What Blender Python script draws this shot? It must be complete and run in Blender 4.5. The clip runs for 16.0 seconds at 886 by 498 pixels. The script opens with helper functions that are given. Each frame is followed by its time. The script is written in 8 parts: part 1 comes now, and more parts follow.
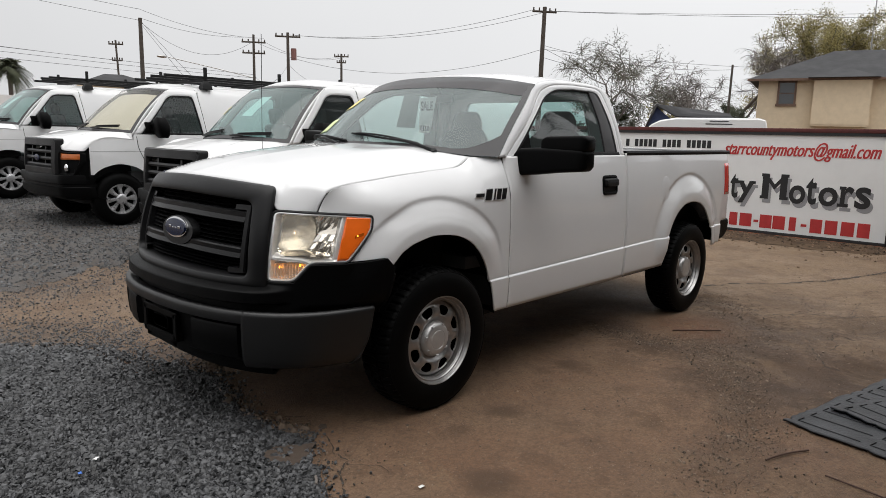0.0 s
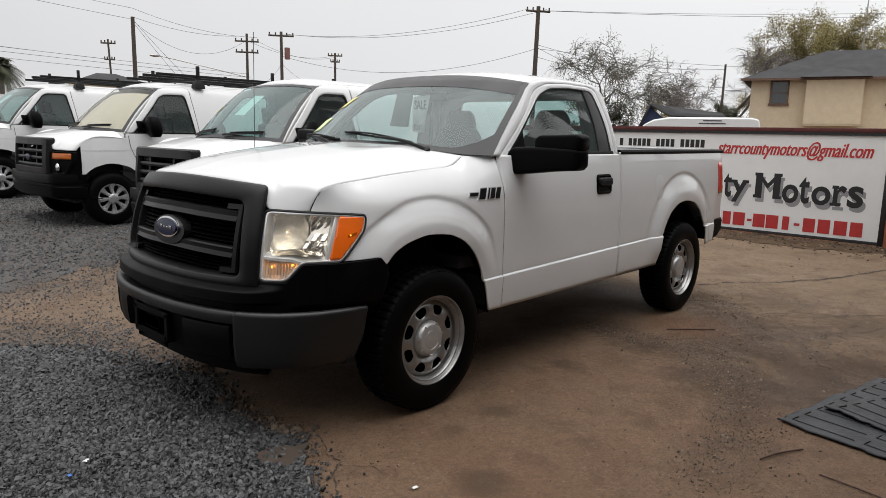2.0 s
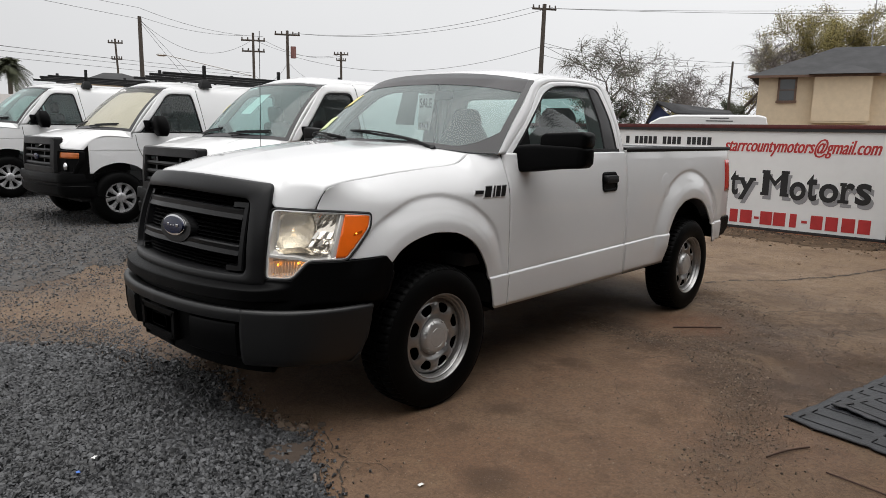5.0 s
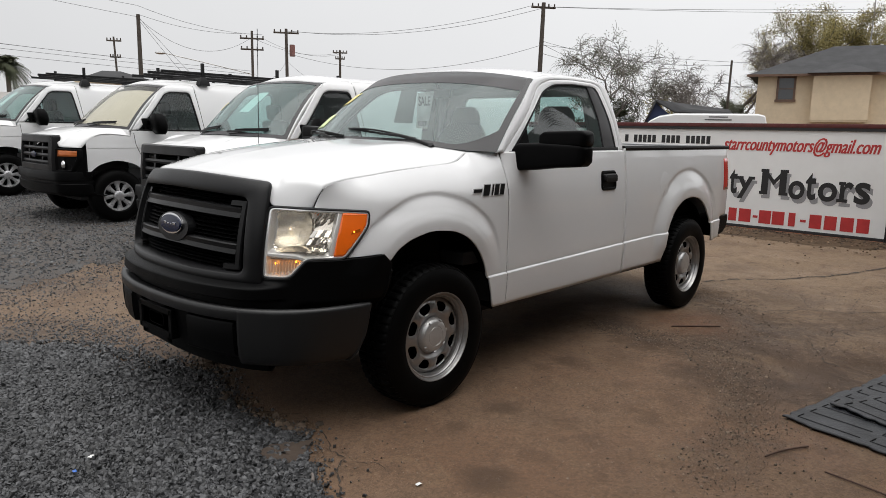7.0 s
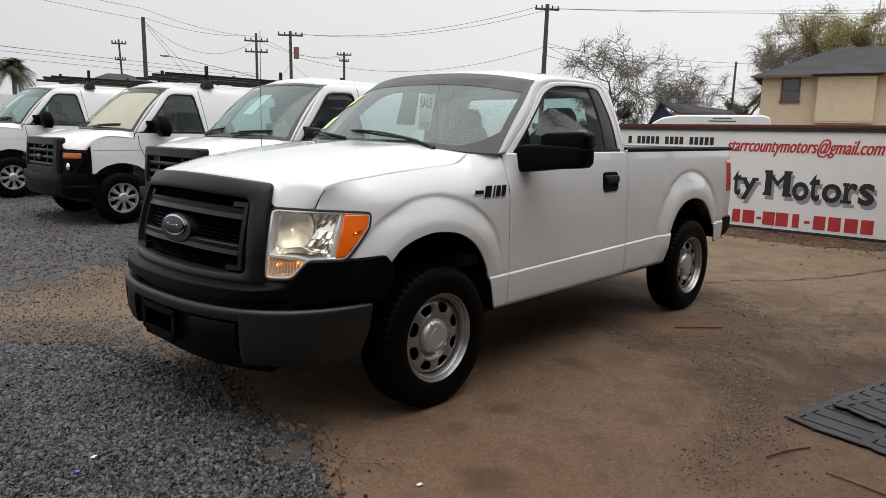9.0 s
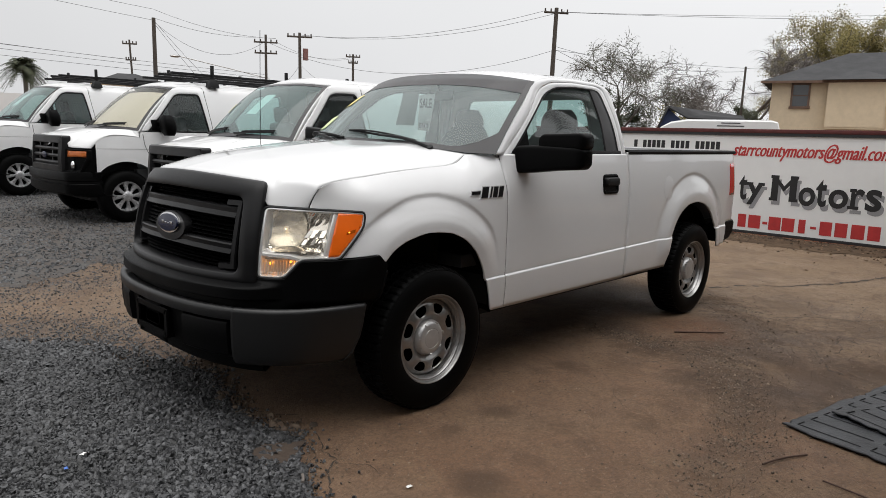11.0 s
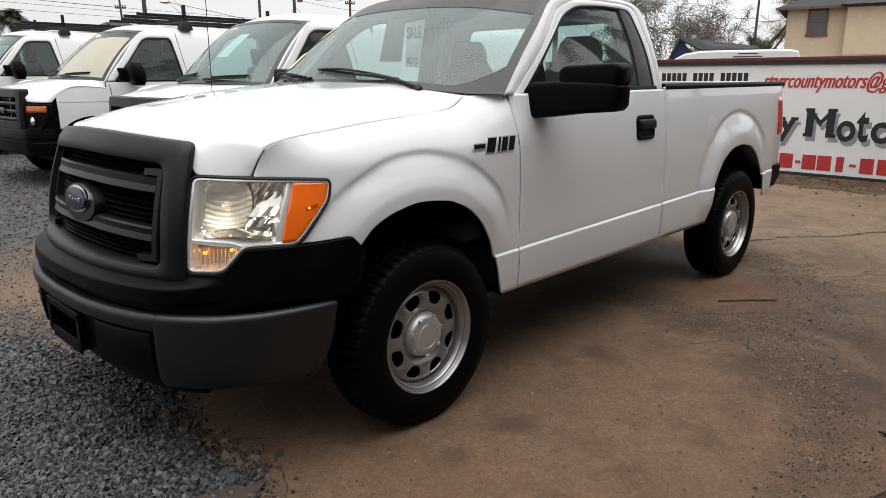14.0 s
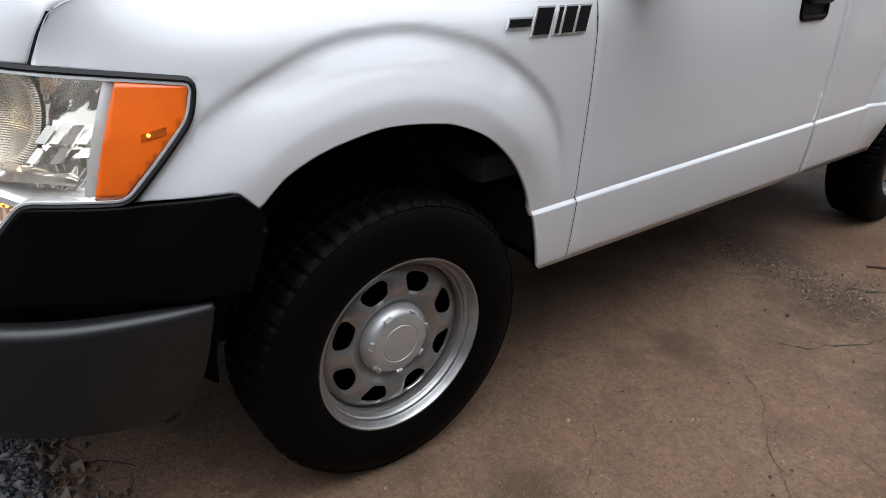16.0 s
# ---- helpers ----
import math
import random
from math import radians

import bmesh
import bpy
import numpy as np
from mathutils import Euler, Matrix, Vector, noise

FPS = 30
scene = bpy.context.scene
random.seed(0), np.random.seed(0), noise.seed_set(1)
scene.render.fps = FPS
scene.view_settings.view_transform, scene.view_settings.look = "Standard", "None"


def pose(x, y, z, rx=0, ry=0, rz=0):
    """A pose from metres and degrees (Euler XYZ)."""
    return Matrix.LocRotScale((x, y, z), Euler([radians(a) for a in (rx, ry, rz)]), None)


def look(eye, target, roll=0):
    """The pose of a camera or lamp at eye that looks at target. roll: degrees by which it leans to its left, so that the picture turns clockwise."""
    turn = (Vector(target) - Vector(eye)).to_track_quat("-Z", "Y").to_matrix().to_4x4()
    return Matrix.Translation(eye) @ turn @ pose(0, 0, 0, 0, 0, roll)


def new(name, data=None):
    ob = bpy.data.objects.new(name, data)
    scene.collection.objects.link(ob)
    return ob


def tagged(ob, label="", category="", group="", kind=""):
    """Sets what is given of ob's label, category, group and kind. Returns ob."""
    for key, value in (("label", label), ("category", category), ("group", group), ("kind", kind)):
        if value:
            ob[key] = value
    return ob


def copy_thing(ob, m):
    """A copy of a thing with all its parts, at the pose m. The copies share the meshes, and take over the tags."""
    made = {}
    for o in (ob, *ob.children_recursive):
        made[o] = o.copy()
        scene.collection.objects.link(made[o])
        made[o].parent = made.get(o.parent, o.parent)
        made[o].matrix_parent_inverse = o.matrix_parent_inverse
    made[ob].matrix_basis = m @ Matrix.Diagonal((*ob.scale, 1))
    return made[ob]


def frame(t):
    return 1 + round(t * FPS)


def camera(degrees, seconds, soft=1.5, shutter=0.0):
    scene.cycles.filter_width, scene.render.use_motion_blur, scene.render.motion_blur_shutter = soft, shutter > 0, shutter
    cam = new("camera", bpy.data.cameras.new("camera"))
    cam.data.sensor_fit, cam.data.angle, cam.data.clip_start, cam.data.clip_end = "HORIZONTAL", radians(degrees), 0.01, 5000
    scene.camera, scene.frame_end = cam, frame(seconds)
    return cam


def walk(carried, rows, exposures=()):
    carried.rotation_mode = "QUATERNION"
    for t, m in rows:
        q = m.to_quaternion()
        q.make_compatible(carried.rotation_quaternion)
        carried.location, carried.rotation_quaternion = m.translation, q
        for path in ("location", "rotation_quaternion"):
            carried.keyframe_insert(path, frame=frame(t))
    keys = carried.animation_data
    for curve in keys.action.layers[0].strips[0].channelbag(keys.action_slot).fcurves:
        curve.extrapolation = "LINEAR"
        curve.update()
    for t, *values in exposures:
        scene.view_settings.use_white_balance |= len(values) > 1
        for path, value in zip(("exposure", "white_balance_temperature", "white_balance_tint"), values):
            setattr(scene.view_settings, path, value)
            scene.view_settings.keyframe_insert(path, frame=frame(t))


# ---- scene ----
cam = camera(65.5, 16.0, soft=0.65)
PATH = [
    (0, (-2.674, -3.474, 1.511), (-1.23, -2.129, 1.182), 1.3),
    (0.5, (-2.65, -3.451, 1.506), (-1.199, -2.117, 1.162), 1.4),
    (1, (-2.659, -3.463, 1.508), (-1.204, -2.131, 1.175), 1.3),
    (1.5, (-2.66, -3.464, 1.508), (-1.205, -2.132, 1.179), 1.3),
    (2, (-2.658, -3.463, 1.507), (-1.203, -2.131, 1.177), 1.3),
    (2.5, (-2.66, -3.466, 1.508), (-1.208, -2.129, 1.186), 1.2),
    (3, (-2.662, -3.468, 1.508), (-1.21, -2.135, 1.173), 1.3),
    (3.5, (-2.66, -3.468, 1.51), (-1.214, -2.123, 1.198), 1.2),
    (4, (-2.655, -3.462, 1.505), (-1.21, -2.118, 1.18), 1.2),
    (6.5, (-2.667, -3.485, 1.506), (-1.226, -2.14, 1.167), 1.1),
    (7, (-2.649, -3.465, 1.504), (-1.205, -2.123, 1.165), 1.2),
    (7.5, (-2.651, -3.471, 1.507), (-1.208, -2.128, 1.172), 0.9),
    (8, (-2.643, -3.475, 1.505), (-1.202, -2.134, 1.153), 1.0),
    (8.5, (-2.642, -3.48, 1.503), (-1.204, -2.133, 1.166), 1.1),
    (9, (-2.647, -3.483, 1.503), (-1.211, -2.132, 1.169), 1.1),
    (11.5, (-2.555, -3.516, 1.488), (-1.135, -2.146, 1.159), 1.7),
    (12, (-2.507, -3.474, 1.489), (-1.087, -2.12, 1.099), 1.8),
    (12.5, (-2.424, -3.293, 1.492), (-0.955, -1.99, 1.114), 0.2),
    (13, (-2.361, -3.186, 1.479), (-0.904, -1.884, 1.053), 0.5),
    (13.5, (-2.146, -3.055, 1.484), (-0.72, -1.716, 1.069), -1.8),
    (14, (-1.926, -2.941, 1.466), (-0.54, -1.584, 0.98), -0.2),
    (14.5, (-1.669, -2.741, 1.466), (-0.315, -1.389, 0.884), -0.3),
    (15, (-1.439, -2.595, 1.447), (-0.168, -1.217, 0.751), -1.3),
    (15.5, (-1.127, -2.464, 1.45), (-0.039, -0.954, 0.719), 1.5),
    (16, (-0.865, -2.174, 1.407), (0.27, -0.787, 0.519), 3.1),
]
walk(cam, [(t, look(eye, target, roll)) for t, eye, target, roll in PATH],
     exposures=[(0, -0.15, 6500, 10), (11.5, -0.15, 6500, 10), (12.5, -0.04, 6500, 10), (14.0, 0.10, 6480, 10), (15.0, 0.24, 6450, 10), (15.5, 0.26, 6350, 10), (16.0, 0.42, 5950, 10)])

# ---- sky and light ----
world = bpy.data.worlds.new("overcast_sky")
scene.world = world
world.use_nodes = True
wn, wl = world.node_tree.nodes, world.node_tree.links
wn.clear()
w_out = wn.new("ShaderNodeOutputWorld")
w_bg = wn.new("ShaderNodeBackground")
w_tc = wn.new("ShaderNodeTexCoord")
w_sep = wn.new("ShaderNodeSeparateXYZ")
w_ramp = wn.new("ShaderNodeValToRGB")
w_noise = wn.new("ShaderNodeTexNoise")
w_mix = wn.new("ShaderNodeMix")
w_mix.data_type, w_mix.blend_type = "RGBA", "MULTIPLY"
w_mix.inputs["Factor"].default_value = 0.12
w_noise.inputs["Scale"].default_value = 2.2
w_noise.inputs["Detail"].default_value = 5.0
w_ramp.color_ramp.elements[0].position = 0.0
w_ramp.color_ramp.elements[0].color = (0.46, 0.463, 0.47, 1)
w_ramp.color_ramp.elements[1].position = 1.0
w_ramp.color_ramp.elements[1].color = (0.95, 0.95, 0.95, 1)
w_high = w_ramp.color_ramp.elements.new(0.7)
w_high.color = (0.70, 0.70, 0.705, 1)
w_mid = w_ramp.color_ramp.elements.new(0.30)
w_mid.color = (0.53, 0.534, 0.54, 1)
wl.new(w_tc.outputs["Generated"], w_sep.inputs[0])
wl.new(w_sep.outputs["Z"], w_ramp.inputs[0])
wl.new(w_tc.outputs["Generated"], w_noise.inputs["Vector"])
wl.new(w_ramp.outputs[0], w_mix.inputs["A"])
wl.new(w_noise.outputs["Fac"], w_mix.inputs["B"])
w_way = wn.new("ShaderNodeVectorMath")
w_way.operation = "DOT_PRODUCT"
w_way.inputs[1].default_value = (0.6, -0.8, 0.0)
w_side = wn.new("ShaderNodeMapRange")
w_side.inputs["From Min"].default_value, w_side.inputs["From Max"].default_value = -0.65, 0.45
w_side.inputs["To Min"].default_value, w_side.inputs["To Max"].default_value = 0.85, 1.05
w_cloud = wn.new("ShaderNodeVectorMath")
w_cloud.operation = "SCALE"
wl.new(w_tc.outputs["Generated"], w_way.inputs[0])
wl.new(w_way.outputs["Value"], w_side.inputs["Value"])
wl.new(w_mix.outputs["Result"], w_cloud.inputs[0])
wl.new(w_side.outputs["Result"], w_cloud.inputs["Scale"])
wl.new(w_cloud.outputs[0], w_bg.inputs[0])
w_bg.inputs[1].default_value = 2.05
wl.new(w_bg.outputs[0], w_out.inputs[0])

sun = new("sun", bpy.data.lights.new("sun", "SUN"))
sun.data.energy, sun.data.angle, sun.data.color = 1.9, radians(66), (1.0, 0.985, 0.96)
sun.matrix_basis = look((0, 0, 30), (1.5, 1.0, 0))


# ---- materials ----
def mat(name, base, rough=0.5, metal=0.0, coat=0.0, noise_scale=0.0, amount=0.0, bump=0.0, bump_scale=60.0,
        second=None, coat_rough=0.03, spec=0.5, island=0.0):
    m = bpy.data.materials.new(name)
    m.use_nodes = True
    nt = m.node_tree
    b = nt.nodes["Principled BSDF"]
    b.inputs["Base Color"].default_value = (*base, 1)
    b.inputs["Roughness"].default_value = rough
    b.inputs["Metallic"].default_value = metal
    b.inputs["Coat Weight"].default_value = coat
    b.inputs["Coat Roughness"].default_value = coat_rough
    b.inputs["Specular IOR Level"].default_value = spec
    tc = nt.nodes.new("ShaderNodeTexCoord")
    if amount > 0:
        n = nt.nodes.new("ShaderNodeTexNoise")
        n.inputs["Scale"].default_value = noise_scale
        n.inputs["Detail"].default_value = 8
        n.inputs["Roughness"].default_value = 0.65
        nt.links.new(tc.outputs["Object"], n.inputs["Vector"])
        r = nt.nodes.new("ShaderNodeMapRange")
        r.inputs["From Min"].default_value, r.inputs["From Max"].default_value = 0.35, 0.65
        nt.links.new(n.outputs["Fac"], r.inputs["Value"])
        mx = nt.nodes.new("ShaderNodeMix")
        mx.data_type = "RGBA"
        other = second or tuple(c * (1 - amount) for c in base)
        mx.inputs["A"].default_value = (*base, 1)
        mx.inputs["B"].default_value = (*other, 1)
        nt.links.new(r.outputs["Result"], mx.inputs["Factor"])
        last = mx.outputs["Result"]
        if island > 0:
            g = nt.nodes.new("ShaderNodeNewGeometry")
            hs = nt.nodes.new("ShaderNodeHueSaturation")
            mr = nt.nodes.new("ShaderNodeMapRange")
            mr.inputs["To Min"].default_value, mr.inputs["To Max"].default_value = 1 - island, 1 + island
            nt.links.new(g.outputs["Random Per Island"], mr.inputs["Value"])
            nt.links.new(mr.outputs["Result"], hs.inputs["Value"])
            nt.links.new(last, hs.inputs["Color"])
            last = hs.outputs["Color"]
        nt.links.new(last, b.inputs["Base Color"])
        rr = nt.nodes.new("ShaderNodeMapRange")
        rr.inputs["To Min"].default_value = max(0.02, rough * 0.85)
        rr.inputs["To Max"].default_value = min(1, rough * 1.15)
        nt.links.new(n.outputs["Fac"], rr.inputs["Value"])
        nt.links.new(rr.outputs["Result"], b.inputs["Roughness"])
    if bump > 0:
        n2 = nt.nodes.new("ShaderNodeTexNoise")
        n2.inputs["Scale"].default_value = bump_scale
        n2.inputs["Detail"].default_value = 6
        nt.links.new(tc.outputs["Object"], n2.inputs["Vector"])
        bp = nt.nodes.new("ShaderNodeBump")
        bp.inputs["Strength"].default_value = bump
        bp.inputs["Distance"].default_value = 0.01
        nt.links.new(n2.outputs["Fac"], bp.inputs["Height"])
        nt.links.new(bp.outputs["Normal"], b.inputs["Normal"])
    return m


def glass_mat(name, tint, gloss=1.0, haze=0.0, haze_tint=(0.58, 0.66, 0.66)):
    m = bpy.data.materials.new(name)
    m.use_nodes = True
    nt = m.node_tree
    nt.nodes.clear()
    out = nt.nodes.new("ShaderNodeOutputMaterial")
    tr = nt.nodes.new("ShaderNodeBsdfTransparent")
    gl = nt.nodes.new("ShaderNodeBsdfGlossy")
    lw = nt.nodes.new("ShaderNodeLayerWeight")
    pw = nt.nodes.new("ShaderNodeMath")
    pw.operation = "POWER"
    pw.inputs[1].default_value = 5.0
    mul = nt.nodes.new("ShaderNodeMath")
    mul.operation = "MULTIPLY_ADD"
    mul.inputs[1].default_value, mul.inputs[2].default_value = 0.9 * min(1.0, gloss), 0.045 * gloss
    mx = nt.nodes.new("ShaderNodeMixShader")
    tr.inputs["Color"].default_value = (*tint, 1)
    gl.inputs["Roughness"].default_value = 0.01
    nt.links.new(lw.outputs["Facing"], pw.inputs[0])
    nt.links.new(pw.outputs[0], mul.inputs[0])
    nt.links.new(mul.outputs[0], mx.inputs[0])
    nt.links.new(tr.outputs[0], mx.inputs[1])
    nt.links.new(gl.outputs[0], mx.inputs[2])
    last = mx.outputs[0]
    # diffuse haze: dust film, and sky reflection put into the glass as colour
    if haze > 0:
        df = nt.nodes.new("ShaderNodeBsdfDiffuse")
        df.inputs["Color"].default_value = (*haze_tint, 1)
        tc, n = nt.nodes.new("ShaderNodeTexCoord"), nt.nodes.new("ShaderNodeTexNoise")
        n.inputs["Scale"].default_value, n.inputs["Detail"].default_value = 3.0, 6.0
        rg = nt.nodes.new("ShaderNodeMapRange")
        rg.inputs["To Min"].default_value, rg.inputs["To Max"].default_value = haze * 0.7, haze * 1.3
        nt.links.new(tc.outputs["Object"], n.inputs["Vector"])
        nt.links.new(n.outputs["Fac"], rg.inputs["Value"])
        m2 = nt.nodes.new("ShaderNodeMixShader")
        nt.links.new(rg.outputs["Result"], m2.inputs[0])
        nt.links.new(last, m2.inputs[1])
        nt.links.new(df.outputs[0], m2.inputs[2])
        last = m2.outputs[0]
    nt.links.new(last, out.inputs[0])
    return m


def glow_mat(name, color, strength):
    m = bpy.data.materials.new(name)
    m.use_nodes = True
    b = m.node_tree.nodes["Principled BSDF"]
    b.inputs["Base Color"].default_value = (*color, 1)
    b.inputs["Emission Color"].default_value = (*color, 1)
    b.inputs["Emission Strength"].default_value = strength
    return m


M_WHITE = mat("white_car_paint", (0.69, 0.69, 0.695), 0.30, 0, 1.0, 1.3, 0.04, 0.0)
M_VANWHITE = mat("white_van_paint", (0.72, 0.72, 0.72), 0.35, 0, 0.8, 1.1, 0.05)
M_BLACK = mat("black_textured_plastic", (0.0018, 0.0018, 0.0020), 0.44, 0, 0, 3.0, 0.3, 0.08, 700, spec=0.08)
M_SATIN = mat("satin_black_grille", (0.0065, 0.0065, 0.0072), 0.40, 0, 0, 2.5, 0.25, 0.05, 500, spec=0.28)
M_GREY = mat("dark_grey_bumper_paint", (0.0075, 0.0075, 0.008), 0.42, 0, 0.03, 2.0, 0.15, 0.05, 600)
# near black that stands in for the shade deep inside wells and recesses
M_DEEPSHADE = mat("deep_recess_shade", (0.002, 0.002, 0.002), 0.9, spec=0.05)
M_CHROME = mat("chrome", (0.75, 0.75, 0.76), 0.09, 1.0)
M_TRIM = mat("bright_chrome_trim", (0.90, 0.90, 0.90), 0.22, 0.55, 0.4)
M_REFLECT = mat("lamp_reflector", (0.90, 0.85, 0.77), 0.09, 0.95, 0.0, 26, 0.06, 0.05, 60)
M_PEACH = mat("pale_amber_plastic", (0.90, 0.74, 0.58), 0.22, 0.3, 0.5, 40, 0.15)
M_FACET = mat("bright_lamp_facets", (0.95, 0.92, 0.87), 0.18, 0.6, 0.4)
M_BOWL = mat("warm_lamp_bowl", (0.90, 0.80, 0.64), 0.22, 0.85, 0.0, 4, 0.12)
b_nt = M_BOWL.node_tree
b_wave, b_bump, b_tc = b_nt.nodes.new("ShaderNodeTexWave"), b_nt.nodes.new("ShaderNodeBump"), b_nt.nodes.new("ShaderNodeTexCoord")
b_wave.bands_direction = "Z"
b_wave.inputs["Scale"].default_value, b_wave.inputs["Distortion"].default_value = 75.0, 0.6
b_bump.inputs["Strength"].default_value, b_bump.inputs["Distance"].default_value = 0.22, 0.002
b_nt.links.new(b_tc.outputs["Object"], b_wave.inputs["Vector"])
b_nt.links.new(b_wave.outputs["Fac"], b_bump.inputs["Height"])
b_nt.links.new(b_bump.outputs["Normal"], b_nt.nodes["Principled BSDF"].inputs["Normal"])
M_STEEL = mat("silver_painted_steel", (0.36, 0.355, 0.35), 0.30, 0.75, 0.2, 30, 0.14)
M_CAP = mat("silver_plastic_cap", (0.50, 0.495, 0.49), 0.36, 0.55, 0.1, 30, 0.08)
M_RUBBER = mat("tyre_rubber", (0.0022, 0.0022, 0.0022), 0.52, 0, 0, 9, 0.35, 0.1, 120, spec=0.06)
M_AMBER = mat("amber_plastic", (0.95, 0.16, 0.008), 0.30, 0, 0.5, 8, 0.12)
M_AMBERDARK = mat("deep_amber_plastic", (0.50, 0.10, 0.008), 0.25, 0, 0.6, 30, 0.5)
M_RED = mat("red_lamp_plastic", (0.55, 0.035, 0.03), 0.2, 0, 0.8)
M_GASKET = mat("black_rubber_seal", (0.005, 0.005, 0.0055), 0.5, spec=0.25)
M_CLOTH = mat("grey_seat_cloth", (0.14, 0.14, 0.143), 0.85, 0, 0, 6, 0.2, 0.08, 400)
M_DASH = mat("dark_grey_dashboard", (0.06, 0.06, 0.063), 0.7, 0, 0, 5, 0.2, 0.2, 500)
M_LINER = mat("light_grey_headliner", (0.34, 0.34, 0.33), 0.9, 0, 0, 4, 0.1)
M_FRIT = mat("black_glass_band", (0.035, 0.034, 0.036), 0.25, 0, 0.0, spec=0.35)
M_GLASS = glass_mat("windshield_glass", (0.80, 0.91, 0.90), 0.6, haze=0.24)
M_SIDEGLASS = glass_mat("side_glass", (0.60, 0.75, 0.73), 2.6, haze=0.03)
M_LENS = glass_mat("hazy_lamp_lens", (0.96, 0.955, 0.94), 1.0, haze=0.07, haze_tint=(0.92, 0.86, 0.76))
M_BLUE = mat("blue_enamel", (0.004, 0.008, 0.032), 0.22, 0, 0.1, spec=0.3)
M_PAPER = mat("white_paper", (0.75, 0.75, 0.73), 0.8)
M_YELLOW = mat("yellow_sticker", (0.74, 0.62, 0.22), 0.6)
M_GREEN = mat("pale_green_sticker", (0.62, 0.72, 0.38), 0.6)
M_BULB = glow_mat("lit_amber_bulb", (1.0, 0.36, 0.03), 5.0)
M_WARM = glow_mat("warm_lamp_bulb", (1.0, 0.80, 0.52), 2.0)
M_UNDER = mat("underbody_black", (0.004, 0.004, 0.004), 0.8, 0, 0, 4, 0.3)


# ---- mesh helpers ----
def pchip(xs, ys):
    xs, ys = np.array(xs, float), np.array(ys, float)
    h, d = np.diff(xs), np.diff(ys) / np.diff(xs)
    m = np.zeros(len(xs))
    m[0], m[-1] = d[0], d[-1]
    for i in range(1, len(xs) - 1):
        if d[i - 1] * d[i] > 0:
            w1, w2 = 2 * h[i] + h[i - 1], h[i] + 2 * h[i - 1]
            m[i] = (w1 + w2) / (w1 / d[i - 1] + w2 / d[i])

    def f(q):
        q = np.asarray(q, float)
        qc = np.clip(q, xs[0], xs[-1])
        i = np.clip(np.searchsorted(xs, qc) - 1, 0, len(xs) - 2)
        t = (qc - xs[i]) / h[i]
        return ((2 * t**3 - 3 * t**2 + 1) * ys[i] + (t**3 - 2 * t**2 + t) * h[i] * m[i]
                + (3 * t**2 - 2 * t**3) * ys[i + 1] + (t**3 - t**2) * h[i] * m[i + 1])
    return f


def smooth01(t):
    t = np.clip(t, 0, 1)
    return t * t * (3 - 2 * t)


def sheet(bm, pts, close_u=False, close_v=False, flip=False):
    pts = np.asarray(pts, float)
    nu, nv = pts.shape[:2]
    vs = [[bm.verts.new(pts[i, j]) for j in range(nv)] for i in range(nu)]
    for i in range(nu if close_u else nu - 1):
        for j in range(nv if close_v else nv - 1):
            q = [vs[i][j], vs[(i + 1) % nu][j], vs[(i + 1) % nu][(j + 1) % nv], vs[i][(j + 1) % nv]]
            if flip:
                q.reverse()
            try:
                bm.faces.new(q)
            except ValueError:
                pass
    return vs


def boxm(bm, lo, hi, bevel=0.0, segs=2, m=None):
    r = bmesh.ops.create_cube(bm, size=1)
    vs = r["verts"]
    for v in vs:
        v.co = Vector([lo[k] + (v.co[k] + 0.5) * (hi[k] - lo[k]) for k in range(3)])
    if m is not None:
        for v in vs:
            v.co = m @ v.co
    if bevel > 0:
        es = list({e for v in vs for e in v.link_edges})
        bmesh.ops.bevel(bm, geom=es, offset=bevel, segments=segs, affect="EDGES", profile=0.5)


def tube(bm, path, radius, n=8, caps=True):
    path = [Vector(p) for p in path]
    rings = []
    for i, p in enumerate(path):
        d = (path[min(i + 1, len(path) - 1)] - path[max(i - 1, 0)]).normalized()
        a = Vector((0, 0, 1)) if abs(d.z) < 0.9 else Vector((1, 0, 0))
        s = d.cross(a).normalized()
        u = s.cross(d)
        r = radius[i] if isinstance(radius, (list, tuple)) else radius
        rings.append([bm.verts.new(p + (s * math.cos(2 * math.pi * k / n) + u * math.sin(2 * math.pi * k / n)) * r) for k in range(n)])
    for a, b in zip(rings, rings[1:]):
        for k in range(n):
            bm.faces.new((a[k], a[(k + 1) % n], b[(k + 1) % n], b[k]))
    if caps:
        bm.faces.new(rings[0][::-1])
        bm.faces.new(rings[-1])


def lathe_y(bm, prof, n=64, centre=(0, 0, 0), flip=False):
    """Turns a profile of (radius, y) about the y axis."""
    pts = [[(centre[0] + r * math.cos(2 * math.pi * k / n), centre[1] + y, centre[2] + r * math.sin(2 * math.pi * k / n)) for r, y in prof] for k in range(n)]
    sheet(bm, pts, close_u=True, flip=flip)


def done(bm, merge=0.0004, normals=True):
    bmesh.ops.remove_doubles(bm, verts=bm.verts, dist=merge)
    if normals:
        bmesh.ops.recalc_face_normals(bm, faces=bm.faces)


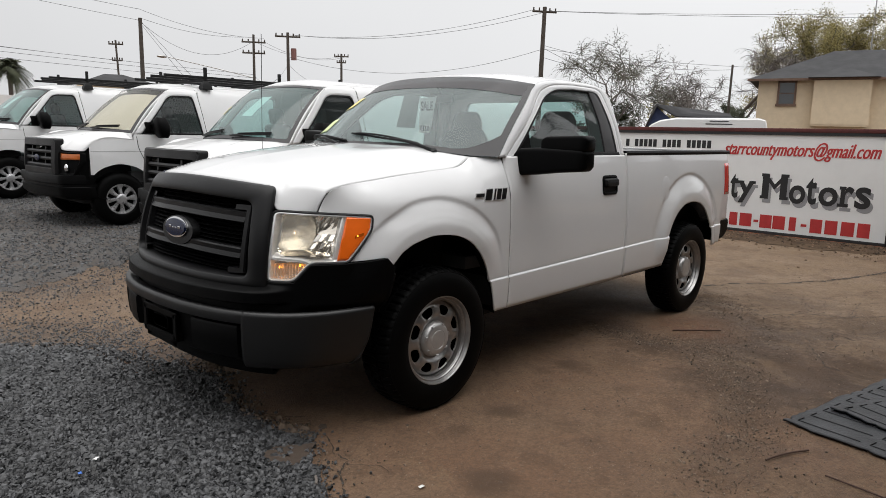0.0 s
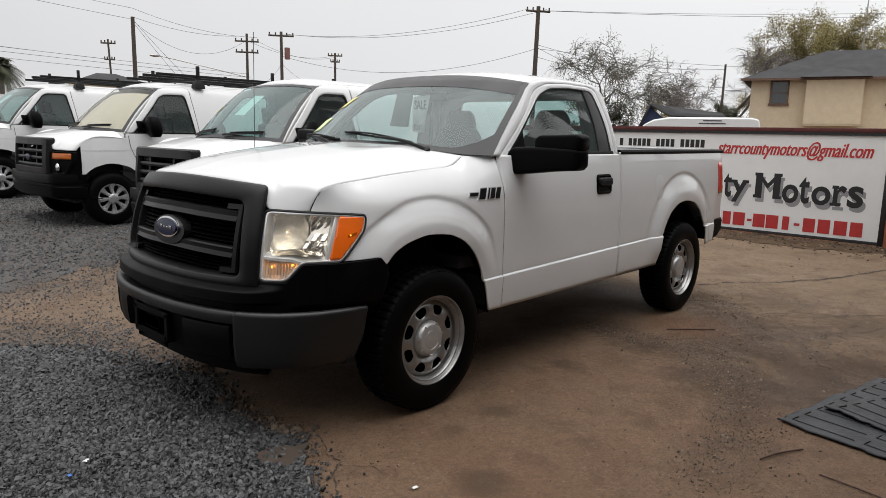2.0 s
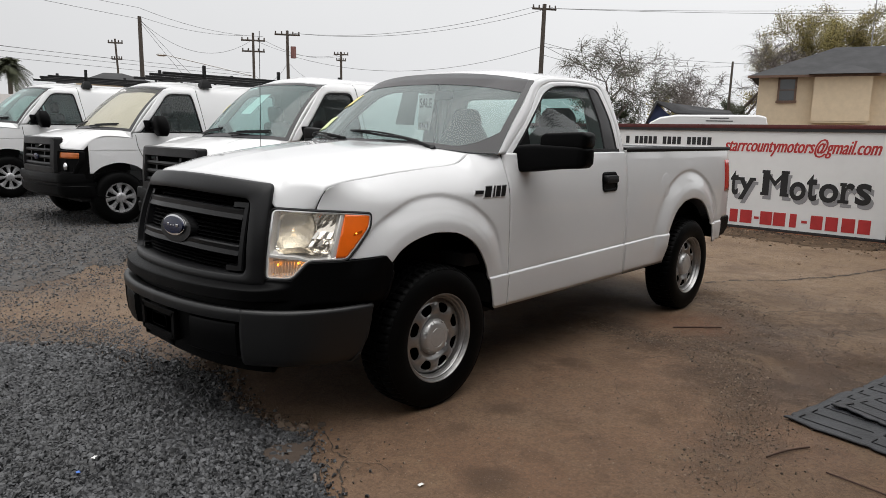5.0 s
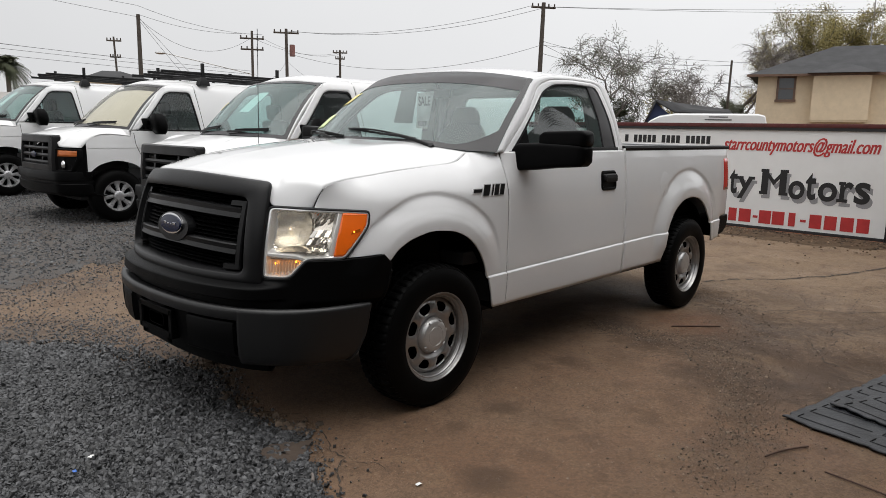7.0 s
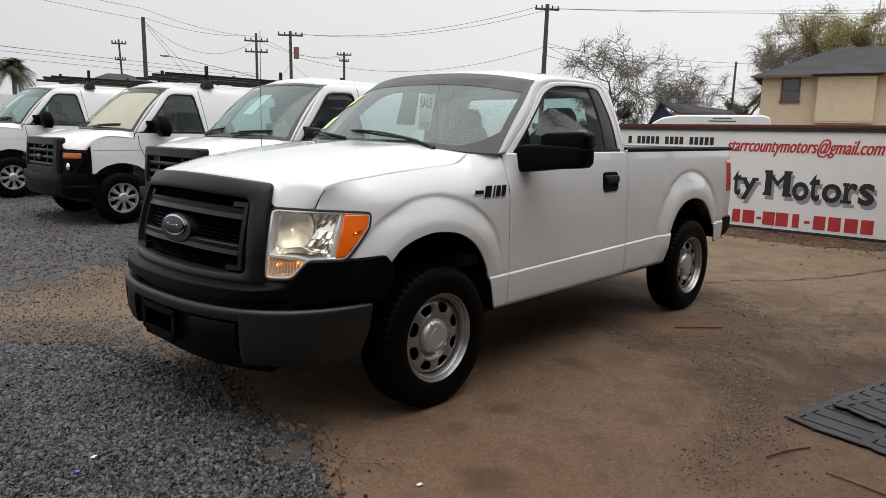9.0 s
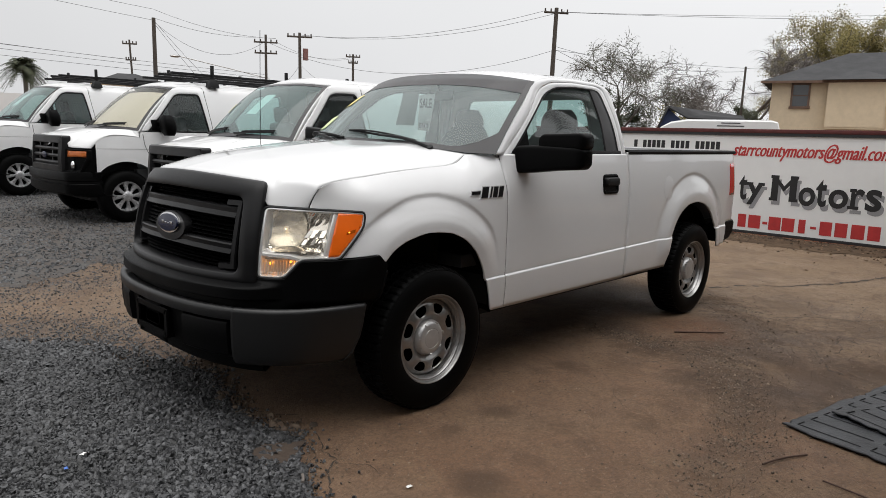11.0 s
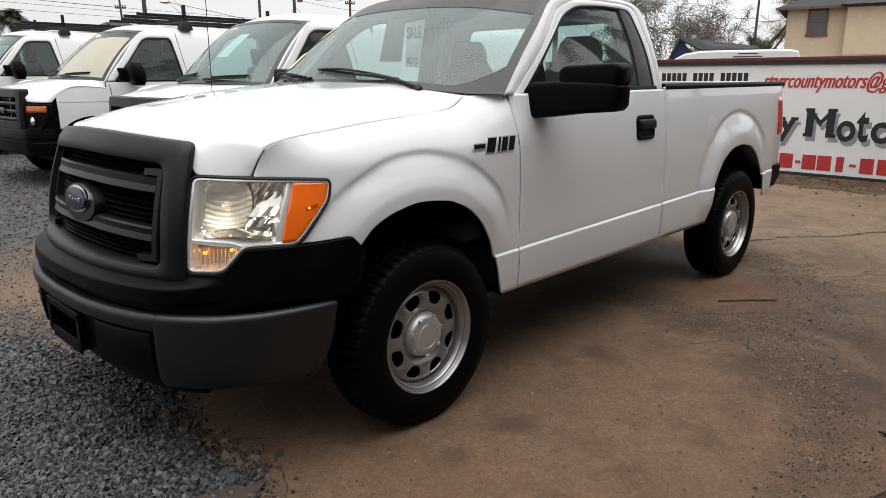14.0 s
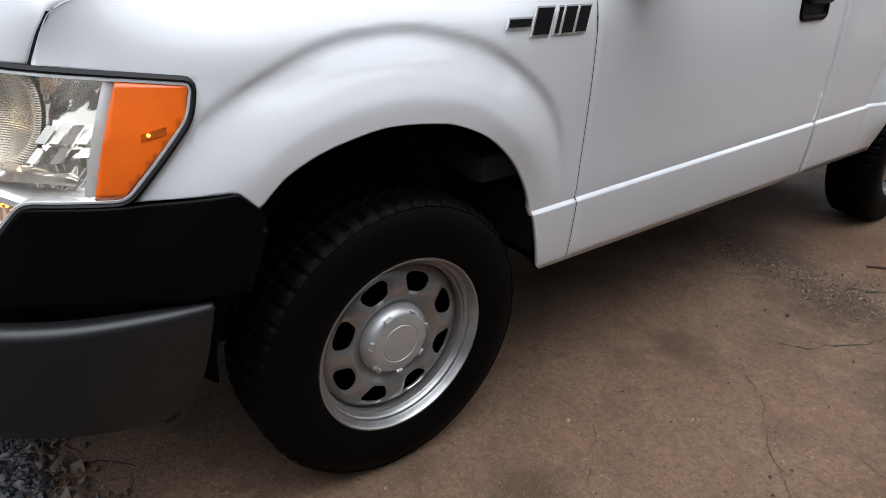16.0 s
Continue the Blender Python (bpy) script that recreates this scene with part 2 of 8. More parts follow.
def part(name, bm, material, parent=None, label="", sharp=35, solid=0.0, bevel=0.0, free=True, ref=None):
    if ref is not None:
        bm.normal_update()
        if sum(f.normal.dot(f.calc_center_median() - Vector(ref)) * f.calc_area() for f in bm.faces) < 0:
            bmesh.ops.reverse_faces(bm, faces=bm.faces)
    me = bpy.data.meshes.new(name)
    bm.to_mesh(me)
    if free:
        bm.free()
    me.materials.append(material)
    for p in me.polygons:
        p.use_smooth = True
    me.set_sharp_from_angle(angle=radians(sharp))
    ob = new(name, me)
    if parent is not None:
        ob.parent = parent
    if label:
        tagged(ob, label)
    if solid:
        md = ob.modifiers.new("thickness", "SOLIDIFY")
        md.thickness, md.offset = abs(solid), -1 if solid > 0 else 1
        md.use_quality_normals = True
    if bevel:
        md = ob.modifiers.new("edge", "BEVEL")
        md.width, md.segments, md.limit_method, md.angle_limit = bevel, 2, "ANGLE", radians(50)
    return ob


def flipped(bm):
    c = bm.copy()
    for v in c.verts:
        v.co.y = -v.co.y
    bmesh.ops.reverse_faces(c, faces=c.faces)
    return c


def pair(name, bm, material, parent, label="", **kw):
    other = flipped(bm)
    a = part(name, bm, material, parent, label, **kw)
    b = part(name, other, material, parent, label, **kw)
    return a, b


def holder(name, label, category, group="", at=(0, 0, 0)):
    e = new(name)
    e.empty_display_size = 0.2
    e.location = at
    return tagged(e, label, category, group)


def clip_grid(poly, step):
    """A fine flat grid in x, z cut to a convex outline, given anticlockwise."""
    xs, zs = [p[0] for p in poly], [p[1] for p in poly]
    nx, nz = max(2, int((max(xs) - min(xs)) / step)), max(2, int((max(zs) - min(zs)) / step))
    bm = bmesh.new()
    gx, gz = np.linspace(min(xs) - 0.001, max(xs) + 0.001, nx + 1), np.linspace(min(zs) - 0.001, max(zs) + 0.001, nz + 1)
    sheet(bm, [[(x, 0, z) for z in gz] for x in gx])
    for a, b in zip(poly, poly[1:] + poly[:1]):
        no = Vector((b[1] - a[1], 0, -(b[0] - a[0])))
        if no.length < 1e-9:
            continue
        bmesh.ops.bisect_plane(bm, geom=bm.verts[:] + bm.edges[:] + bm.faces[:], plane_co=(a[0], 0, a[1]), plane_no=no.normalized(), clear_outer=True, dist=1e-6)
    return bm


def round_poly(poly, r, n=5):
    """Rounds the corners of an outline."""
    out = []
    k = len(poly)
    for i in range(k):
        p, a, b = (np.array(poly[i], float), np.array(poly[i - 1], float), np.array(poly[(i + 1) % k], float))
        da, db = a - p, b - p
        la, lb = np.linalg.norm(da), np.linalg.norm(db)
        q = min(r, 0.45 * la, 0.45 * lb)
        s, e = p + da / la * q, p + db / lb * q
        for t in np.linspace(0, 1, n):
            out.append(tuple((1 - t) ** 2 * s + 2 * t * (1 - t) * p + t * t * e))
    return out


def resample(poly, step, closed=True):
    pts = [np.array(p, float) for p in poly] + ([np.array(poly[0], float)] if closed else [])
    out = []
    for a, b in zip(pts, pts[1:]):
        n = max(1, int(np.linalg.norm(b - a) / step))
        out += [tuple(a + (b - a) * i / n) for i in range(n)]
    if not closed:
        out.append(tuple(pts[-1]))
    return out


def loop_rect(hwt, hwb, zt, zb, r, n=7, m=14):
    """A rounded four-sided loop with a fixed number of points, so that loops can be lofted."""
    c = [np.array(p, float) for p in ((-hwb, zb), (hwb, zb), (hwt, zt), (-hwt, zt))]
    out = []
    for i in range(4):
        p, a, b, b2 = c[i], c[i - 1], c[(i + 1) % 4], c[(i + 2) % 4]
        s, e = p + (a - p) / np.linalg.norm(a - p) * r, p + (b - p) / np.linalg.norm(b - p) * r
        out += [(1 - t) ** 2 * s + 2 * t * (1 - t) * p + t * t * e for t in np.linspace(0, 1, n)]
        e2 = b + (p - b) / np.linalg.norm(p - b) * r
        out += [e + (e2 - e) * t for t in np.linspace(0, 1, m + 1, endpoint=False)[1:]]
    return out


def border(bm, outline, place, levels):
    """A moulding along a closed outline: levels of (inset, height), set by place(x, z, height)."""
    pts = [np.array(p) for p in outline]
    n = len(pts)
    area = sum(pts[i][0] * pts[(i + 1) % n][1] - pts[(i + 1) % n][0] * pts[i][1] for i in range(n))
    sgn = 1 if area > 0 else -1
    rows = []
    for i in range(n):
        d = pts[(i + 1) % n] - pts[i - 1]
        d = d / (np.linalg.norm(d) + 1e-12)
        inward = sgn * np.array((-d[1], d[0]))
        rows.append([place(*(pts[i] + inward * ins), h) for ins, h in levels])
    sheet(bm, rows, close_u=True)


# ---- pickup truck: body surfaces (front axle at x = 0, nose towards -x) ----
PX = [-1.02, -1.012, -0.985, -0.93, -0.88, -0.80, -0.70, -0.576, -0.50, -0.40, -0.30, -0.10, 0.20, 0.62]
PY = [0.0, 0.20, 0.38, 0.56, 0.655, 0.752, 0.832, 0.896, 0.925, 0.950, 0.960, 0.966, 0.968, 0.968]
PS = np.concatenate([[0], np.cumsum(np.hypot(np.diff(PX), np.diff(PY)))])
plan_x, plan_y = pchip(PS, PX), pchip(PS, PY)
S_OF_X = pchip(PX, PS)
S_OF_Y = pchip(PY[:-1], PS[:-1])
prof = pchip([0.3, 0.45, 0.60, 0.9, 1.0, 1.1, 1.18, 1.25, 1.33, 1.40], [0.93, 0.955, 0.975, 0.975, 0.968, 0.95, 0.93, 0.905, 0.87, 0.83])


def lean(z):
    q = np.asarray(z, float) - 0.9
    return np.where(q > 0, 0.14 * q + 0.42 * q * q, 0.10 * q)


def skin(s, z, off=0.0):
    """A point of the nose and front side at the plan station s and height z, off metres proud."""
    x, y = plan_x(s), plan_y(s)
    e = 0.004
    tx, ty = plan_x(s + e) - plan_x(s - e), plan_y(s + e) - plan_y(s - e)
    ln = np.hypot(tx, ty) + 1e-12
    w = 1 - smooth01((x + 0.60) / 0.30)
    k = prof(z) / prof(0.9) + 0.034 * smooth01((z - 1.06) / 0.30) * smooth01((y - 0.72) / 0.08)
    return np.array((x + lean(z) * w - off * ty / ln, -(y * k + off * tx / ln), z + 0 * x))


def skin_x(x, z, off=0.0):
    return skin(S_OF_X(x), z, off)


ARCH_F = [(-0.36, 0.855), (-0.295, 0.915), (-0.18, 0.96), (-0.05, 0.98), (0.09, 0.968), (0.19, 0.935), (0.30, 0.857), (0.385, 0.75), (0.435, 0.64), (0.485, 0.47)]
FLARE_F = [(-0.60, 0.87), (-0.50, 0.99), (-0.43, 1.045), (-0.31, 1.112), (-0.20, 1.155), (-0.08, 1.174), (0.01, 1.178), (0.14, 1.158), (0.23, 1.132), (0.32, 1.085), (0.40, 1.028), (0.46, 0.970), (0.50, 0.90), (0.545, 0.75), (0.58, 0.47)]


def polar(points, c):
    a = [(math.atan2(z - c[1], c[0] - x), math.hypot(x - c[0], z - c[1])) for x, z in points]
    a.sort()
    return pchip([p[0] for p in a], [p[1] for p in a])


CF, CR = (0.03, 0.47), (3.13, 0.47)
r_arch_f, r_flare_f = polar(ARCH_F, CF), polar(FLARE_F, CF)
ARCH_R = [(2.68, 0.47), (2.70, 0.65), (2.76, 0.80), (2.87, 0.915), (3.02, 0.975), (3.13, 0.985), (3.28, 0.965), (3.42, 0.895), (3.53, 0.78), (3.585, 0.71), (3.60, 0.66)]
FLARE_R = [(2.50, 0.47), (2.50, 0.75), (2.58, 0.95), (2.72, 1.10), (2.92, 1.20), (3.13, 1.23), (3.34, 1.19), (3.54, 1.08), (3.68, 0.92), (3.74, 0.75), (3.76, 0.47)]
r_arch_r, r_flare_r = polar(ARCH_R, CR), polar(FLARE_R, CR)


flare_form = pchip([0.0, 0.25, 0.45, 0.65, 0.80, 0.90, 0.955, 1.0, 1.06, 1.4], [0.90, 1.0, 0.74, 0.30, -0.06, -0.24, -0.22, 0.0, 0.03, 0.0])


def flare(x, z, c, ra, rf, height=0.026):
    a, r = np.arctan2(z - c[1], c[0] - x), np.hypot(x - c[0], z - c[1])
    u = (r - ra(a)) / (rf(a) - ra(a))
    up = smooth01((a - 0.0) / 0.35) if c is CR else 1.0
    f = flare_form(np.clip(u, 0.0, 1.4))
    return height * f * up


def crease(x):
    return 0.665 + 0.022 * np.clip(np.asarray(x, float) - 0.45, 0, 3.0)


def side_y(x, z):
    """Half width of door and bed sides."""
    zc = crease(x)
    base = pchip([0.42, 0.47, 0.58, 0.66, 0.80, 0.95, 1.10, 1.22, 1.32, 1.42], [0.945, 0.958, 0.968, 0.971, 0.971, 0.972, 0.968, 0.958, 0.945, 0.928])(z)
    step = 0.008 * (1 - smooth01((z - zc + 0.006) / 0.009))
    valley = -0.0035 * np.exp(-np.abs(z - zc - 0.004) / 0.02) * (z > zc + 0.003)
    return base + step + valley


def z_rows(lo, top, zc, n):
    """Heights from lo to top that keep the body crease on rows of its own."""
    a, b = max(lo, zc - 0.009), max(lo, zc + 0.012)
    return np.concatenate([np.linspace(lo, a, n // 4, endpoint=False), np.linspace(a, b, n // 4, endpoint=False), np.linspace(b, top, n)])


truck = holder("pickup_truck", "white single-cab pickup truck with black grille parked on brown concrete", "pickup truck")

CUTX = [-0.70, -0.674, -0.653, -0.634, -0.60, -0.545, -0.34, -0.19, 0.07, 0.24, 0.30, 0.35, 0.40, 0.55, 0.60]
cut_y = pchip(CUTX, [0.783, 0.786, 0.797, 0.808, 0.814, 0.818, 0.820, 0.820, 0.820, 0.820, 0.820, 0.815, 0.806, 0.845, 0.872])
cut_z = pchip(CUTX, [1.08, 1.132, 1.183, 1.218, 1.236, 1.251, 1.274, 1.290, 1.310, 1.322, 1.334, 1.358, 1.381, 1.384, 1.384])


def seam_x(z):
    return float(np.interp(z, [1.128, 1.132, 1.183, 1.218], [-0.676, -0.674, -0.653, -0.634]))


ZS = 1.104


def fender_point(x, z, cut=None):
    """Half width of the front fender at x, z."""
    x0 = x
    for _ in range(3):
        x0 = x - lean(z) * (1 - smooth01((x0 + 0.60) / 0.30))
    p = skin(S_OF_X(x0), z)
    y = -p[1]
    t = smooth01((x + 0.05) / 0.55)
    y = y * (1 - t) + side_y(x, z) * t
    fade = smooth01((x + 0.66) / 0.16)
    low = smooth01((z - crease(x) + 0.02) / 0.30) if x > 0.1 else 1.0
    y = y + flare(x, z, CF, r_arch_f, r_flare_f) * fade * low
    return x, y


def build_fender():
    bm = bmesh.new()
    xs = np.unique(np.concatenate([np.linspace(-0.578, -0.36, 14), [p for p in np.linspace(-0.36, 0.601, 90)], np.linspace(0.38, 0.50, 14)]))
    cols = []
    arch_x, arch_z = np.array([p[0] for p in ARCH_F]), np.array([p[1] for p in ARCH_F])
    lo_arch = pchip(arch_x, arch_z)
    for x in xs:
        if x < -0.40:
            lo = 0.885 + 0.013 * (x + 0.578) / 0.178
        elif x < -0.36:
            lo = 0.898 - 0.043 * (x + 0.40) / 0.04
        elif x < 0.485:
            lo = float(lo_arch(x))
        else:
            lo = 0.47
        top = ZS
        if x < -0.446:
            top = float(np.interp(x, [-0.578, -0.495, -0.46, -0.446], [0.890, 1.01, 1.05, ZS]))
        zz = z_rows(lo, top, float(crease(x)), 40)
        cols.append([(lambda q: (q[0], -q[1], z))(fender_point(x, z)) for z in zz])
    sheet(bm, cols)
    xs2 = np.unique(np.concatenate([np.linspace(-0.674, -0.446, 24), xs[xs > -0.446]]))
    cols = []
    for x in xs2:
        zc, yc = float(cut_z(x)), float(cut_y(x))
        lo = ZS if x > -0.45 else 1.128 - 0.024 * (x + 0.674) / 0.228
        lo = min(lo, zc - 0.002)
        w = np.linspace(0, 1, 30)
        zz = lo + (zc - lo) * (1 - (1 - w) ** 1.6)
        ye = fender_point(x, zc)[1]
        col = []
        for z in zz:
            px, y = fender_point(x, z)
            f = (z - lo) / (zc - lo)
            col.append((px, -(y + (yc - ye) * f ** 2.2), z))
        cols.append(col)
    sheet(bm, cols)
    done(bm, 0.0015)
    return bm


pair("front_fender", build_fender(), M_WHITE, truck, sharp=50, solid=0.012, ref=(1.2, 0, 0.75))


# hood
def build_hood():
    bm = bmesh.new()
    nv, nu = 40, 44
    vs = np.linspace(0, 1, nv)
    fy = np.interp(vs, [0, 0.75, 1], [0, 0.624, 0.792])
    fx = pchip([0, 0.3, 0.45, 0.56, 0.624, 0.70, 0.792], [-0.915, -0.885, -0.845, -0.795, -0.758, -0.70, -0.628])(fy)
    fz = pchip([0, 0.3, 0.624, 0.72, 0.792], [1.282, 1.276, 1.248, 1.236, 1.207])(fy)
    ry = np.interp(vs, [0, 0.75, 1], [0, 0.64, 0.799])
    rx = pchip([0, 0.45, 0.64, 0.74, 0.799], [0.185, 0.235, 0.30, 0.365, 0.418])(ry)
    rz = pchip([0, 0.45, 0.64, 0.799], [1.432, 1.425, 1.408, 1.381])(ry)
    us = np.concatenate([[0, 0.012, 0.025], np.linspace(0.05, 1, nu)])
    pts = np.zeros((nv, len(us), 3))
    for i, v in enumerate(vs):
        for j, u in enumerate(us):
            g = 0.62 * u + 0.38 * (1 - (1 - u) ** 2.6)
            x = fx[i] + (rx[i] - fx[i]) * u
            y = fy[i] + (ry[i] - fy[i]) * u
            z = fz[i] + (rz[i] - fz[i]) * g
            dome = 0.012 * (1 - smooth01((y - 0.52) / 0.08)) * smooth01(u / 0.25)
            z += dome
            pts[i, j] = (x, -y, z)
    for j, u in enumerate(us):
        x = pts[-1, j, 0]
        target = np.array((x, -float(cut_y(x)) + 0.005, float(cut_z(x)) + 0.001))
        d = target - pts[-1, j]
        for i, v in enumerate(vs):
            pts[i, j] += d * smooth01((v - 0.55) / 0.45)
    # one sheet with a rounded front lip that drops to the lamp's top edge at the corner
    k0 = int(np.argmin(abs(fy - 0.624)))
    grid = []
    for i in range(nv):
        f = max(0.0, (i - k0) / (nv - 1 - k0))
        top = pts[i, 0]
        if i < k0:
            b = skin(float(S_OF_Y(fy[i] * 1.07)), top[2] - 0.050, -0.016)
        else:
            s0, s1 = float(S_OF_Y(0.645)), float(S_OF_X(-0.736))
            b = skin(s0 + (s1 - s0) * f, 1.131 - 0.003 * f, 0.001)
        col = []
        for t in np.linspace(0, 1, 15)[:-1]:
            q = b * (1 - t) + top * t
            q = q + np.array((-0.8, -0.5, 0)) * 0.008 * math.sin(math.pi * t) * (1 - f) * (i >= k0)
            xc = seam_x(q[2])
            q = q + (np.array((xc - 0.002, -float(cut_y(xc)) + 0.004, q[2])) - q) * f ** 5
            col.append(q)
        col = np.array(col + list(pts[i]))
        d = np.concatenate([[0], np.cumsum(np.linalg.norm(np.diff(col, axis=0), axis=1))])
        at = np.concatenate([np.linspace(0, 0.25, 40), np.linspace(0.25, d[-1], 42)[1:]])
        col = np.stack([np.interp(at, d, col[:, k]) for k in range(3)], axis=1)
        for _ in range(int(14 * (1 - f ** 10))):
            mid = col.copy()
            mid[1:38] = 0.25 * col[:37] + 0.5 * col[1:38] + 0.25 * col[2:39]
            col = mid
        grid.append(col)
    grid = np.array(grid)
    for _ in range(3):
        mid = grid.copy()
        mid[1:-3] = 0.25 * grid[:-4] + 0.5 * grid[1:-3] + 0.25 * grid[2:-2]
        grid = mid
    sheet(bm, np.concatenate([grid[:0:-1], grid * np.array((1, -1, 1))], axis=0))
    done(bm, 0.0008)
    return bm


part("hood", build_hood(), M_WHITE, truck, sharp=40, solid=0.010, ref=(1.2, 0, 0.75))

# white corner between fender and windshield foot
bm = bmesh.new()
sheet(bm, [[(x + 0.06 * f, -(float(cut_y(x)) - 0.09 * f), float(cut_z(x)) - 0.001 - 0.012 * f * f) for f in np.linspace(0, 1, 5)] for x in np.linspace(0.425, 0.60, 14)])
done(bm)
pair("fender_corner", bm, M_WHITE, truck)

# dark strips in the hood seam, painted in for the gap's shade
bm = bmesh.new()
sheet(bm, [[(x, -float(cut_y(x)) + d, float(cut_z(x)) - 0.0015) for d in (-0.001, 0.0060)] for x in np.linspace(-0.63, 0.42, 60)])
sheet(bm, [[(seam_x(z) + dx, -float(cut_y(seam_x(z))) + dy, z) for dx, dy in ((-0.004, 0.005), (0.002, -0.001))] for z in np.linspace(1.130, 1.218, 12)])
done(bm)
pair("hood_seal", bm, M_GASKET, truck)

# black lower fascia on nose and fender corner
def fascia_top(x):
    return float(np.interp(x, [-1.1, -0.885, -0.872, -0.79, -0.735, -0.585, -0.40, -0.355, -0.345], [0.792, 0.792, 0.794, 0.794, 0.880, 0.881, 0.898, 0.852, 0.84]))


def build_fascia():
    bm = bmesh.new()
    ss = np.concatenate([np.linspace(0, S_OF_X(-0.885), 24), np.linspace(S_OF_X(-0.88), S_OF_X(-0.346), 60)])
    cols = []
    for s in ss:
        x0 = float(plan_x(s))
        top = fascia_top(x0)
        front = 1 - smooth01((x0 + 0.92) / 0.14)
        cc = []
        for t in np.linspace(0, 1, 48):
            z = top + (float(np.interp(x0, [-0.85, -0.70, -0.55], [0.56, 0.575, 0.615])) - top) * t
            bulge = 0.07 * smooth01((0.785 - z) / 0.035) * front + 0.008
            bulge -= 0.055 * float(smooth01((0.702 - z) / 0.014)) * front
            if x0 > -0.80:
                bulge -= 0.035 * float(smooth01((0.69 - z) / 0.06)) * float(smooth01((x0 + 0.80) / 0.1))
            p = skin(s, z, bulge)
            if x0 > -0.66:
                fl = float(flare(x0, max(z, 0.80), CF, r_arch_f, r_flare_f)) * smooth01((x0 + 0.66) / 0.16) * float(smooth01((z - 0.62) / 0.12))
                p = p + np.array((0, -max(fl, 0) - 0.002, 0))
            if x0 > -0.42:
                lim = np.interp(z, [0.56, 0.70, 0.80, 0.86], [-0.43, -0.40, -0.365, -0.345])
                if p[0] > lim:
                    p[0] = lim
            cc.append(p)
        cols.append(cc)
    cols = np.array(cols)
    sheet(bm, np.concatenate([(cols * np.array((1, -1, 1)))[:0:-1], cols], axis=0))
    done(bm, 0.0006)
    return bm


part("front_fascia", build_fascia(), M_BLACK, truck, sharp=40, solid=0.012, ref=(1.2, 0, 0.75))

# grille surround and bars
def nose(y, z, off=0.0):
    p = skin(S_OF_Y(abs(y)), z, off)
    return np.array((p[0], -abs(p[1]) if y < 0 else abs(p[1]), p[2]))


def rounded(hw_top, hw_bot, zt, zb, r, n=8):
    poly = [(-hw_bot, zb), (hw_bot, zb), (hw_top, zt), (-hw_top, zt)]
    return resample(round_poly(poly, r, n), 0.035)


def crown(y):
    return 0.028 * (1 - (abs(y) / 0.62) ** 2)


def build_surround():
    bm = bmesh.new()
    def place(y, z, h):
        c = crown(y) * smooth01((z - 0.95) / 0.28)
        return nose(y, z + c, h)
    loops = [(0.650, 0.665, 1.245, 0.752, 0.030, -0.02), (0.650, 0.665, 1.245, 0.752, 0.030, 0.016), (0.645, 0.660, 1.240, 0.757, 0.030, 0.023),
             (0.612, 0.627, 1.206, 0.782, 0.035, 0.031), (0.574, 0.590, 1.174, 0.804, 0.045, 0.029), (0.566, 0.583, 1.166, 0.810, 0.045, 0.022), (0.558, 0.575, 1.158, 0.817, 0.045, -0.06)]
    sheet(bm, [[place(y, z, lp[5]) for y, z in loop_rect(*lp[:5])] for lp in loops], close_v=True)
    done(bm)
    return bm


grille = part("grille", build_surround(), M_SATIN, truck, "satin black grille surround", sharp=45)
def bar(z0, z1, hw, off, depth, curve=0.0):
    bm = bmesh.new()
    ys = np.linspace(-hw, hw, 41)
    rows = []
    for y in ys:
        c = curve * (1 - (abs(y) / hw) ** 2)
        ring = [(z0, off - depth), (z0, off - 0.008), (z0 + 0.006, off), ((z0 + z1) / 2, off - 0.007), (z1 - 0.006, off), (z1, off - 0.008), (z1, off - depth)]
        rows.append([nose(y, z + c, o) for z, o in ring])
    sheet(bm, rows, close_v=True)
    done(bm)
    return bm


for z0, z1 in ((1.062, 1.118), (0.890, 0.945)):
    part("grille_bar", bar(z0, z1, 0.515, -0.004, 0.05, 0.012), M_SATIN, grille, sharp=30)
for z0 in (1.150, 1.132, 1.040, 1.020, 1.000, 0.980, 0.962, 0.872, 0.856, 0.840, 0.824):
    part("grille_slat", bar(z0, z0 + 0.005, 0.53, -0.035, 0.03, 0.010), M_BLACK, grille)
for sg in (-1, 1):
    bm = bmesh.new()
    rows = []
    for z in np.linspace(0.825, 1.150, 24):
        rows.append([nose(sg * y, z, o) for y, o in ((0.515, -0.05), (0.515, -0.010), (0.520, -0.003), (0.541, -0.003), (0.546, -0.010), (0.546, -0.05))])
    sheet(bm, rows, close_v=True)
    for zc in (1.138, 0.835):
        rows = [[nose(sg * y, zc + dz, o) for dz, o in ((-0.012, -0.05), (-0.012, -0.004), (0.012, -0.004), (0.012, -0.05))] for y in np.linspace(0.45, 0.52, 5)]
        sheet(bm, rows, close_v=True)
    done(bm)
    part("grille_bracket", bm, M_SATIN, grille)
# near-black sheet behind the bars, painted in for the grille's inner shade
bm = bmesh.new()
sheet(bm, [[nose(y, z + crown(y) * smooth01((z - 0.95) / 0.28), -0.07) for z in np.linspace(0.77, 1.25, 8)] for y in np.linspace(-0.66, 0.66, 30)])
part("grille_backing", bm, M_DEEPSHADE, grille)

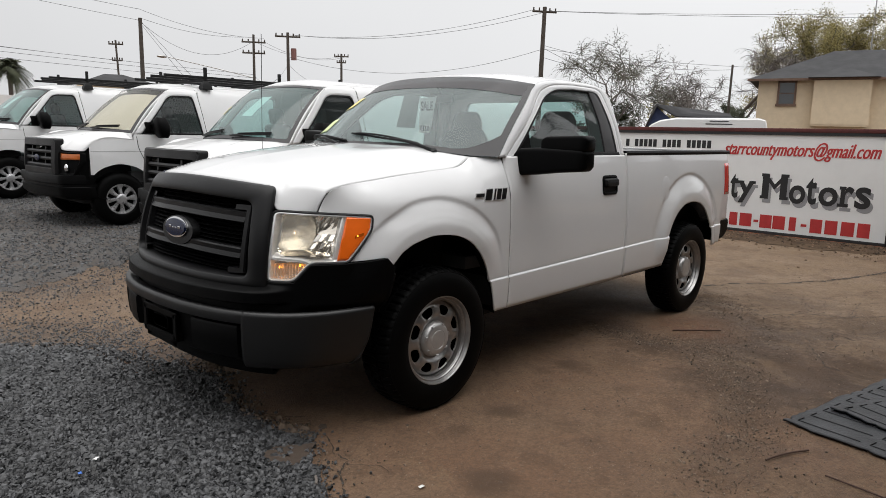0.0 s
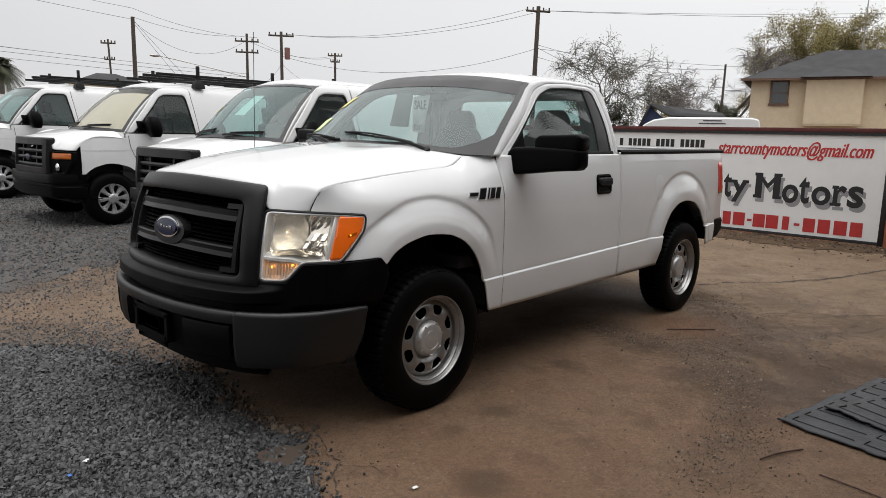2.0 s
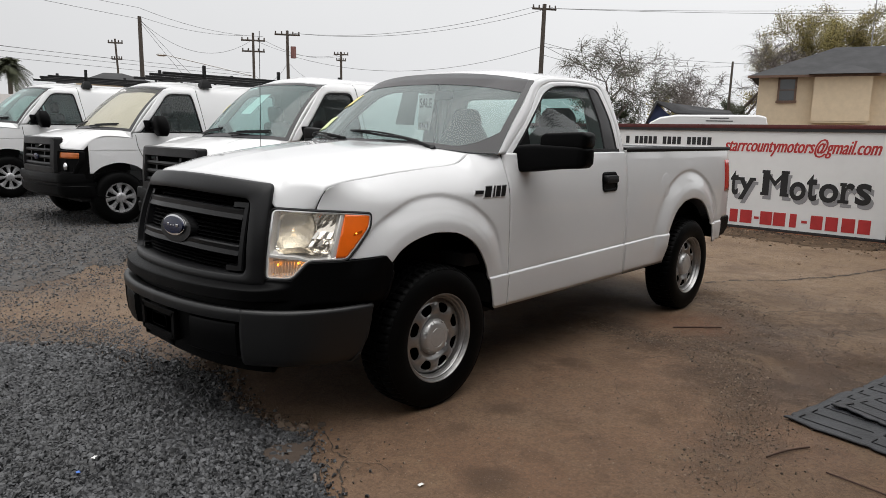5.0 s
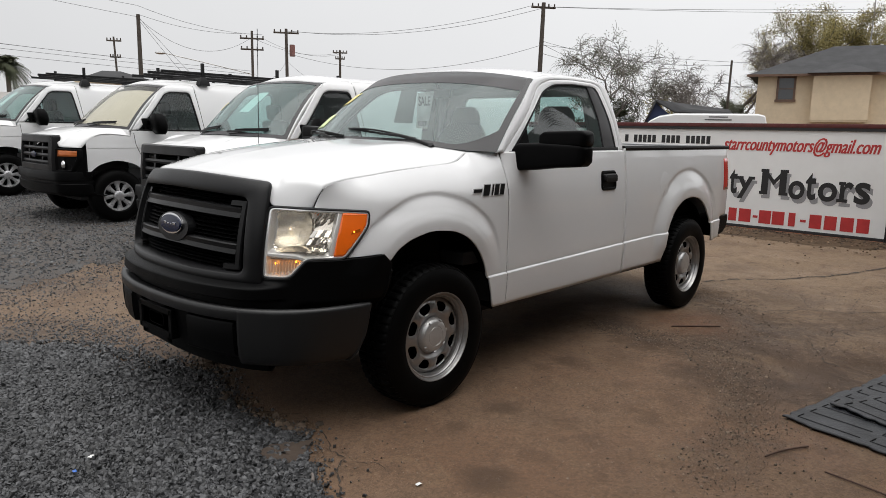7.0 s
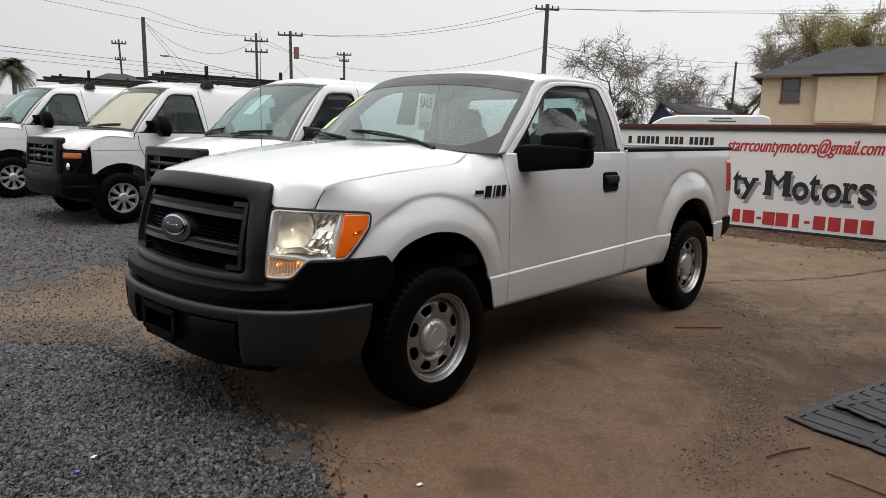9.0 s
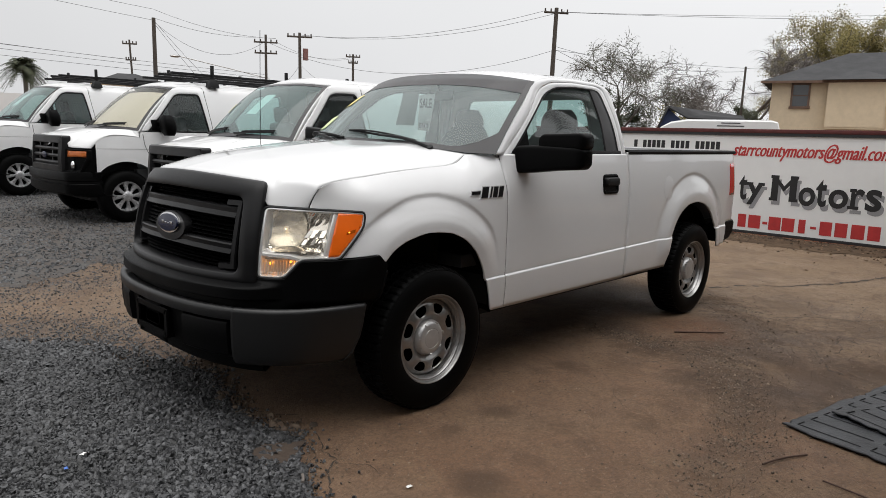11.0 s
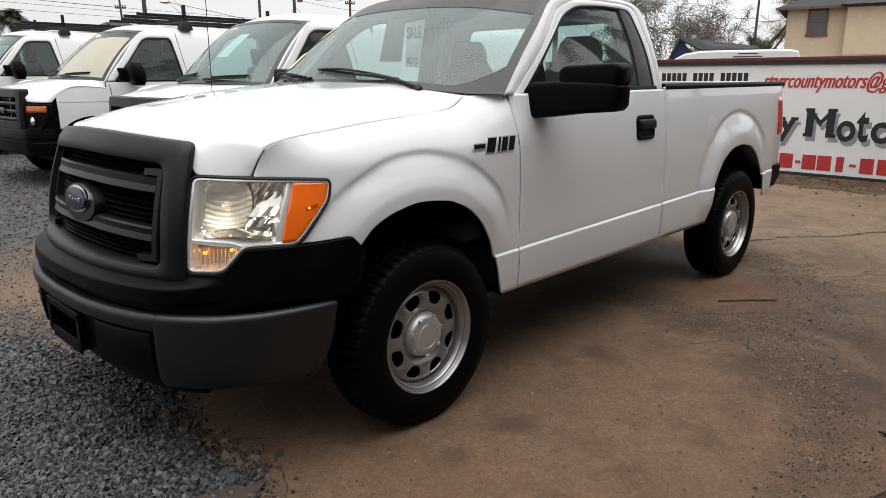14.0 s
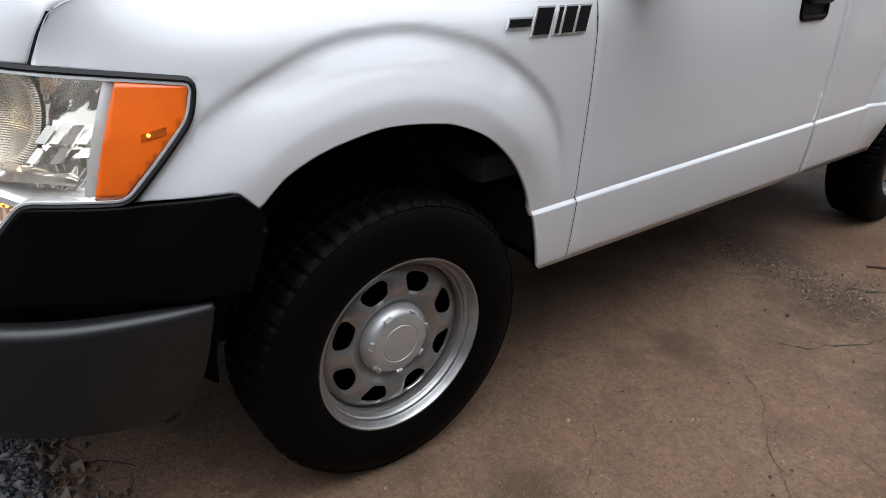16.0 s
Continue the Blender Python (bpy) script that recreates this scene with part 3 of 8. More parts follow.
# oval badge
def oval(bm, rx, rz, off0, off1, cz, dome=0.0, n=48):
    c = Vector(nose(0, cz, 0))
    rings = []
    for k in range(6):
        f = 1 - k / 5
        f2 = f if k else 1
        rings.append([(c.x + 0.16 * (rz * f2 * math.sin(a)) - (off1 + dome * (1 - f * f)), rx * f2 * math.cos(a), cz + rz * f2 * math.sin(a)) for a in np.linspace(0, 2 * math.pi, n, endpoint=False)])
    rim = [(c.x + 0.16 * (rz * math.sin(a)) - off0, rx * math.cos(a), cz + rz * math.sin(a)) for a in np.linspace(0, 2 * math.pi, n, endpoint=False)]
    sheet(bm, [rim] + rings[:-1] + [[(c.x - off1 - dome, 0, cz)] * n], close_v=True)
    done(bm, 0.0001)


bm = bmesh.new()
oval(bm, 0.118, 0.053, -0.03, 0.008, 1.000, 0.002)
emblem = part("emblem", bm, M_CHROME, grille, "chrome ring with plain blue oval")
bm = bmesh.new()
oval(bm, 0.107, 0.044, 0.0, 0.0145, 1.000, 0.004)
part("emblem_field", bm, M_BLUE, emblem, "dark blue oval enamel")
bm = bmesh.new()
c0 = nose(0, 1.0, 0)
for y0, w in ((-0.055, 0.028), (-0.02, 0.016), (0.010, 0.016), (0.042, 0.022)):
    boxm(bm, (c0[0] - 0.0205, y0 - w / 2, 0.995), (c0[0] - 0.012, y0 + w / 2, 1.003 if w < 0.02 else 1.009), 0.002)
part("emblem_mark", bm, M_CHROME, emblem)
bm = bmesh.new()
oval(bm, 0.165, 0.074, -0.05, -0.004, 0.985, 0.004)
part("emblem_base", bm, M_SATIN, grille)

# bumper
def bump_off(s):
    x = plan_x(s)
    return np.interp(x, [-1.02, -0.95, -0.80, -0.65, -0.50, -0.44], [0.085, 0.088, 0.086, 0.066, 0.036, 0.022])


def build_bumper(s0, s1, ring, n, endcut=False, both=True):
    bm = bmesh.new()
    rows = []
    for s in np.linspace(s0, s1, n):
        o = bump_off(s)
        row = []
        for dz, do in ring:
            z = dz
            p = skin(s, 0.60, o + do)
            p[2] = z
            if endcut:
                lim = np.interp(z, [0.36, 0.46, 0.66], [-0.600, -0.522, -0.462])
                if p[0] > lim:
                    f = p[0] - lim
                    p[0] = lim
            row.append(p)
        rows.append(row)
    rows = np.array(rows)
    if both:
        rows = np.concatenate([(rows * np.array((1, -1, 1)))[:0:-1], rows], axis=0)
    sheet(bm, rows)
    done(bm, 0.0003)
    return bm


S_PAD, S_END = float(S_OF_Y(0.60)), float(S_OF_X(-0.44))
bumper = part("front_bumper", build_bumper(0, S_PAD + 0.004, [(0.655, -0.06), (0.664, -0.03), (0.664, -0.012), (0.655, -0.002), (0.643, 0.0), (0.612, 0.0), (0.606, -0.004), (0.604, -0.03)], 70, True), M_GREY, truck, "dark grey painted front bumper", sharp=50)
for sg in (-1, 1):
    b2 = build_bumper(S_PAD, S_END, [(0.655, -0.06), (0.664, -0.03), (0.664, -0.012), (0.655, -0.002), (0.643, 0.0), (0.612, 0.0), (0.56, 0.0), (0.50, -0.002), (0.43, -0.010), (0.402, -0.022), (0.384, -0.040), (0.378, -0.07)], 48, True, False)
    if sg > 0:
        b3 = flipped(b2)
        b2.free()
        b2 = b3
    part("bumper_wing", b2, M_GREY, bumper, sharp=60, solid=0.008, ref=(1.2, 0, 0.75))
part("bumper_centre", build_bumper(0, S_PAD + 0.012, [(0.606, -0.03), (0.55, -0.034), (0.45, -0.045), (0.41, -0.06), (0.385, -0.10)], 40), M_BLACK, bumper, "black plastic bumper centre")
part("air_dam", build_bumper(0, S_PAD + 0.10, [(0.43, -0.085), (0.37, -0.10), (0.325, -0.125), (0.315, -0.15), (0.33, -0.30)], 64), M_BLACK, bumper, "black plastic air dam")
for sg in (-1, 1):
    bm = bmesh.new()
    rows = []
    for y in np.linspace(0.285, 0.595, 18):
        e = min(1, (y - 0.285) / 0.012, (0.595 - y) / 0.012)
        o = -0.04 + 0.030 * max(0, e) ** 0.5
        s = S_OF_Y(y)
        rows.append([(lambda p: (p[0], sg * abs(p[1]), z))(skin(s, 0.6, bump_off(s) + oo)) for z, oo in ((0.595, -0.04), (0.590, o - 0.006), (0.580, o), (0.50, o - 0.002), (0.43, o - 0.012), (0.418, -0.055))])
    sheet(bm, rows)
    done(bm)
    part("bumper_pad", bm, M_BLACK, bumper)
# plate bracket with a hollow
bm = bmesh.new()
px0 = float(plan_x(0)) - 0.085
outer = rounded(0.185, 0.185, 0.585, 0.43, 0.012, 4)
border(bm, outer, lambda y, z, h: (px0 - h, y, z), [(0.0, -0.03), (0.0, 0.012), (0.003, 0.016), (0.030, 0.016), (0.033, 0.006), (0.18, 0.006)])
done(bm)
bracket = part("plate_bracket", bm, M_BLACK, bumper, "empty black number plate bracket")
# hollow coloured near black for the shade inside it
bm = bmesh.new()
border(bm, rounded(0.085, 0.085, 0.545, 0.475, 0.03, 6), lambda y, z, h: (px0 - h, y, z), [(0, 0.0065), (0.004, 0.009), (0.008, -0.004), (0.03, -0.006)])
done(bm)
part("bracket_recess", bm, M_DEEPSHADE, bracket)


# headlamps
LAMP = [(-0.876, 0.800), (-0.792, 0.800), (-0.737, 0.888), (-0.578, 0.888), (-0.474, 1.040), (-0.467, 1.101), (-0.876, 1.128)]
def lamp_side(sg):
    def place(x, z, h):
        p = skin_x(x, z, h)
        return np.array((p[0], p[1] * -sg, p[2]))

    lamp = new("headlamp")
    lamp.parent = truck
    tagged(lamp, "clear headlamp with amber corner marker")
    outline = resample(round_poly(LAMP, 0.022, 6), 0.02)
    bm = bmesh.new()
    border(bm, outline, place, [(-0.010, -0.02), (-0.010, 0.004), (-0.004, 0.0085), (0.0, 0.0055), (0.001, -0.02)])
    done(bm)
    part("lamp_seal", bm, M_GASKET, lamp)
    bm = bmesh.new()
    border(bm, outline, place, [(0.0, -0.015), (0.0, 0.003), (0.002, 0.0055), (0.006, 0.0055), (0.0075, 0.002), (0.009, -0.004), (0.012, -0.045), (0.018, -0.055)])
    done(bm)
    part("lamp_bezel", bm, M_TRIM, lamp, "chrome lamp bezel")
    # lens
    for nm, poly in (("lamp_lens", [(-0.876, 0.888), (-0.578, 0.888), (-0.474, 1.040), (-0.467, 1.101), (-0.876, 1.128)]), ("signal_lens", [(-0.876, 0.800), (-0.792, 0.800), (-0.737, 0.888), (-0.876, 0.888)])):
        bm = clip_grid(poly, 0.02)
        for v in bm.verts:
            v.co = place(v.co.x, v.co.z, 0.003)
        done(bm, 0.0002)
        ob = part(nm, bm, M_LENS, lamp)
        ob.visible_shadow = False
    # reflector: a wide shallow low beam bowl beside a stepped high beam chamber
    full = [(-0.876, 0.880), (-0.60, 0.880), (-0.47, 1.04), (-0.46, 1.100), (-0.876, 1.128)]
    bm2 = clip_grid(full, 0.0055)
    for v in bm2.verts:
        x, z = v.co.x, v.co.z
        r = math.hypot((x + 0.800) / 0.082, (z - 1.022) / 0.112)
        q = math.hypot((x + 0.672) / 0.075, (z - 1.045) / 0.085)
        if r < 1:
            d = -0.050 - 0.050 * (1 - r * r)
        else:
            d = -0.046 - 0.040 * max(0.0, 1 - q * q) + 0.010 * min(1.0, (r - 1) * 1.5)
            d += 0.0035 * math.sin((x + 0.4 * z) * 130) * float(smooth01((1.02 - z) / 0.05))
            d += 0.0020 * math.sin((x - 0.6 * z) * 210) * float(smooth01((z - 1.03) / 0.03)) * float(smooth01((x + 0.73) / 0.02))
        v.co = place(x, z, d)
    part("reflector", bm2, M_REFLECT, lamp, "silver faceted reflector", sharp=18)
    # fluted inner glass of the low beam
    bm = bmesh.new()
    rows = []
    for r in (1.10, 1.0, 0.8, 0.6, 0.4, 0.2, 0.02):
        rows.append([place(-0.803 + 0.070 * r * math.cos(a), 1.022 + 0.098 * r * math.sin(a), -0.049 - 0.036 * (1 - min(1.0, r * r)) - 0.010 * max(0.0, r - 1)) for a in np.linspace(0, 2 * math.pi, 44, endpoint=False)])
    sheet(bm, rows, close_v=True)
    done(bm, 0.0002)
    part("low_beam_bowl", bm, M_BOWL, lamp, "warm fluted low beam bowl", sharp=60)
    # chrome ledge between the beams and the signal
    bm = bmesh.new()
    rows = []
    for x in np.linspace(-0.868, -0.60, 26):
        zc = np.interp(x, [-0.868, -0.775, -0.740, -0.715, -0.60], [0.910, 0.900, 0.886, 0.884, 0.896])
        rows.append([place(x, zc + dz, o) for dz, o in ((-0.010, -0.07), (-0.010, -0.002), (-0.006, 0.001), (0.004, 0.001), (0.008, -0.004), (0.024, -0.055))])
    sheet(bm, rows)
    done(bm)
    part("lamp_ledge", bm, M_TRIM, lamp)
    # upright chrome strip before the amber corner
    bm = bmesh.new()
    rows = []
    for z in np.linspace(0.895, 1.106, 10):
        xm = -0.634 + 0.022 * (z - 0.895) / 0.21
        rows.append([place(xm + dx, z, o) for dx, o in ((-0.016, -0.05), (-0.013, -0.006), (-0.004, -0.002), (0.006, -0.004))])
    sheet(bm, rows)
    done(bm)
    part("lamp_divider", bm, M_TRIM, lamp)
    # bright bars and ribs of the high beam, each leaning its own way
    rf = random.Random(12)
    for zb, x0, x1, hgt, cnt, out in ((0.984, -0.735, -0.650, 0.036, 4, -0.044), (0.950, -0.745, -0.650, 0.030, 5, -0.036), (0.905, -0.690, -0.646, 0.042, 8, -0.030)):
        for k in range(cnt):
            bm = bmesh.new()
            xa, xb = x0 + (x1 - x0) * k / cnt, x0 + (x1 - x0) * (k + rf.uniform(0.72, 0.96)) / cnt
            tilt, turn, top = rf.uniform(-0.016, 0.002), rf.uniform(-0.005, 0.005), hgt * rf.uniform(0.85, 1.0)
            rows = [[place(xa + (xb - xa) * t + 0.55 * top * u, zb + top * u, out + turn * (t - 0.5) + tilt * u) for t in np.linspace(0, 1, 3)] for u in np.linspace(0, 1, 3)]
            sheet(bm, rows)
            part("facet", bm, M_FACET if rf.random() < 0.75 else M_REFLECT, lamp)
    bm = bmesh.new()
    rows = [[place(x, 0.912 + 0.020 * u + 0.035 * max(0, -0.74 - x) + 0.012 * math.sin((x + 0.85) * 14), -0.056 + 0.046 * (1 - u)) for u in np.linspace(0, 1, 5)] for x in np.linspace(-0.868, -0.66, 24)]
    sheet(bm, rows)
    part("beam_shelf", bm, M_REFLECT, lamp)
    # amber corner
    poly = [(-0.628, 0.897), (-0.585, 0.897), (-0.484, 1.040), (-0.478, 1.094), (-0.606, 1.103)]
    bm = clip_grid(poly, 0.012)
    for v in bm.verts:
        v.co = place(v.co.x, v.co.z, 0.0045)
    done(bm, 0.0002)
    amber = part("amber_marker", bm, M_AMBER, lamp, "amber side marker lens", solid=0.02)
    bm = bmesh.new()
    bmesh.ops.create_uvsphere(bm, u_segments=12, v_segments=8, radius=0.0035, matrix=Matrix.Translation(place(-0.546, 1.012, 0.0065)))
    part("marker_bulb", bm, M_BULB, amber)
    bm = bmesh.new()
    sheet(bm, [[place(x, z, 0.0060) for z in (1.000 + 0.004 * k, 1.007 + 0.004 * k, 1.014 + 0.004 * k)] for k, x in enumerate((-0.558, -0.544, -0.530, -0.516))])
    part("marker_slot", bm, M_AMBERDARK, amber, "dark slot behind the bulb")
    # signal bulb and ribs
    bm = bmesh.new()
    bmesh.ops.create_uvsphere(bm, u_segments=14, v_segments=10, radius=0.007, matrix=Matrix.Translation(place(-0.845, 0.862, -0.03)))
    part("signal_bulb", bm, M_BULB, lamp)
    bm = bmesh.new()
    for k in range(12):
        x0 = -0.862 + 0.010 * k
        ztop = 0.880
        zbot = 0.806 if x0 < -0.80 else 0.806 + (x0 + 0.80) * 1.3
        rows = [[place(x0 + dx, z, o) for dx, o in ((0, -0.014), (0.002, -0.008), (0.004, -0.014))] for z in np.linspace(zbot + 0.008, ztop, 4)]
        sheet(bm, rows)
    part("signal_ribs", bm, M_PEACH, lamp, "pale amber ribs")
    bm = bmesh.new()
    sheet(bm, [[place(x, z, -0.045 - 0.012 * math.sin((x + 0.876) * 22)) for z in np.linspace(0.802, 0.892, 6)] for x in np.linspace(-0.874, -0.740, 14)])
    part("signal_back", bm, M_PEACH, lamp, "pale amber signal reflector")
    # small glowing bead put in for a glint of the signal bulb
    bm = bmesh.new()
    bmesh.ops.create_uvsphere(bm, u_segments=12, v_segments=8, radius=0.006, matrix=Matrix.Translation(place(-0.775, 0.872, -0.028)) @ Matrix.Diagonal((1.6, 1, 1, 1)))
    part("signal_glint", bm, M_BULB, lamp)
    bm = bmesh.new()
    bmesh.ops.create_uvsphere(bm, u_segments=14, v_segments=10, radius=0.0045, matrix=Matrix.Translation(place(-0.812, 1.022, -0.058)))
    part("beam_bulb", bm, M_WARM, lamp)


lamp_side(1)
lamp_side(-1)

# cab
glass_y = pchip([1.36, 1.385, 1.5, 1.65, 1.8, 1.86, 1.90], [0.930, 0.922, 0.895, 0.852, 0.795, 0.768, 0.735])


def green(x, z, off=0.0):
    """A point of the cab's upper side."""
    pull = 0.030 * smooth01((0.95 - x) / 0.35)
    return (x, -(float(glass_y(z)) - pull + off), z)


def path_pts(ctrl, n):
    c = np.array(ctrl, float)
    s = np.concatenate([[0], np.cumsum(np.hypot(*np.diff(c, axis=0).T))])
    q = np.linspace(0, s[-1], n)
    return np.stack([np.interp(q, s, c[:, 0]), np.interp(q, s, c[:, 1])], 1)


def soft(ctrl, r=0.05):
    """An open path with rounded corners."""
    out = [ctrl[0]]
    for a, p, b in zip(ctrl, ctrl[1:], ctrl[2:]):
        a, p, b = np.array(a, float), np.array(p, float), np.array(b, float)
        q = min(r, 0.45 * np.linalg.norm(a - p), 0.45 * np.linalg.norm(b - p))
        s, e = p + (a - p) / np.linalg.norm(a - p) * q, p + (b - p) / np.linalg.norm(b - p) * q
        out += [tuple((1 - t) ** 2 * s + 2 * t * (1 - t) * p + t * t * e) for t in np.linspace(0, 1, 6)]
    return out + [ctrl[-1]]


OUTER = soft([(0.563, 1.387), (0.788, 1.615), (1.037, 1.838), (1.22, 1.880), (1.50, 1.892), (1.82, 1.888), (1.945, 1.850), (1.99, 1.60), (2.015, 1.384)], 0.07)
SEAM = soft([(0.635, 1.384), (0.852, 1.58), (1.080, 1.800), (1.24, 1.850), (1.50, 1.866), (1.78, 1.862), (1.865, 1.845), (1.935, 1.62), (1.965, 1.384)], 0.06)
WIN = soft([(0.702, 1.392), (0.912, 1.60), (1.112, 1.768), (1.26, 1.822), (1.50, 1.838), (1.74, 1.836), (1.812, 1.822), (1.885, 1.60), (1.915, 1.392)], 0.06)
NP = 90
o_p, s_p, w_p = path_pts(OUTER, NP), path_pts(SEAM, NP), path_pts(WIN, NP)
bm = bmesh.new()
rows = []
for i in range(NP):
    ring = [green(o_p[i][0] + 0.010, o_p[i][1] - 0.004, -0.034)]
    for f in np.linspace(0, 1, 6):
        q = o_p[i] * (1 - f) + s_p[i] * f
        ring.append(green(q[0], q[1], 0.006 * math.sin(math.pi * min(1, f * 1.1)) + 0.004))
    rows.append(ring)
sheet(bm, rows)
done(bm)
pair("cab_pillar", bm, M_WHITE, truck, "white cab pillar and roof rail", sharp=60, solid=0.03, ref=(1.2, 0, 0.75))

# roof
bm = bmesh.new()
rows = []
def roof_z(x):
    return float(np.interp(x, [p[0] for p in o_p if p[1] > 1.80], [p[1] for p in o_p if p[1] > 1.80]))


ws_top = pchip([0, 0.3, 0.55, 0.70, 0.785], [0.885, 0.905, 0.955, 1.005, 1.052])
for v in np.linspace(-1, 1, 41):
    row = []
    for u in np.linspace(0, 1, 30):
        xe = 1.045 + 0.915 * u
        ze = roof_z(xe)
        ye = float(glass_y(ze)) - 0.030 * smooth01((0.95 - xe) / 0.35) + 0.004
        y = v * ye
        x0 = float(ws_top(abs(y)))
        x = x0 + (1.965 - x0) * u
        z = ze + 0.062 * (1 - abs(v) ** 2.6) * (0.55 + 0.45 * smooth01(u / 0.3)) * (1 - 0.35 * smooth01((u - 0.75) / 0.25))
        row.append((x, y, z))
    rows.append(row)
sheet(bm, rows)
done(bm)
part("roof", bm, M_WHITE, truck, sharp=60, solid=0.02, ref=(1.2, 0, 0.75))

# windshield, with a dark band round its edge
ws_base_x = pchip([0, 0.3, 0.53, 0.70, 0.80, 0.85, 0.897], [0.185, 0.215, 0.270, 0.350, 0.430, 0.500, 0.562])
ws_base_z = pchip([0, 0.53, 0.70, 0.80, 0.897], [1.428, 1.418, 1.400, 1.388, 1.384])
def ws_point(v, u, off=0.0):
    yb, yt = 0.897 * v, 0.785 * v
    b = np.array((float(ws_base_x(abs(yb))), yb, float(ws_base_z(abs(yb)))))
    t = np.array((float(ws_top(abs(yt))), yt, 1.900 - 0.060 * abs(v) ** 2.6))
    q = b + (t - b) * u
    n = np.array((-0.72, 0.25 * v, 0.66))
    return q + n * (0.030 * math.sin(math.pi * u) * (1 - 0.6 * abs(v) ** 3) + off)


bm = bmesh.new()
sheet(bm, [[ws_point(v, u) for u in np.linspace(0, 1, 24)] for v in np.linspace(-1, 1, 60)])
done(bm)
ws = part("windshield", bm, M_GLASS, truck, "clear windshield with dark edge band")
ws.visible_shadow = False
def ws_band(name, vs, lo, hi, material, label=""):
    bm = bmesh.new()
    sheet(bm, [[ws_point(v, u, 0.0035) for u in np.linspace(lo(v), hi(v), 6)] for v in vs])
    done(bm)
    part(name, bm, material, ws, label)


ws_band("lower_band", np.linspace(-1, 1, 60), lambda v: 0.0, lambda v: 0.050 + 0.30 * (max(0, abs(v) - 0.76) / 0.24) ** 2.4, M_FRIT, "black ceramic band")
ws_band("side_band", np.linspace(-1, -0.965, 4), lambda v: 0.2, lambda v: 1.0, M_FRIT)
ws_band("side_band", np.linspace(0.965, 1, 4), lambda v: 0.2, lambda v: 1.0, M_FRIT)
M_SHADE = glass_mat("tinted_shade_band", (0.16, 0.16, 0.165), 0.6, haze=0.50, haze_tint=(0.19, 0.185, 0.19))
ws_band("shade_band", np.linspace(-0.965, 0.965, 50), lambda v: 0.80, lambda v: 1.0, M_SHADE, "tinted sun shade band")

# cowl
bm = bmesh.new()
rows = []
for v in np.linspace(-0.86, 0.86, 40):
    b = ws_point(v, 0.01)
    h = b + np.array((-0.10 + 0.06 * abs(v) ** 4, 0, -0.025))
    rows.append([tuple(b + np.array((0.02, 0, -0.004))), tuple((b + h) / 2 + np.array((0, 0, -0.006))), tuple(h), tuple(h + np.array((0, 0, -0.05)))])
sheet(bm, rows)
done(bm)
part("cowl_panel", bm, M_BLACK, truck, "black plastic cowl", solid=0.004)

# wipers
def wiper(y0, y1, lift):
    w = new("wiper")
    w.parent = truck
    def on(y, u, o):
        return ws_point(y / 0.86, u, o)
    bm = bmesh.new()
    arm = [on(y0 + (y1 * 0.55 + y0 * 0.45 - y0) * t, -0.02 + (lift * 0.6 + 0.02) * t, 0.02 + 0.03 * math.sin(math.pi * t)) for t in np.linspace(0, 1, 8)]
    tube(bm, arm, [0.011, 0.011, 0.010, 0.009, 0.008, 0.007, 0.006, 0.006], 8)
    tube(bm, [on(y0, -0.03, -0.01), on(y0, -0.02, 0.035)], 0.017, 12)
    part("wiper_arm", bm, M_GASKET, w)
    bm = bmesh.new()
    tube(bm, [on(y0 * 0.80 + (y1 - y0 * 0.80) * t, 0.01 + lift * (0.35 + 0.65 * t), 0.012) for t in np.linspace(0, 1, 14)], 0.0075, 6)
    tube(bm, [on(y0 * 0.80 + (y1 - y0 * 0.80) * t, 0.01 + lift * (0.35 + 0.65 * t), 0.012 + 0.024 * math.sin(math.pi * t)) for t in np.linspace(0.08, 0.92, 12)], 0.006, 6)
    part("wiper_blade", bm, M_GASKET, w)


wiper(-0.60, 0.10, 0.12)
wiper(0.12, 0.72, 0.10)

# doors
def build_door():
    bm = bmesh.new()
    cols = []
    for x in np.linspace(0.6055, 2.021, 60):
        zz = np.concatenate([z_rows(0.47, 1.30, float(crease(x)), 34), np.linspace(1.31, 1.388, 8)])
        cols.append([(x, -(float(side_y(x, z)) - 0.052 * smooth01((0.70 - x) / 0.10) * smooth01((z - 1.15) / 0.25)), z) for z in zz])
    sheet(bm, cols)
    done(bm)
    return bm


# dark strips in the door and cab gaps, in place of their shade
bm = bmesh.new()
sheet(bm, [[(x, -(float(side_y(0.603, z)) - 0.052 * float(smooth01(0.97)) * float(smooth01((z - 1.15) / 0.25)) - 0.0015), z) for x in (0.6000, 0.6065)] for z in np.linspace(0.475, 1.384, 60)])
done(bm)
pair("door_seal", bm, M_GASKET, truck)
bm = bmesh.new()
sheet(bm, [[(x, -(float(side_y(2.02, z)) - 0.006), z) for x in (2.019, 2.031)] for z in np.linspace(0.48, 1.39, 30)])
done(bm)
pair("cab_seal", bm, M_GASKET, truck)
bm = build_door()
doors = pair("door", bm, M_WHITE, truck, "white door with black handle", sharp=60, solid=0.012, ref=(1.2, 0, 0.75))
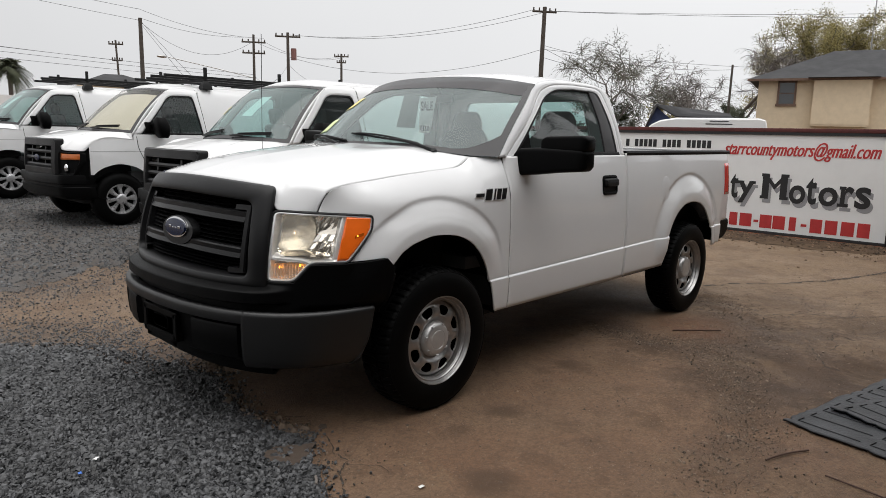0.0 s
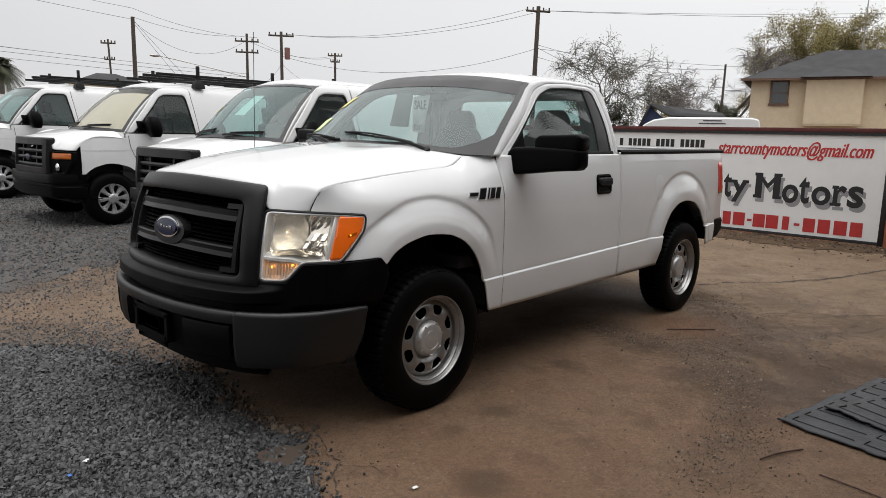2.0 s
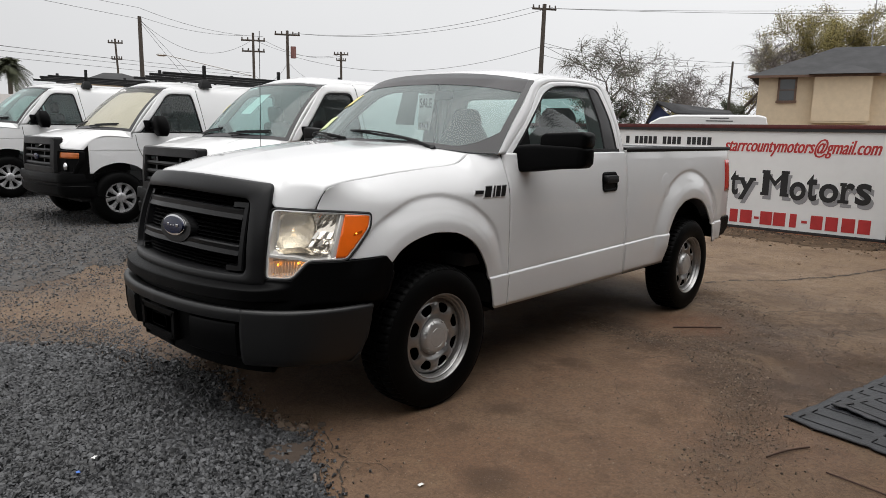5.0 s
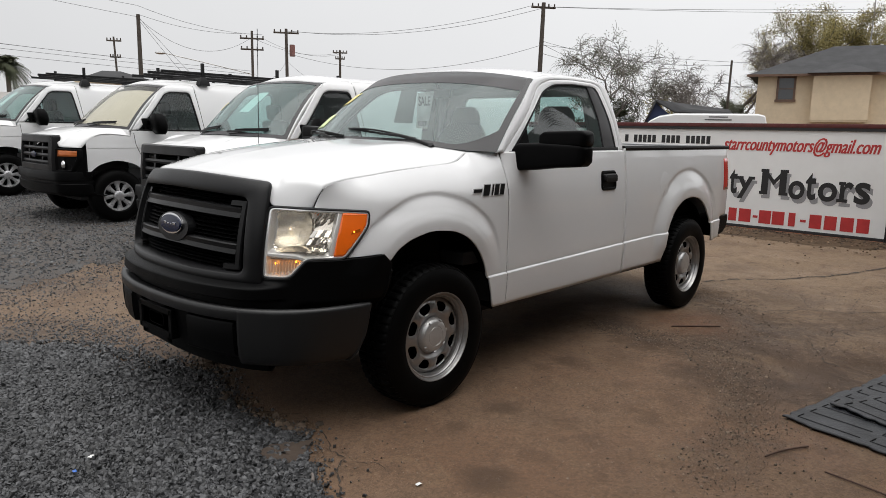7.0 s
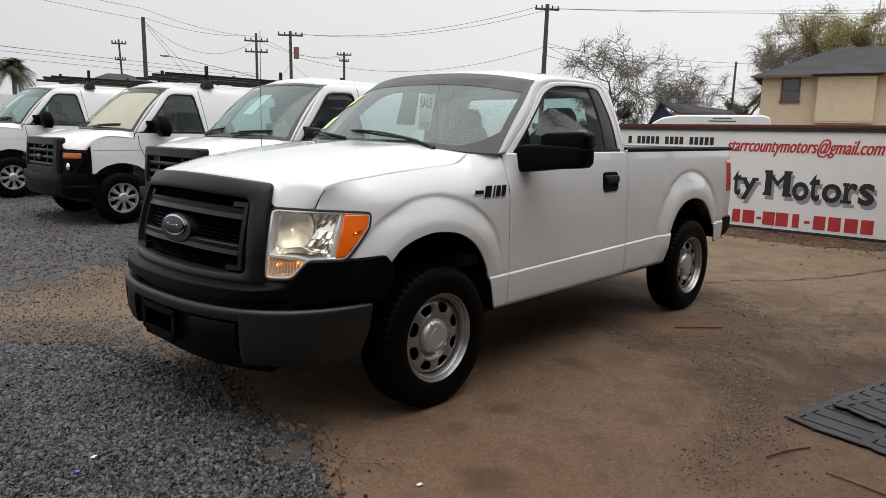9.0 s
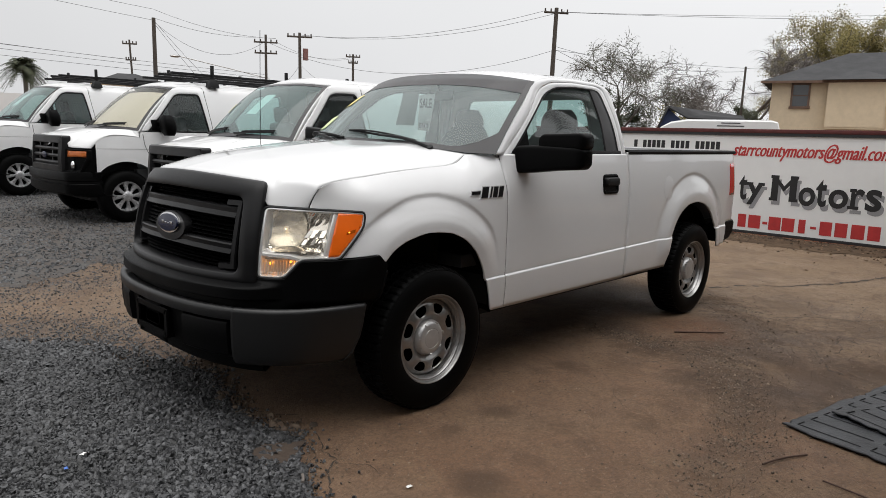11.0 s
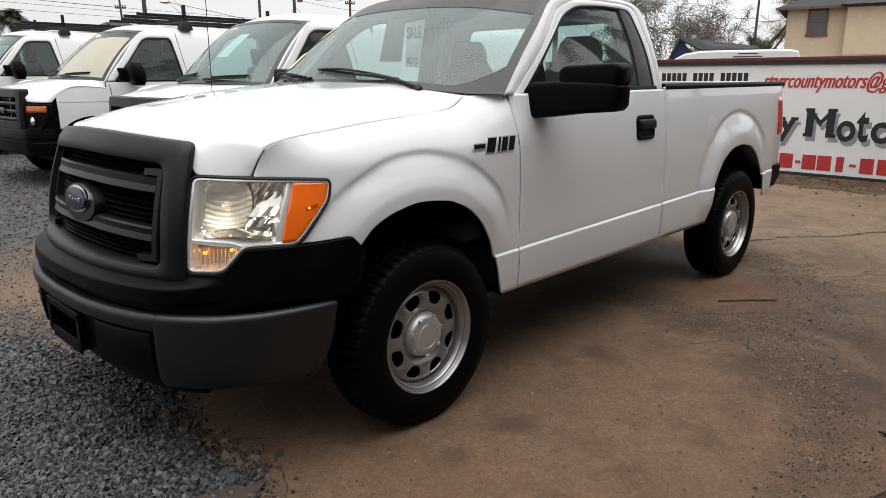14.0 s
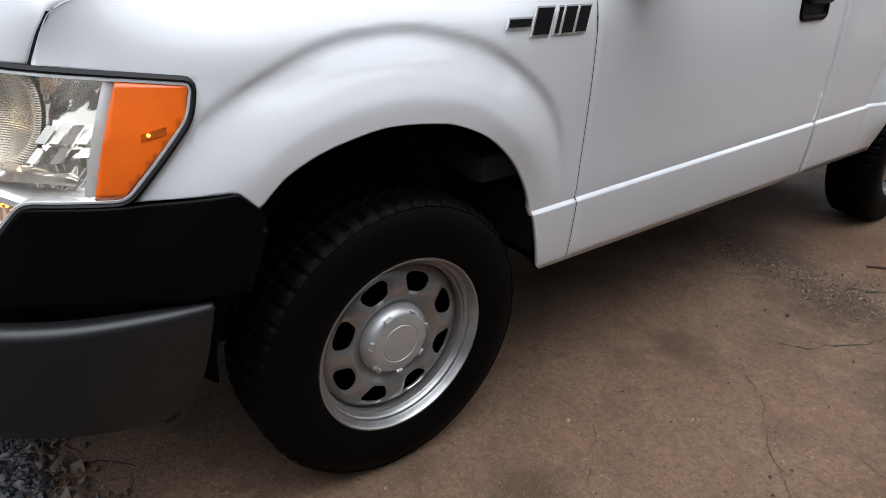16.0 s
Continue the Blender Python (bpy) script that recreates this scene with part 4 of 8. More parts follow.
for d, sg in zip(doors, (1, -1)):
    def put(name, bm, material, label="", **kw):
        if sg < 0:
            c = flipped(bm)
            bm.free()
            bm = c
        return part(name, bm, material, d, label, **kw)

    # upper frame
    bm = bmesh.new()
    rows = []
    for i in range(NP):
        ring = []
        for f, o in ((0.0, -0.004), (0.06, 0.005), (0.45, 0.008), (0.75, 0.006), (0.76, 0.009), (1.0, 0.006), (1.0, -0.012)):
            q = s_p[i] * (1 - f) + w_p[i] * f
            ring.append(green(q[0], q[1], o))
        rows.append(ring)
    sheet(bm, rows)
    done(bm)
    put("window_frame", bm, M_WHITE, sharp=45)
    # black seal inside the frame and along the sill
    bm = bmesh.new()
    rows = []
    cw = np.array((1.40, 1.58))
    for i in range(NP):
        a = w_p[i]
        b = a + (cw - a) * 0.045
        rows.append([green(*a, 0.007), green(*((a + b) / 2), 0.007), green(*b, 0.003), green(*b, -0.014)])
    sheet(bm, rows)
    rows = []
    for x in np.linspace(0.72, 1.935, 30):
        rows.append([green(x, 1.384, 0.010), green(x, 1.394, 0.012), green(x, 1.410, 0.010), green(x, 1.412, -0.012)])
    sheet(bm, rows)
    done(bm)
    put("window_seal", bm, M_GASKET)
    # black panel behind the pane
    bm = bmesh.new()
    rows = []
    for t in np.linspace(0, 1, 12):
        z = 1.405 + (1.828 - 1.405) * t
        x1 = np.interp(z, [1.40, 1.60, 1.828], [1.912, 1.884, 1.80])
        x0 = np.interp(z, [1.40, 1.60, 1.828], [1.745, 1.735, 1.690])
        rows.append([green(x0, z, -0.008), green(x0 + 0.004, z, 0.004), green((x0 + x1) / 2, z, 0.006), green(x1, z, 0.003)])
    sheet(bm, rows)
    done(bm)
    put("pillar_trim", bm, M_FRIT, "gloss black pillar trim")
    # sail panel
    bm = bmesh.new()
    sheet(bm, [[green(0.745 + (0.96 - 0.745) * t + 0.0, 1.40 + s * (0.03 + 0.205 * t), 0.004) for s in np.linspace(0, 1, 5)] for t in np.linspace(0, 0.55, 6)])
    done(bm)
    put("sail_panel", bm, M_BLACK)
    # pane
    bm = bmesh.new()
    rows = []
    for i in range(NP):
        q = w_p[i]
        rows.append([green(q[0], z, -0.008) for z in np.linspace(1.39, q[1], 10)])
    sheet(bm, rows)
    done(bm)
    pane = put("door_window", bm, M_SIDEGLASS, "clear side window")
    pane.visible_shadow = False
    # handle
    bm = bmesh.new()
    def hp(x, z, h):
        return (x, -(float(side_y(x, z)) + h), z)
    ol = resample(round_poly([(1.665, 1.108), (1.868, 1.108), (1.868, 1.248), (1.665, 1.248)], 0.035, 6), 0.03)
    border(bm, ol, hp, [(0, -0.003), (0.001, 0.006), (0.005, 0.009), (0.014, 0.009), (0.020, 0.002), (0.050, 0.0015), (0.0695, 0.0015)])
    done(bm)
    handle = put("door_handle", bm, M_BLACK, "black door handle")
    bm = bmesh.new()
    ol = resample(round_poly([(1.680, 1.168), (1.853, 1.168), (1.853, 1.225), (1.680, 1.225)], 0.02, 5), 0.03)
    border(bm, ol, hp, [(0, 0.0), (0.0, 0.022), (0.006, 0.030), (0.028, 0.032)])
    done(bm)
    put("handle_grip", bm, M_GASKET).parent = handle
    # mirror: a wide lower arm with the head above it
    def shell(y0, y1, tops, bots, xc0, xc1, hx, cut, power=0.38):
        b = bmesh.new()
        rows = []
        n = 22
        for t in np.linspace(0, 1, n):
            y = y0 + (y1 - y0) * t
            e = 1 - 0.30 * max(0, (t - 0.93) / 0.07) ** 2 - cut * max(0, (0.07 - t) / 0.07) ** 2
            top, bot = np.interp(t, *tops), np.interp(t, *bots)
            xc = xc0 + (xc1 - xc0) * t
            zc, hz = (top + bot) / 2, (top - bot) / 2
            rows.append([(xc + math.copysign(abs(math.cos(a)) ** power, math.cos(a)) * hx * e, y, zc + math.copysign(abs(math.sin(a)) ** power, math.sin(a)) * hz * e) for a in np.linspace(0, 2 * math.pi, 32, endpoint=False)])
        vv = sheet(b, rows, close_v=True)
        b.faces.new(vv[0])
        b.faces.new(vv[-1])
        done(b)
        return b

    mirror = put("wing_mirror", shell(-0.900, -1.352, ([0, 0.1, 0.35, 1], [1.420, 1.440, 1.446, 1.440]), ([0, 0.08, 0.3, 0.6, 1], [1.300, 1.274, 1.282, 1.300, 1.314]), 0.750, 0.836, 0.062, 0.22, 0.32), M_BLACK, "large black wing mirror", sharp=50)
    put("mirror_head", shell(-1.060, -1.354, ([0, 0.12, 0.9, 1], [1.485, 1.512, 1.522, 1.512]), ([0, 1], [1.425, 1.425]), 0.795, 0.838, 0.063, 0.35, 0.32), M_BLACK, sharp=50).parent = mirror
    bm = bmesh.new()
    sheet(bm, [[(0.895 + 0.012 * t, -1.11 - 0.22 * t, z) for z in np.linspace(1.335, 1.49, 3)] for t in np.linspace(0, 1, 4)])
    put("mirror_glass", bm, M_CHROME, "mirror glass").parent = mirror

# model badge on the fender, as plain slanted shapes
def badge_pt(x, z, h):
    px, y = fender_point(x, z)
    return Vector((px, -(y + h), z))


def badge_block(b, x0, x1, z0, z1, h, slant=0.28):
    rows = []
    for x in np.linspace(x0, x1, 4):
        rows.append([badge_pt(x - 0.012 + slant * (z - 1.15), z, hh) for z, hh in ((z0, 0.0), (z0, h), (z1, h), (z1, 0.0))])
    sheet(b, rows)
    for x in (x0, x1):
        q = [badge_pt(x - 0.012 + slant * (z - 1.15), z, hh) for z, hh in ((z0, 0.0), (z0, h), (z1, h), (z1, 0.0))]
        b.faces.new([b.verts.new(p) for p in q])


BLOCKS = [(0.298, 0.366, 1.162, 1.182), (0.378, 0.432, 1.142, 1.205), (0.450, 0.464, 1.142, 1.205), (0.474, 0.514, 1.142, 1.205), (0.524, 0.564, 1.142, 1.205)]
for x0, x1, z0, z1 in BLOCKS:
    bm, bm2 = bmesh.new(), bmesh.new()
    badge_block(bm, x0 - 0.003, x1 + 0.003, z0 - 0.003, z1 + 0.003, 0.004)
    badge_block(bm2, x0 + 0.0012, x1 - 0.0012, z0 + 0.0012, z1 - 0.0012, 0.0062)
    if x1 - x0 > 0.03 and z1 - z0 > 0.03:
        badge_block(bm2, x0 + 0.010, x1 - 0.010, z0 + 0.026, z0 + 0.034, 0.0070)
    done(bm, 0.00002)
    done(bm2, 0.00002)
    plates = pair("model_badge", bm, M_TRIM, truck, "chrome-edged slanted badge block")
    for o, plate in zip(pair("badge_fill", bm2, M_GASKET, truck, "black badge inlay"), plates):
        o.parent = plate

# cab back wall with its window
bm = bmesh.new()
def back(y, z, h):
    return (2.0 - 0.03 * (z - 1.40) / 0.45 + h, y, z)


outer = resample(round_poly([(-0.93, 0.60), (0.93, 0.60), (0.915, 1.40), (0.80, 1.80), (0.72, 1.885), (-0.72, 1.885), (-0.80, 1.80), (-0.915, 1.40)], 0.05, 5), 0.04)
inner = round_poly([(-0.66, 1.44), (0.66, 1.44), (0.58, 1.78), (-0.58, 1.78)], 0.05, 6)
ci = np.array((0, 1.55))
def ray_in(p):
    d = np.array(p) - ci
    best = None
    n = len(inner)
    for a, b in zip(inner, inner[1:] + inner[:1]):
        a, b = np.array(a), np.array(b)
        e = b - a
        den = d[0] * e[1] - d[1] * e[0]
        if abs(den) < 1e-9:
            continue
        t = ((a[0] - ci[0]) * e[1] - (a[1] - ci[1]) * e[0]) / den
        u = ((a[0] - ci[0]) * d[1] - (a[1] - ci[1]) * d[0]) / den
        if t > 0 and -1e-6 <= u <= 1 + 1e-6:
            best = t if best is None else max(best, t)
    return ci + d * best


rows = []
for p in outer:
    q = ray_in(p)
    rows.append([back(*p, 0.0), back(*((np.array(p) + q) / 2), 0.004), back(*q, 0.0), back(*q, -0.03)])
sheet(bm, rows, close_u=True)
done(bm)
part("cab_back", bm, M_WHITE, truck, "white cab back panel", solid=0.01, ref=(1.2, 0, 0.75))
bm = bmesh.new()
sheet(bm, [[back(y * (0.66 - 0.08 * t), 1.44 + 0.34 * t, -0.012) for t in (0, 0.5, 1)] for y in np.linspace(-1, 1, 9)])
rear = part("rear_window", bm, M_SIDEGLASS, truck, "wide rear cab window")
rear.visible_shadow = False

# interior
bm = bmesh.new()
boxm(bm, (0.35, -0.84, 0.72), (1.97, 0.84, 0.80), 0.01)
part("cab_floor", bm, M_DASH, truck)
bm = bmesh.new()
rows = []
for v in np.linspace(-1, 1, 24):
    rows.append([(0.33 + 0.10 * abs(v) ** 3, 0.80 * v, 1.385), (0.55, 0.83 * v, 1.395), (0.78, 0.84 * v, 1.375 + 0.03 * math.exp(-((v + 0.48) / 0.18) ** 2)), (0.86, 0.84 * v, 1.30), (0.84, 0.84 * v, 1.05), (0.70, 0.84 * v, 0.80)])
sheet(bm, rows)
done(bm)
part("dashboard", bm, M_DASH, truck, "dark grey dashboard", solid=0.01)
bm = bmesh.new()
sw_c, sw_r = Vector((1.00, -0.42, 1.22)), 0.185
ring = []
tilt = Matrix.Rotation(radians(-62), 3, "Y")
tube(bm, [sw_c + tilt @ Vector((sw_r * math.cos(a), sw_r * math.sin(a), 0)) for a in np.linspace(0, 2 * math.pi, 33)], 0.015, 10)
for a in (0.3, math.pi - 0.3, math.pi * 1.5):
    tube(bm, [sw_c, sw_c + tilt @ Vector((sw_r * math.sin(a), sw_r * math.cos(a), 0))], 0.014, 8)
bmesh.ops.create_uvsphere(bm, u_segments=14, v_segments=10, radius=0.06, matrix=Matrix.Translation(sw_c))
part("steering_wheel", bm, M_GASKET, truck)
def seat(yc, w, rest=0.58):
    st = new("seat")
    st.parent = truck
    bm = bmesh.new()
    boxm(bm, (1.22, yc - w / 2, 0.82), (1.78, yc + w / 2, 1.02), 0.05, 4)
    part("cushion", bm, M_CLOTH, st)
    bm = bmesh.new()
    rows = []
    for t in np.linspace(0, 1, 12):
        z = 0.98 + rest * t
        hw = w / 2 * (1 - 0.12 * t - 0.35 * max(0, t - 0.85) / 0.15)
        xb = 1.68 + 0.13 * t
        rows.append([(xb + (0.065 if sa > 0 else 0.075) * math.copysign(abs(sa) ** 0.6, sa), yc + hw * math.copysign(abs(ca) ** 0.5, ca), z) for ca, sa in ((math.cos(a), math.sin(a)) for a in np.linspace(0, 2 * math.pi, 24, endpoint=False))])
    sheet(bm, rows, close_v=True)
    bm.verts.ensure_lookup_table()
    bm.faces.new(list(bm.verts)[-24:])
    done(bm)
    part("backrest", bm, M_CLOTH, st, sharp=60)
    if rest > 0.5:
        bm = bmesh.new()
        rows = []
        for t in np.linspace(0, 1, 12):
            z = 1.49 + 0.21 * t
            k = math.sin(math.pi * min(1, 0.12 + 0.80 * t)) ** 0.35
            rows.append([(1.815 + 0.05 * k * math.sin(a), yc + 0.162 * k * math.copysign(abs(math.cos(a)) ** 0.6, math.cos(a)), z) for a in np.linspace(0, 2 * math.pi, 20, endpoint=False)])
        sheet(bm, rows, close_v=True)
        bm.verts.ensure_lookup_table()
        bm.faces.new(list(bm.verts)[-20:])
        done(bm)
        part("headrest", bm, M_CLOTH, st, sharp=60)


seat(-0.46, 0.56)
seat(0.46, 0.56)
seat(0.0, 0.32, 0.46)
bm = bmesh.new()
sheet(bm, [[(x, y * 0.72, 1.845 + 0.045 * (1 - y * y)) for x in np.linspace(1.08, 1.93, 8)] for y in np.linspace(-1, 1, 12)])
part("headliner", bm, M_LINER, truck)
bm = bmesh.new()
boxm(bm, (0.985, -0.12, 1.73), (1.01, 0.12, 1.795), 0.012, 3)
tube(bm, [(1.0, 0, 1.79), (0.965, 0, 1.85)], 0.01)
part("rear_view_mirror", bm, M_BLACK, truck)
# solid boxes fill the underside; the low ones block light beneath the truck
bm = bmesh.new()
boxm(bm, (-0.55, -0.66, 0.50), (0.36, 0.66, 1.08), 0.03)
boxm(bm, (-0.72, -0.5, 0.48), (-0.5, 0.5, 1.0), 0.03)
part("engine_block", bm, M_UNDER, truck)
bm = bmesh.new()
boxm(bm, (0.52, -0.90, 0.485), (2.62, 0.90, 0.72), 0.01)
part("floor_pan", bm, M_UNDER, truck)
bm = bmesh.new()
boxm(bm, (-0.60, -0.60, 0.30), (3.9, 0.60, 0.52), 0.04)
part("chassis", bm, M_UNDER, truck, "low black chassis box that blocks light underneath")
bm = bmesh.new()
boxm(bm, (-0.85, -0.62, 0.33), (-0.3, 0.62, 0.55), 0.04)
part("skid_plate", bm, M_UNDER, truck)
bm = bmesh.new()
boxm(bm, (2.6, -0.70, 0.50), (4.0, 0.70, 0.73), 0.02)
part("bed_frame", bm, M_UNDER, truck)
for x, r_ in ((0, 0.06), (3.2, 0.08)):
    bm = bmesh.new()
    tube(bm, [(x, -0.75, 0.38), (x, 0.75, 0.38)], r_)
    part("axle", bm, M_UNDER, truck)
# wheel wells lined near black, so their shade is in the colour
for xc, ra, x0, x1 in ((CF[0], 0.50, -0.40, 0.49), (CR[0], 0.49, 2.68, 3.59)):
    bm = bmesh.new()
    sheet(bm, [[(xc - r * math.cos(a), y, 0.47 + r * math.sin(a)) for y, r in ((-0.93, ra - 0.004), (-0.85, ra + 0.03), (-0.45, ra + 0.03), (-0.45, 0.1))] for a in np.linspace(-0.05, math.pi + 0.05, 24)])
    pair("wheel_well", bm, M_DEEPSHADE, truck, solid=0.004)

# cargo bed
def build_bed():
    bm = bmesh.new()
    lo = pchip([p[0] for p in ARCH_R], [p[1] for p in ARCH_R])
    xs = np.unique(np.concatenate([np.linspace(2.029, 4.09, 64), np.array([3.605, 3.615, 3.835, 3.85, 3.865]), 3.13 - 0.46 * np.cos(np.linspace(0, math.pi, 60))]))
    cols = []
    for x in xs:
        if x < 2.68:
            l = 0.475
        elif x < 3.60:
            l = float(lo(x))
        else:
            l = np.interp(x, [3.60, 3.615, 3.835, 3.865, 4.09], [0.66, 0.560, 0.565, 0.765, 0.775])
        zz = np.concatenate([z_rows(l, 1.30, float(crease(x)), 34), np.linspace(1.31, 1.402, 8)])
        tuck = 0.015 * smooth01((x - 3.78) / 0.32)
        rear = np.clip((x - 4.0) / 0.09, 0, 1)
        cols.append([(x - 0.03 * rear * smooth01((z - 1.05) / 0.4), -(float(side_y(x, z)) + float(flare(x, z, CR, r_arch_r, r_flare_r, 0.030)) - tuck - 0.03 * rear * rear), z) for z in zz])
    sheet(bm, cols)
    done(bm)
    return bm


bed_sides = pair("bed_side", build_bed(), M_WHITE, truck, "white cargo bed side", sharp=60, solid=0.012, ref=(3, 0, 0.8))
for d, sg in zip(bed_sides, (1, -1)):
    # fuel door groove as a thin proud disc edge
    bm = bmesh.new()
    rows = []
    for a in np.linspace(0, 2 * math.pi, 40, endpoint=False):
        ring = []
        for r, h in ((0.100, -0.001), (0.0985, 0.0005), (0.0960, 0.0009), (0.05, 0.0009), (0.002, 0.0009)):
            x, z = 2.665 + r * 0.85 * math.cos(a), 1.115 + r * math.sin(a)
            y = float(side_y(x, z)) + float(flare(x, z, CR, r_arch_r, r_flare_r, 0.030)) - 0.015 * smooth01((x - 3.78) / 0.32)
            ring.append((x, -(y + h) * sg, z))
        rows.append(ring)
    if sg > 0:
        sheet(bm, rows, close_u=True)
        done(bm)
        part("fuel_door", bm, M_WHITE, d, sharp=25)
    else:
        bm.free()
    bm = bmesh.new()
    rows = []
    for x in np.linspace(2.035, 4.07, 20):
        y = float(side_y(x, 1.40)) - 0.015 * float(smooth01((x - 3.78) / 0.32))
        rows.append([(x, -sg * (y + 0.004), 1.385), (x, -sg * (y + 0.006), 1.405), (x, -sg * (y - 0.004), 1.418), (x, -sg * (y - 0.085), 1.418), (x, -sg * (y - 0.095), 1.39)])
    sheet(bm, rows)
    done(bm)
    part("bed_rail_cap", bm, M_BLACK, d, "black plastic rail cap")
    bm = bmesh.new()
    sheet(bm, [[(x, -sg * 0.83, z) for z in (0.78, 1.40)] for x in np.linspace(2.04, 4.06, 5)])
    part("bed_inner_wall", bm, M_BLACK, d, "black bed liner", solid=0.02)
    # tail lamp wrapped round the corner
    bm = bmesh.new()
    rows = []
    for z in np.linspace(1.01, 1.30, 10):
        row = []
        for x in np.linspace(3.90, 4.09, 10):
            rear = np.clip((x - 4.0) / 0.09, 0, 1)
            y = float(side_y(x, z)) - 0.015 * float(smooth01((x - 3.78) / 0.32)) - 0.03 * rear * rear
            row.append((x - 0.03 * rear * float(smooth01((z - 1.05) / 0.4)), -sg * (y + 0.004), z))
        xe, ye = row[-1][0], abs(row[-1][1])
        row += [(xe + 0.008, -sg * (ye - 0.02), z), (xe + 0.012, -sg * 0.80, z), (xe + 0.012, -sg * 0.735, z)]
        rows.append(row)
    sheet(bm, rows)
    done(bm)
    part("tail_lamp", bm, M_RED, d, "red tail lamp", solid=0.006, ref=(4.0, 0, 1.1))
bm = bmesh.new()
boxm(bm, (2.04, -0.85, 0.74), (4.06, 0.85, 0.79))
boxm(bm, (2.035, -0.85, 0.74), (2.06, 0.85, 1.40), 0.005)
part("bed_floor", bm, M_BLACK, truck, "black bed liner floor")
bm = bmesh.new()
boxm(bm, (4.04, -0.72, 0.76), (4.10, 0.72, 1.405), 0.012, 3)
boxm(bm, (4.035, -0.72, 1.400), (4.105, 0.72, 1.418), 0.006)
tg = part("tailgate", bm, M_WHITE, truck)
bm = bmesh.new()
boxm(bm, (4.098, -0.12, 1.18), (4.112, 0.12, 1.26), 0.01)
part("tailgate_handle", bm, M_BLACK, tg)
bm = bmesh.new()
rows = []
for y in np.linspace(-0.95, 0.95, 30):
    e = 0.08 * (abs(y) / 0.95) ** 4
    rows.append([(3.865, y, 0.755), (4.17 - e, y, 0.765), (4.20 - e, y, 0.735), (4.18 - e, y, 0.645), (4.10 - e, y, 0.590), (3.855, y, 0.565)])
sheet(bm, rows, close_v=True)
bmesh.ops.holes_fill(bm, edges=bm.edges, sides=8)
done(bm)
part("rear_bumper", bm, M_BLACK, truck, "black rear bumper", bevel=0.01)

# antenna on the far fender
bm = bmesh.new()
tube(bm, [(0.02, 0.79, 1.335), (0.02, 0.79, 1.365)], 0.012, 10)
tube(bm, [(0.02, 0.79, 1.36), (0.03, 0.79, 2.16)], 0.0022, 6)
part("antenna", bm, M_GASKET, truck)
# notes behind the windshield
def note(name, v0, v1, u0, u1, material, label, off=-0.012, slant=0.0):
    bm = bmesh.new()
    sheet(bm, [[ws_point(v + slant * (u - u0), u, off) for u in np.linspace(u0, u1, 6)] for v in np.linspace(v0, v1, 6)])
    done(bm)
    return part(name, bm, material, ws, label, solid=0.001)


def hanging(name, pts, material, label):
    bm = bmesh.new()
    bm.faces.new([bm.verts.new(p) for p in pts])
    return part(name, bm, material, ws, label, solid=0.002)


sale = hanging("price_card", [(0.80, 0.010, 1.755), (0.80, 0.020, 1.520), (0.80, -0.090, 1.512), (0.80, -0.145, 1.765)], M_PAPER, "white paper sale card")
hanging("grey_card", [(0.90, 0.28, 1.79), (0.90, 0.36, 1.555), (0.90, 0.165, 1.55), (0.90, 0.115, 1.79)], M_LINER, "grey card behind the glass")
note("inspection_sticker", 0.62, 0.80, 0.53, 0.71, M_YELLOW, "yellow orange sticker", 0.006)
note("price_sticker", 0.58, 0.78, 0.17, 0.35, M_GREEN, "pale green sticker", 0.006)


SLABS = {"M": ((0.10, 0, 0.062), (0.90, 0, 0.062), (0.10, 1, 0.055), (0.90, 1, 0.055)), "r": ((0.22, 0, 0.075), (0.14, 1, 0.045)), "y": ((0.14, 1, 0.055), (0.86, 1, 0.050))}


def letters(name, text, size, m, material, parent=None, depth=0.003, squeeze=1.0, label="", width=0.0, bold=0.0, fat=0.0, slant=0.0):
    """Solid letters from the built-in font, as a mesh."""
    cu = bpy.data.curves.new(name, "FONT")
    cu.body, cu.size, cu.extrude, cu.align_x, cu.resolution_u = text, size, depth, "LEFT", 3
    cu.offset = bold
    tmp = bpy.data.objects.new(name, cu)
    me = bpy.data.meshes.new_from_object(tmp)
    bpy.data.objects.remove(tmp)
    if width:
        xs = [v.co.x for v in me.vertices]
        squeeze = width / (max(xs) - min(xs))
    me.transform(Matrix(((squeeze, slant, 0, 0), (0, 1, 0, 0), (0, 0, 1, 0), (0, 0, 0, 1))))
    if fat:
        b2 = bmesh.new()
        b2.from_mesh(me)
        for dx, dz in ((fat, 0.0004), (-fat, 0.0002)):
            me.transform(Matrix.Translation((dx, 0, dz)))
            b2.from_mesh(me)
            me.transform(Matrix.Translation((-dx, 0, -dz)))
        b2.to_mesh(me)
        b2.free()
    me.materials.append(material)
    ob = new(name, me)
    ob.matrix_basis = m
    if parent is not None:
        ob.parent = parent
    if label:
        tagged(ob, label)
    return ob


M_INK = mat("dark_grey_ink", (0.06, 0.06, 0.065), 0.8)
sm = Matrix.Translation((0.796, 0.000, 1.672)) @ Matrix(((0, 0, -1), (-1, 0, 0), (0, 1, 0))).to_4x4()
letters("sale_word", "SALE", 0.085, sm, M_INK, sale, 0.0005, 1, width=0.115, bold=0.002)
for k, wk in enumerate((0.018, 0.015, 0.018, 0.018)):
    bm = bmesh.new()
    boxm(bm, (0.0 + 0.022 * k, -0.140, 0), (0.022 * k + wk, -0.105, 0.001))
    part("price_bar", bm, M_INK, sale).matrix_basis = sm


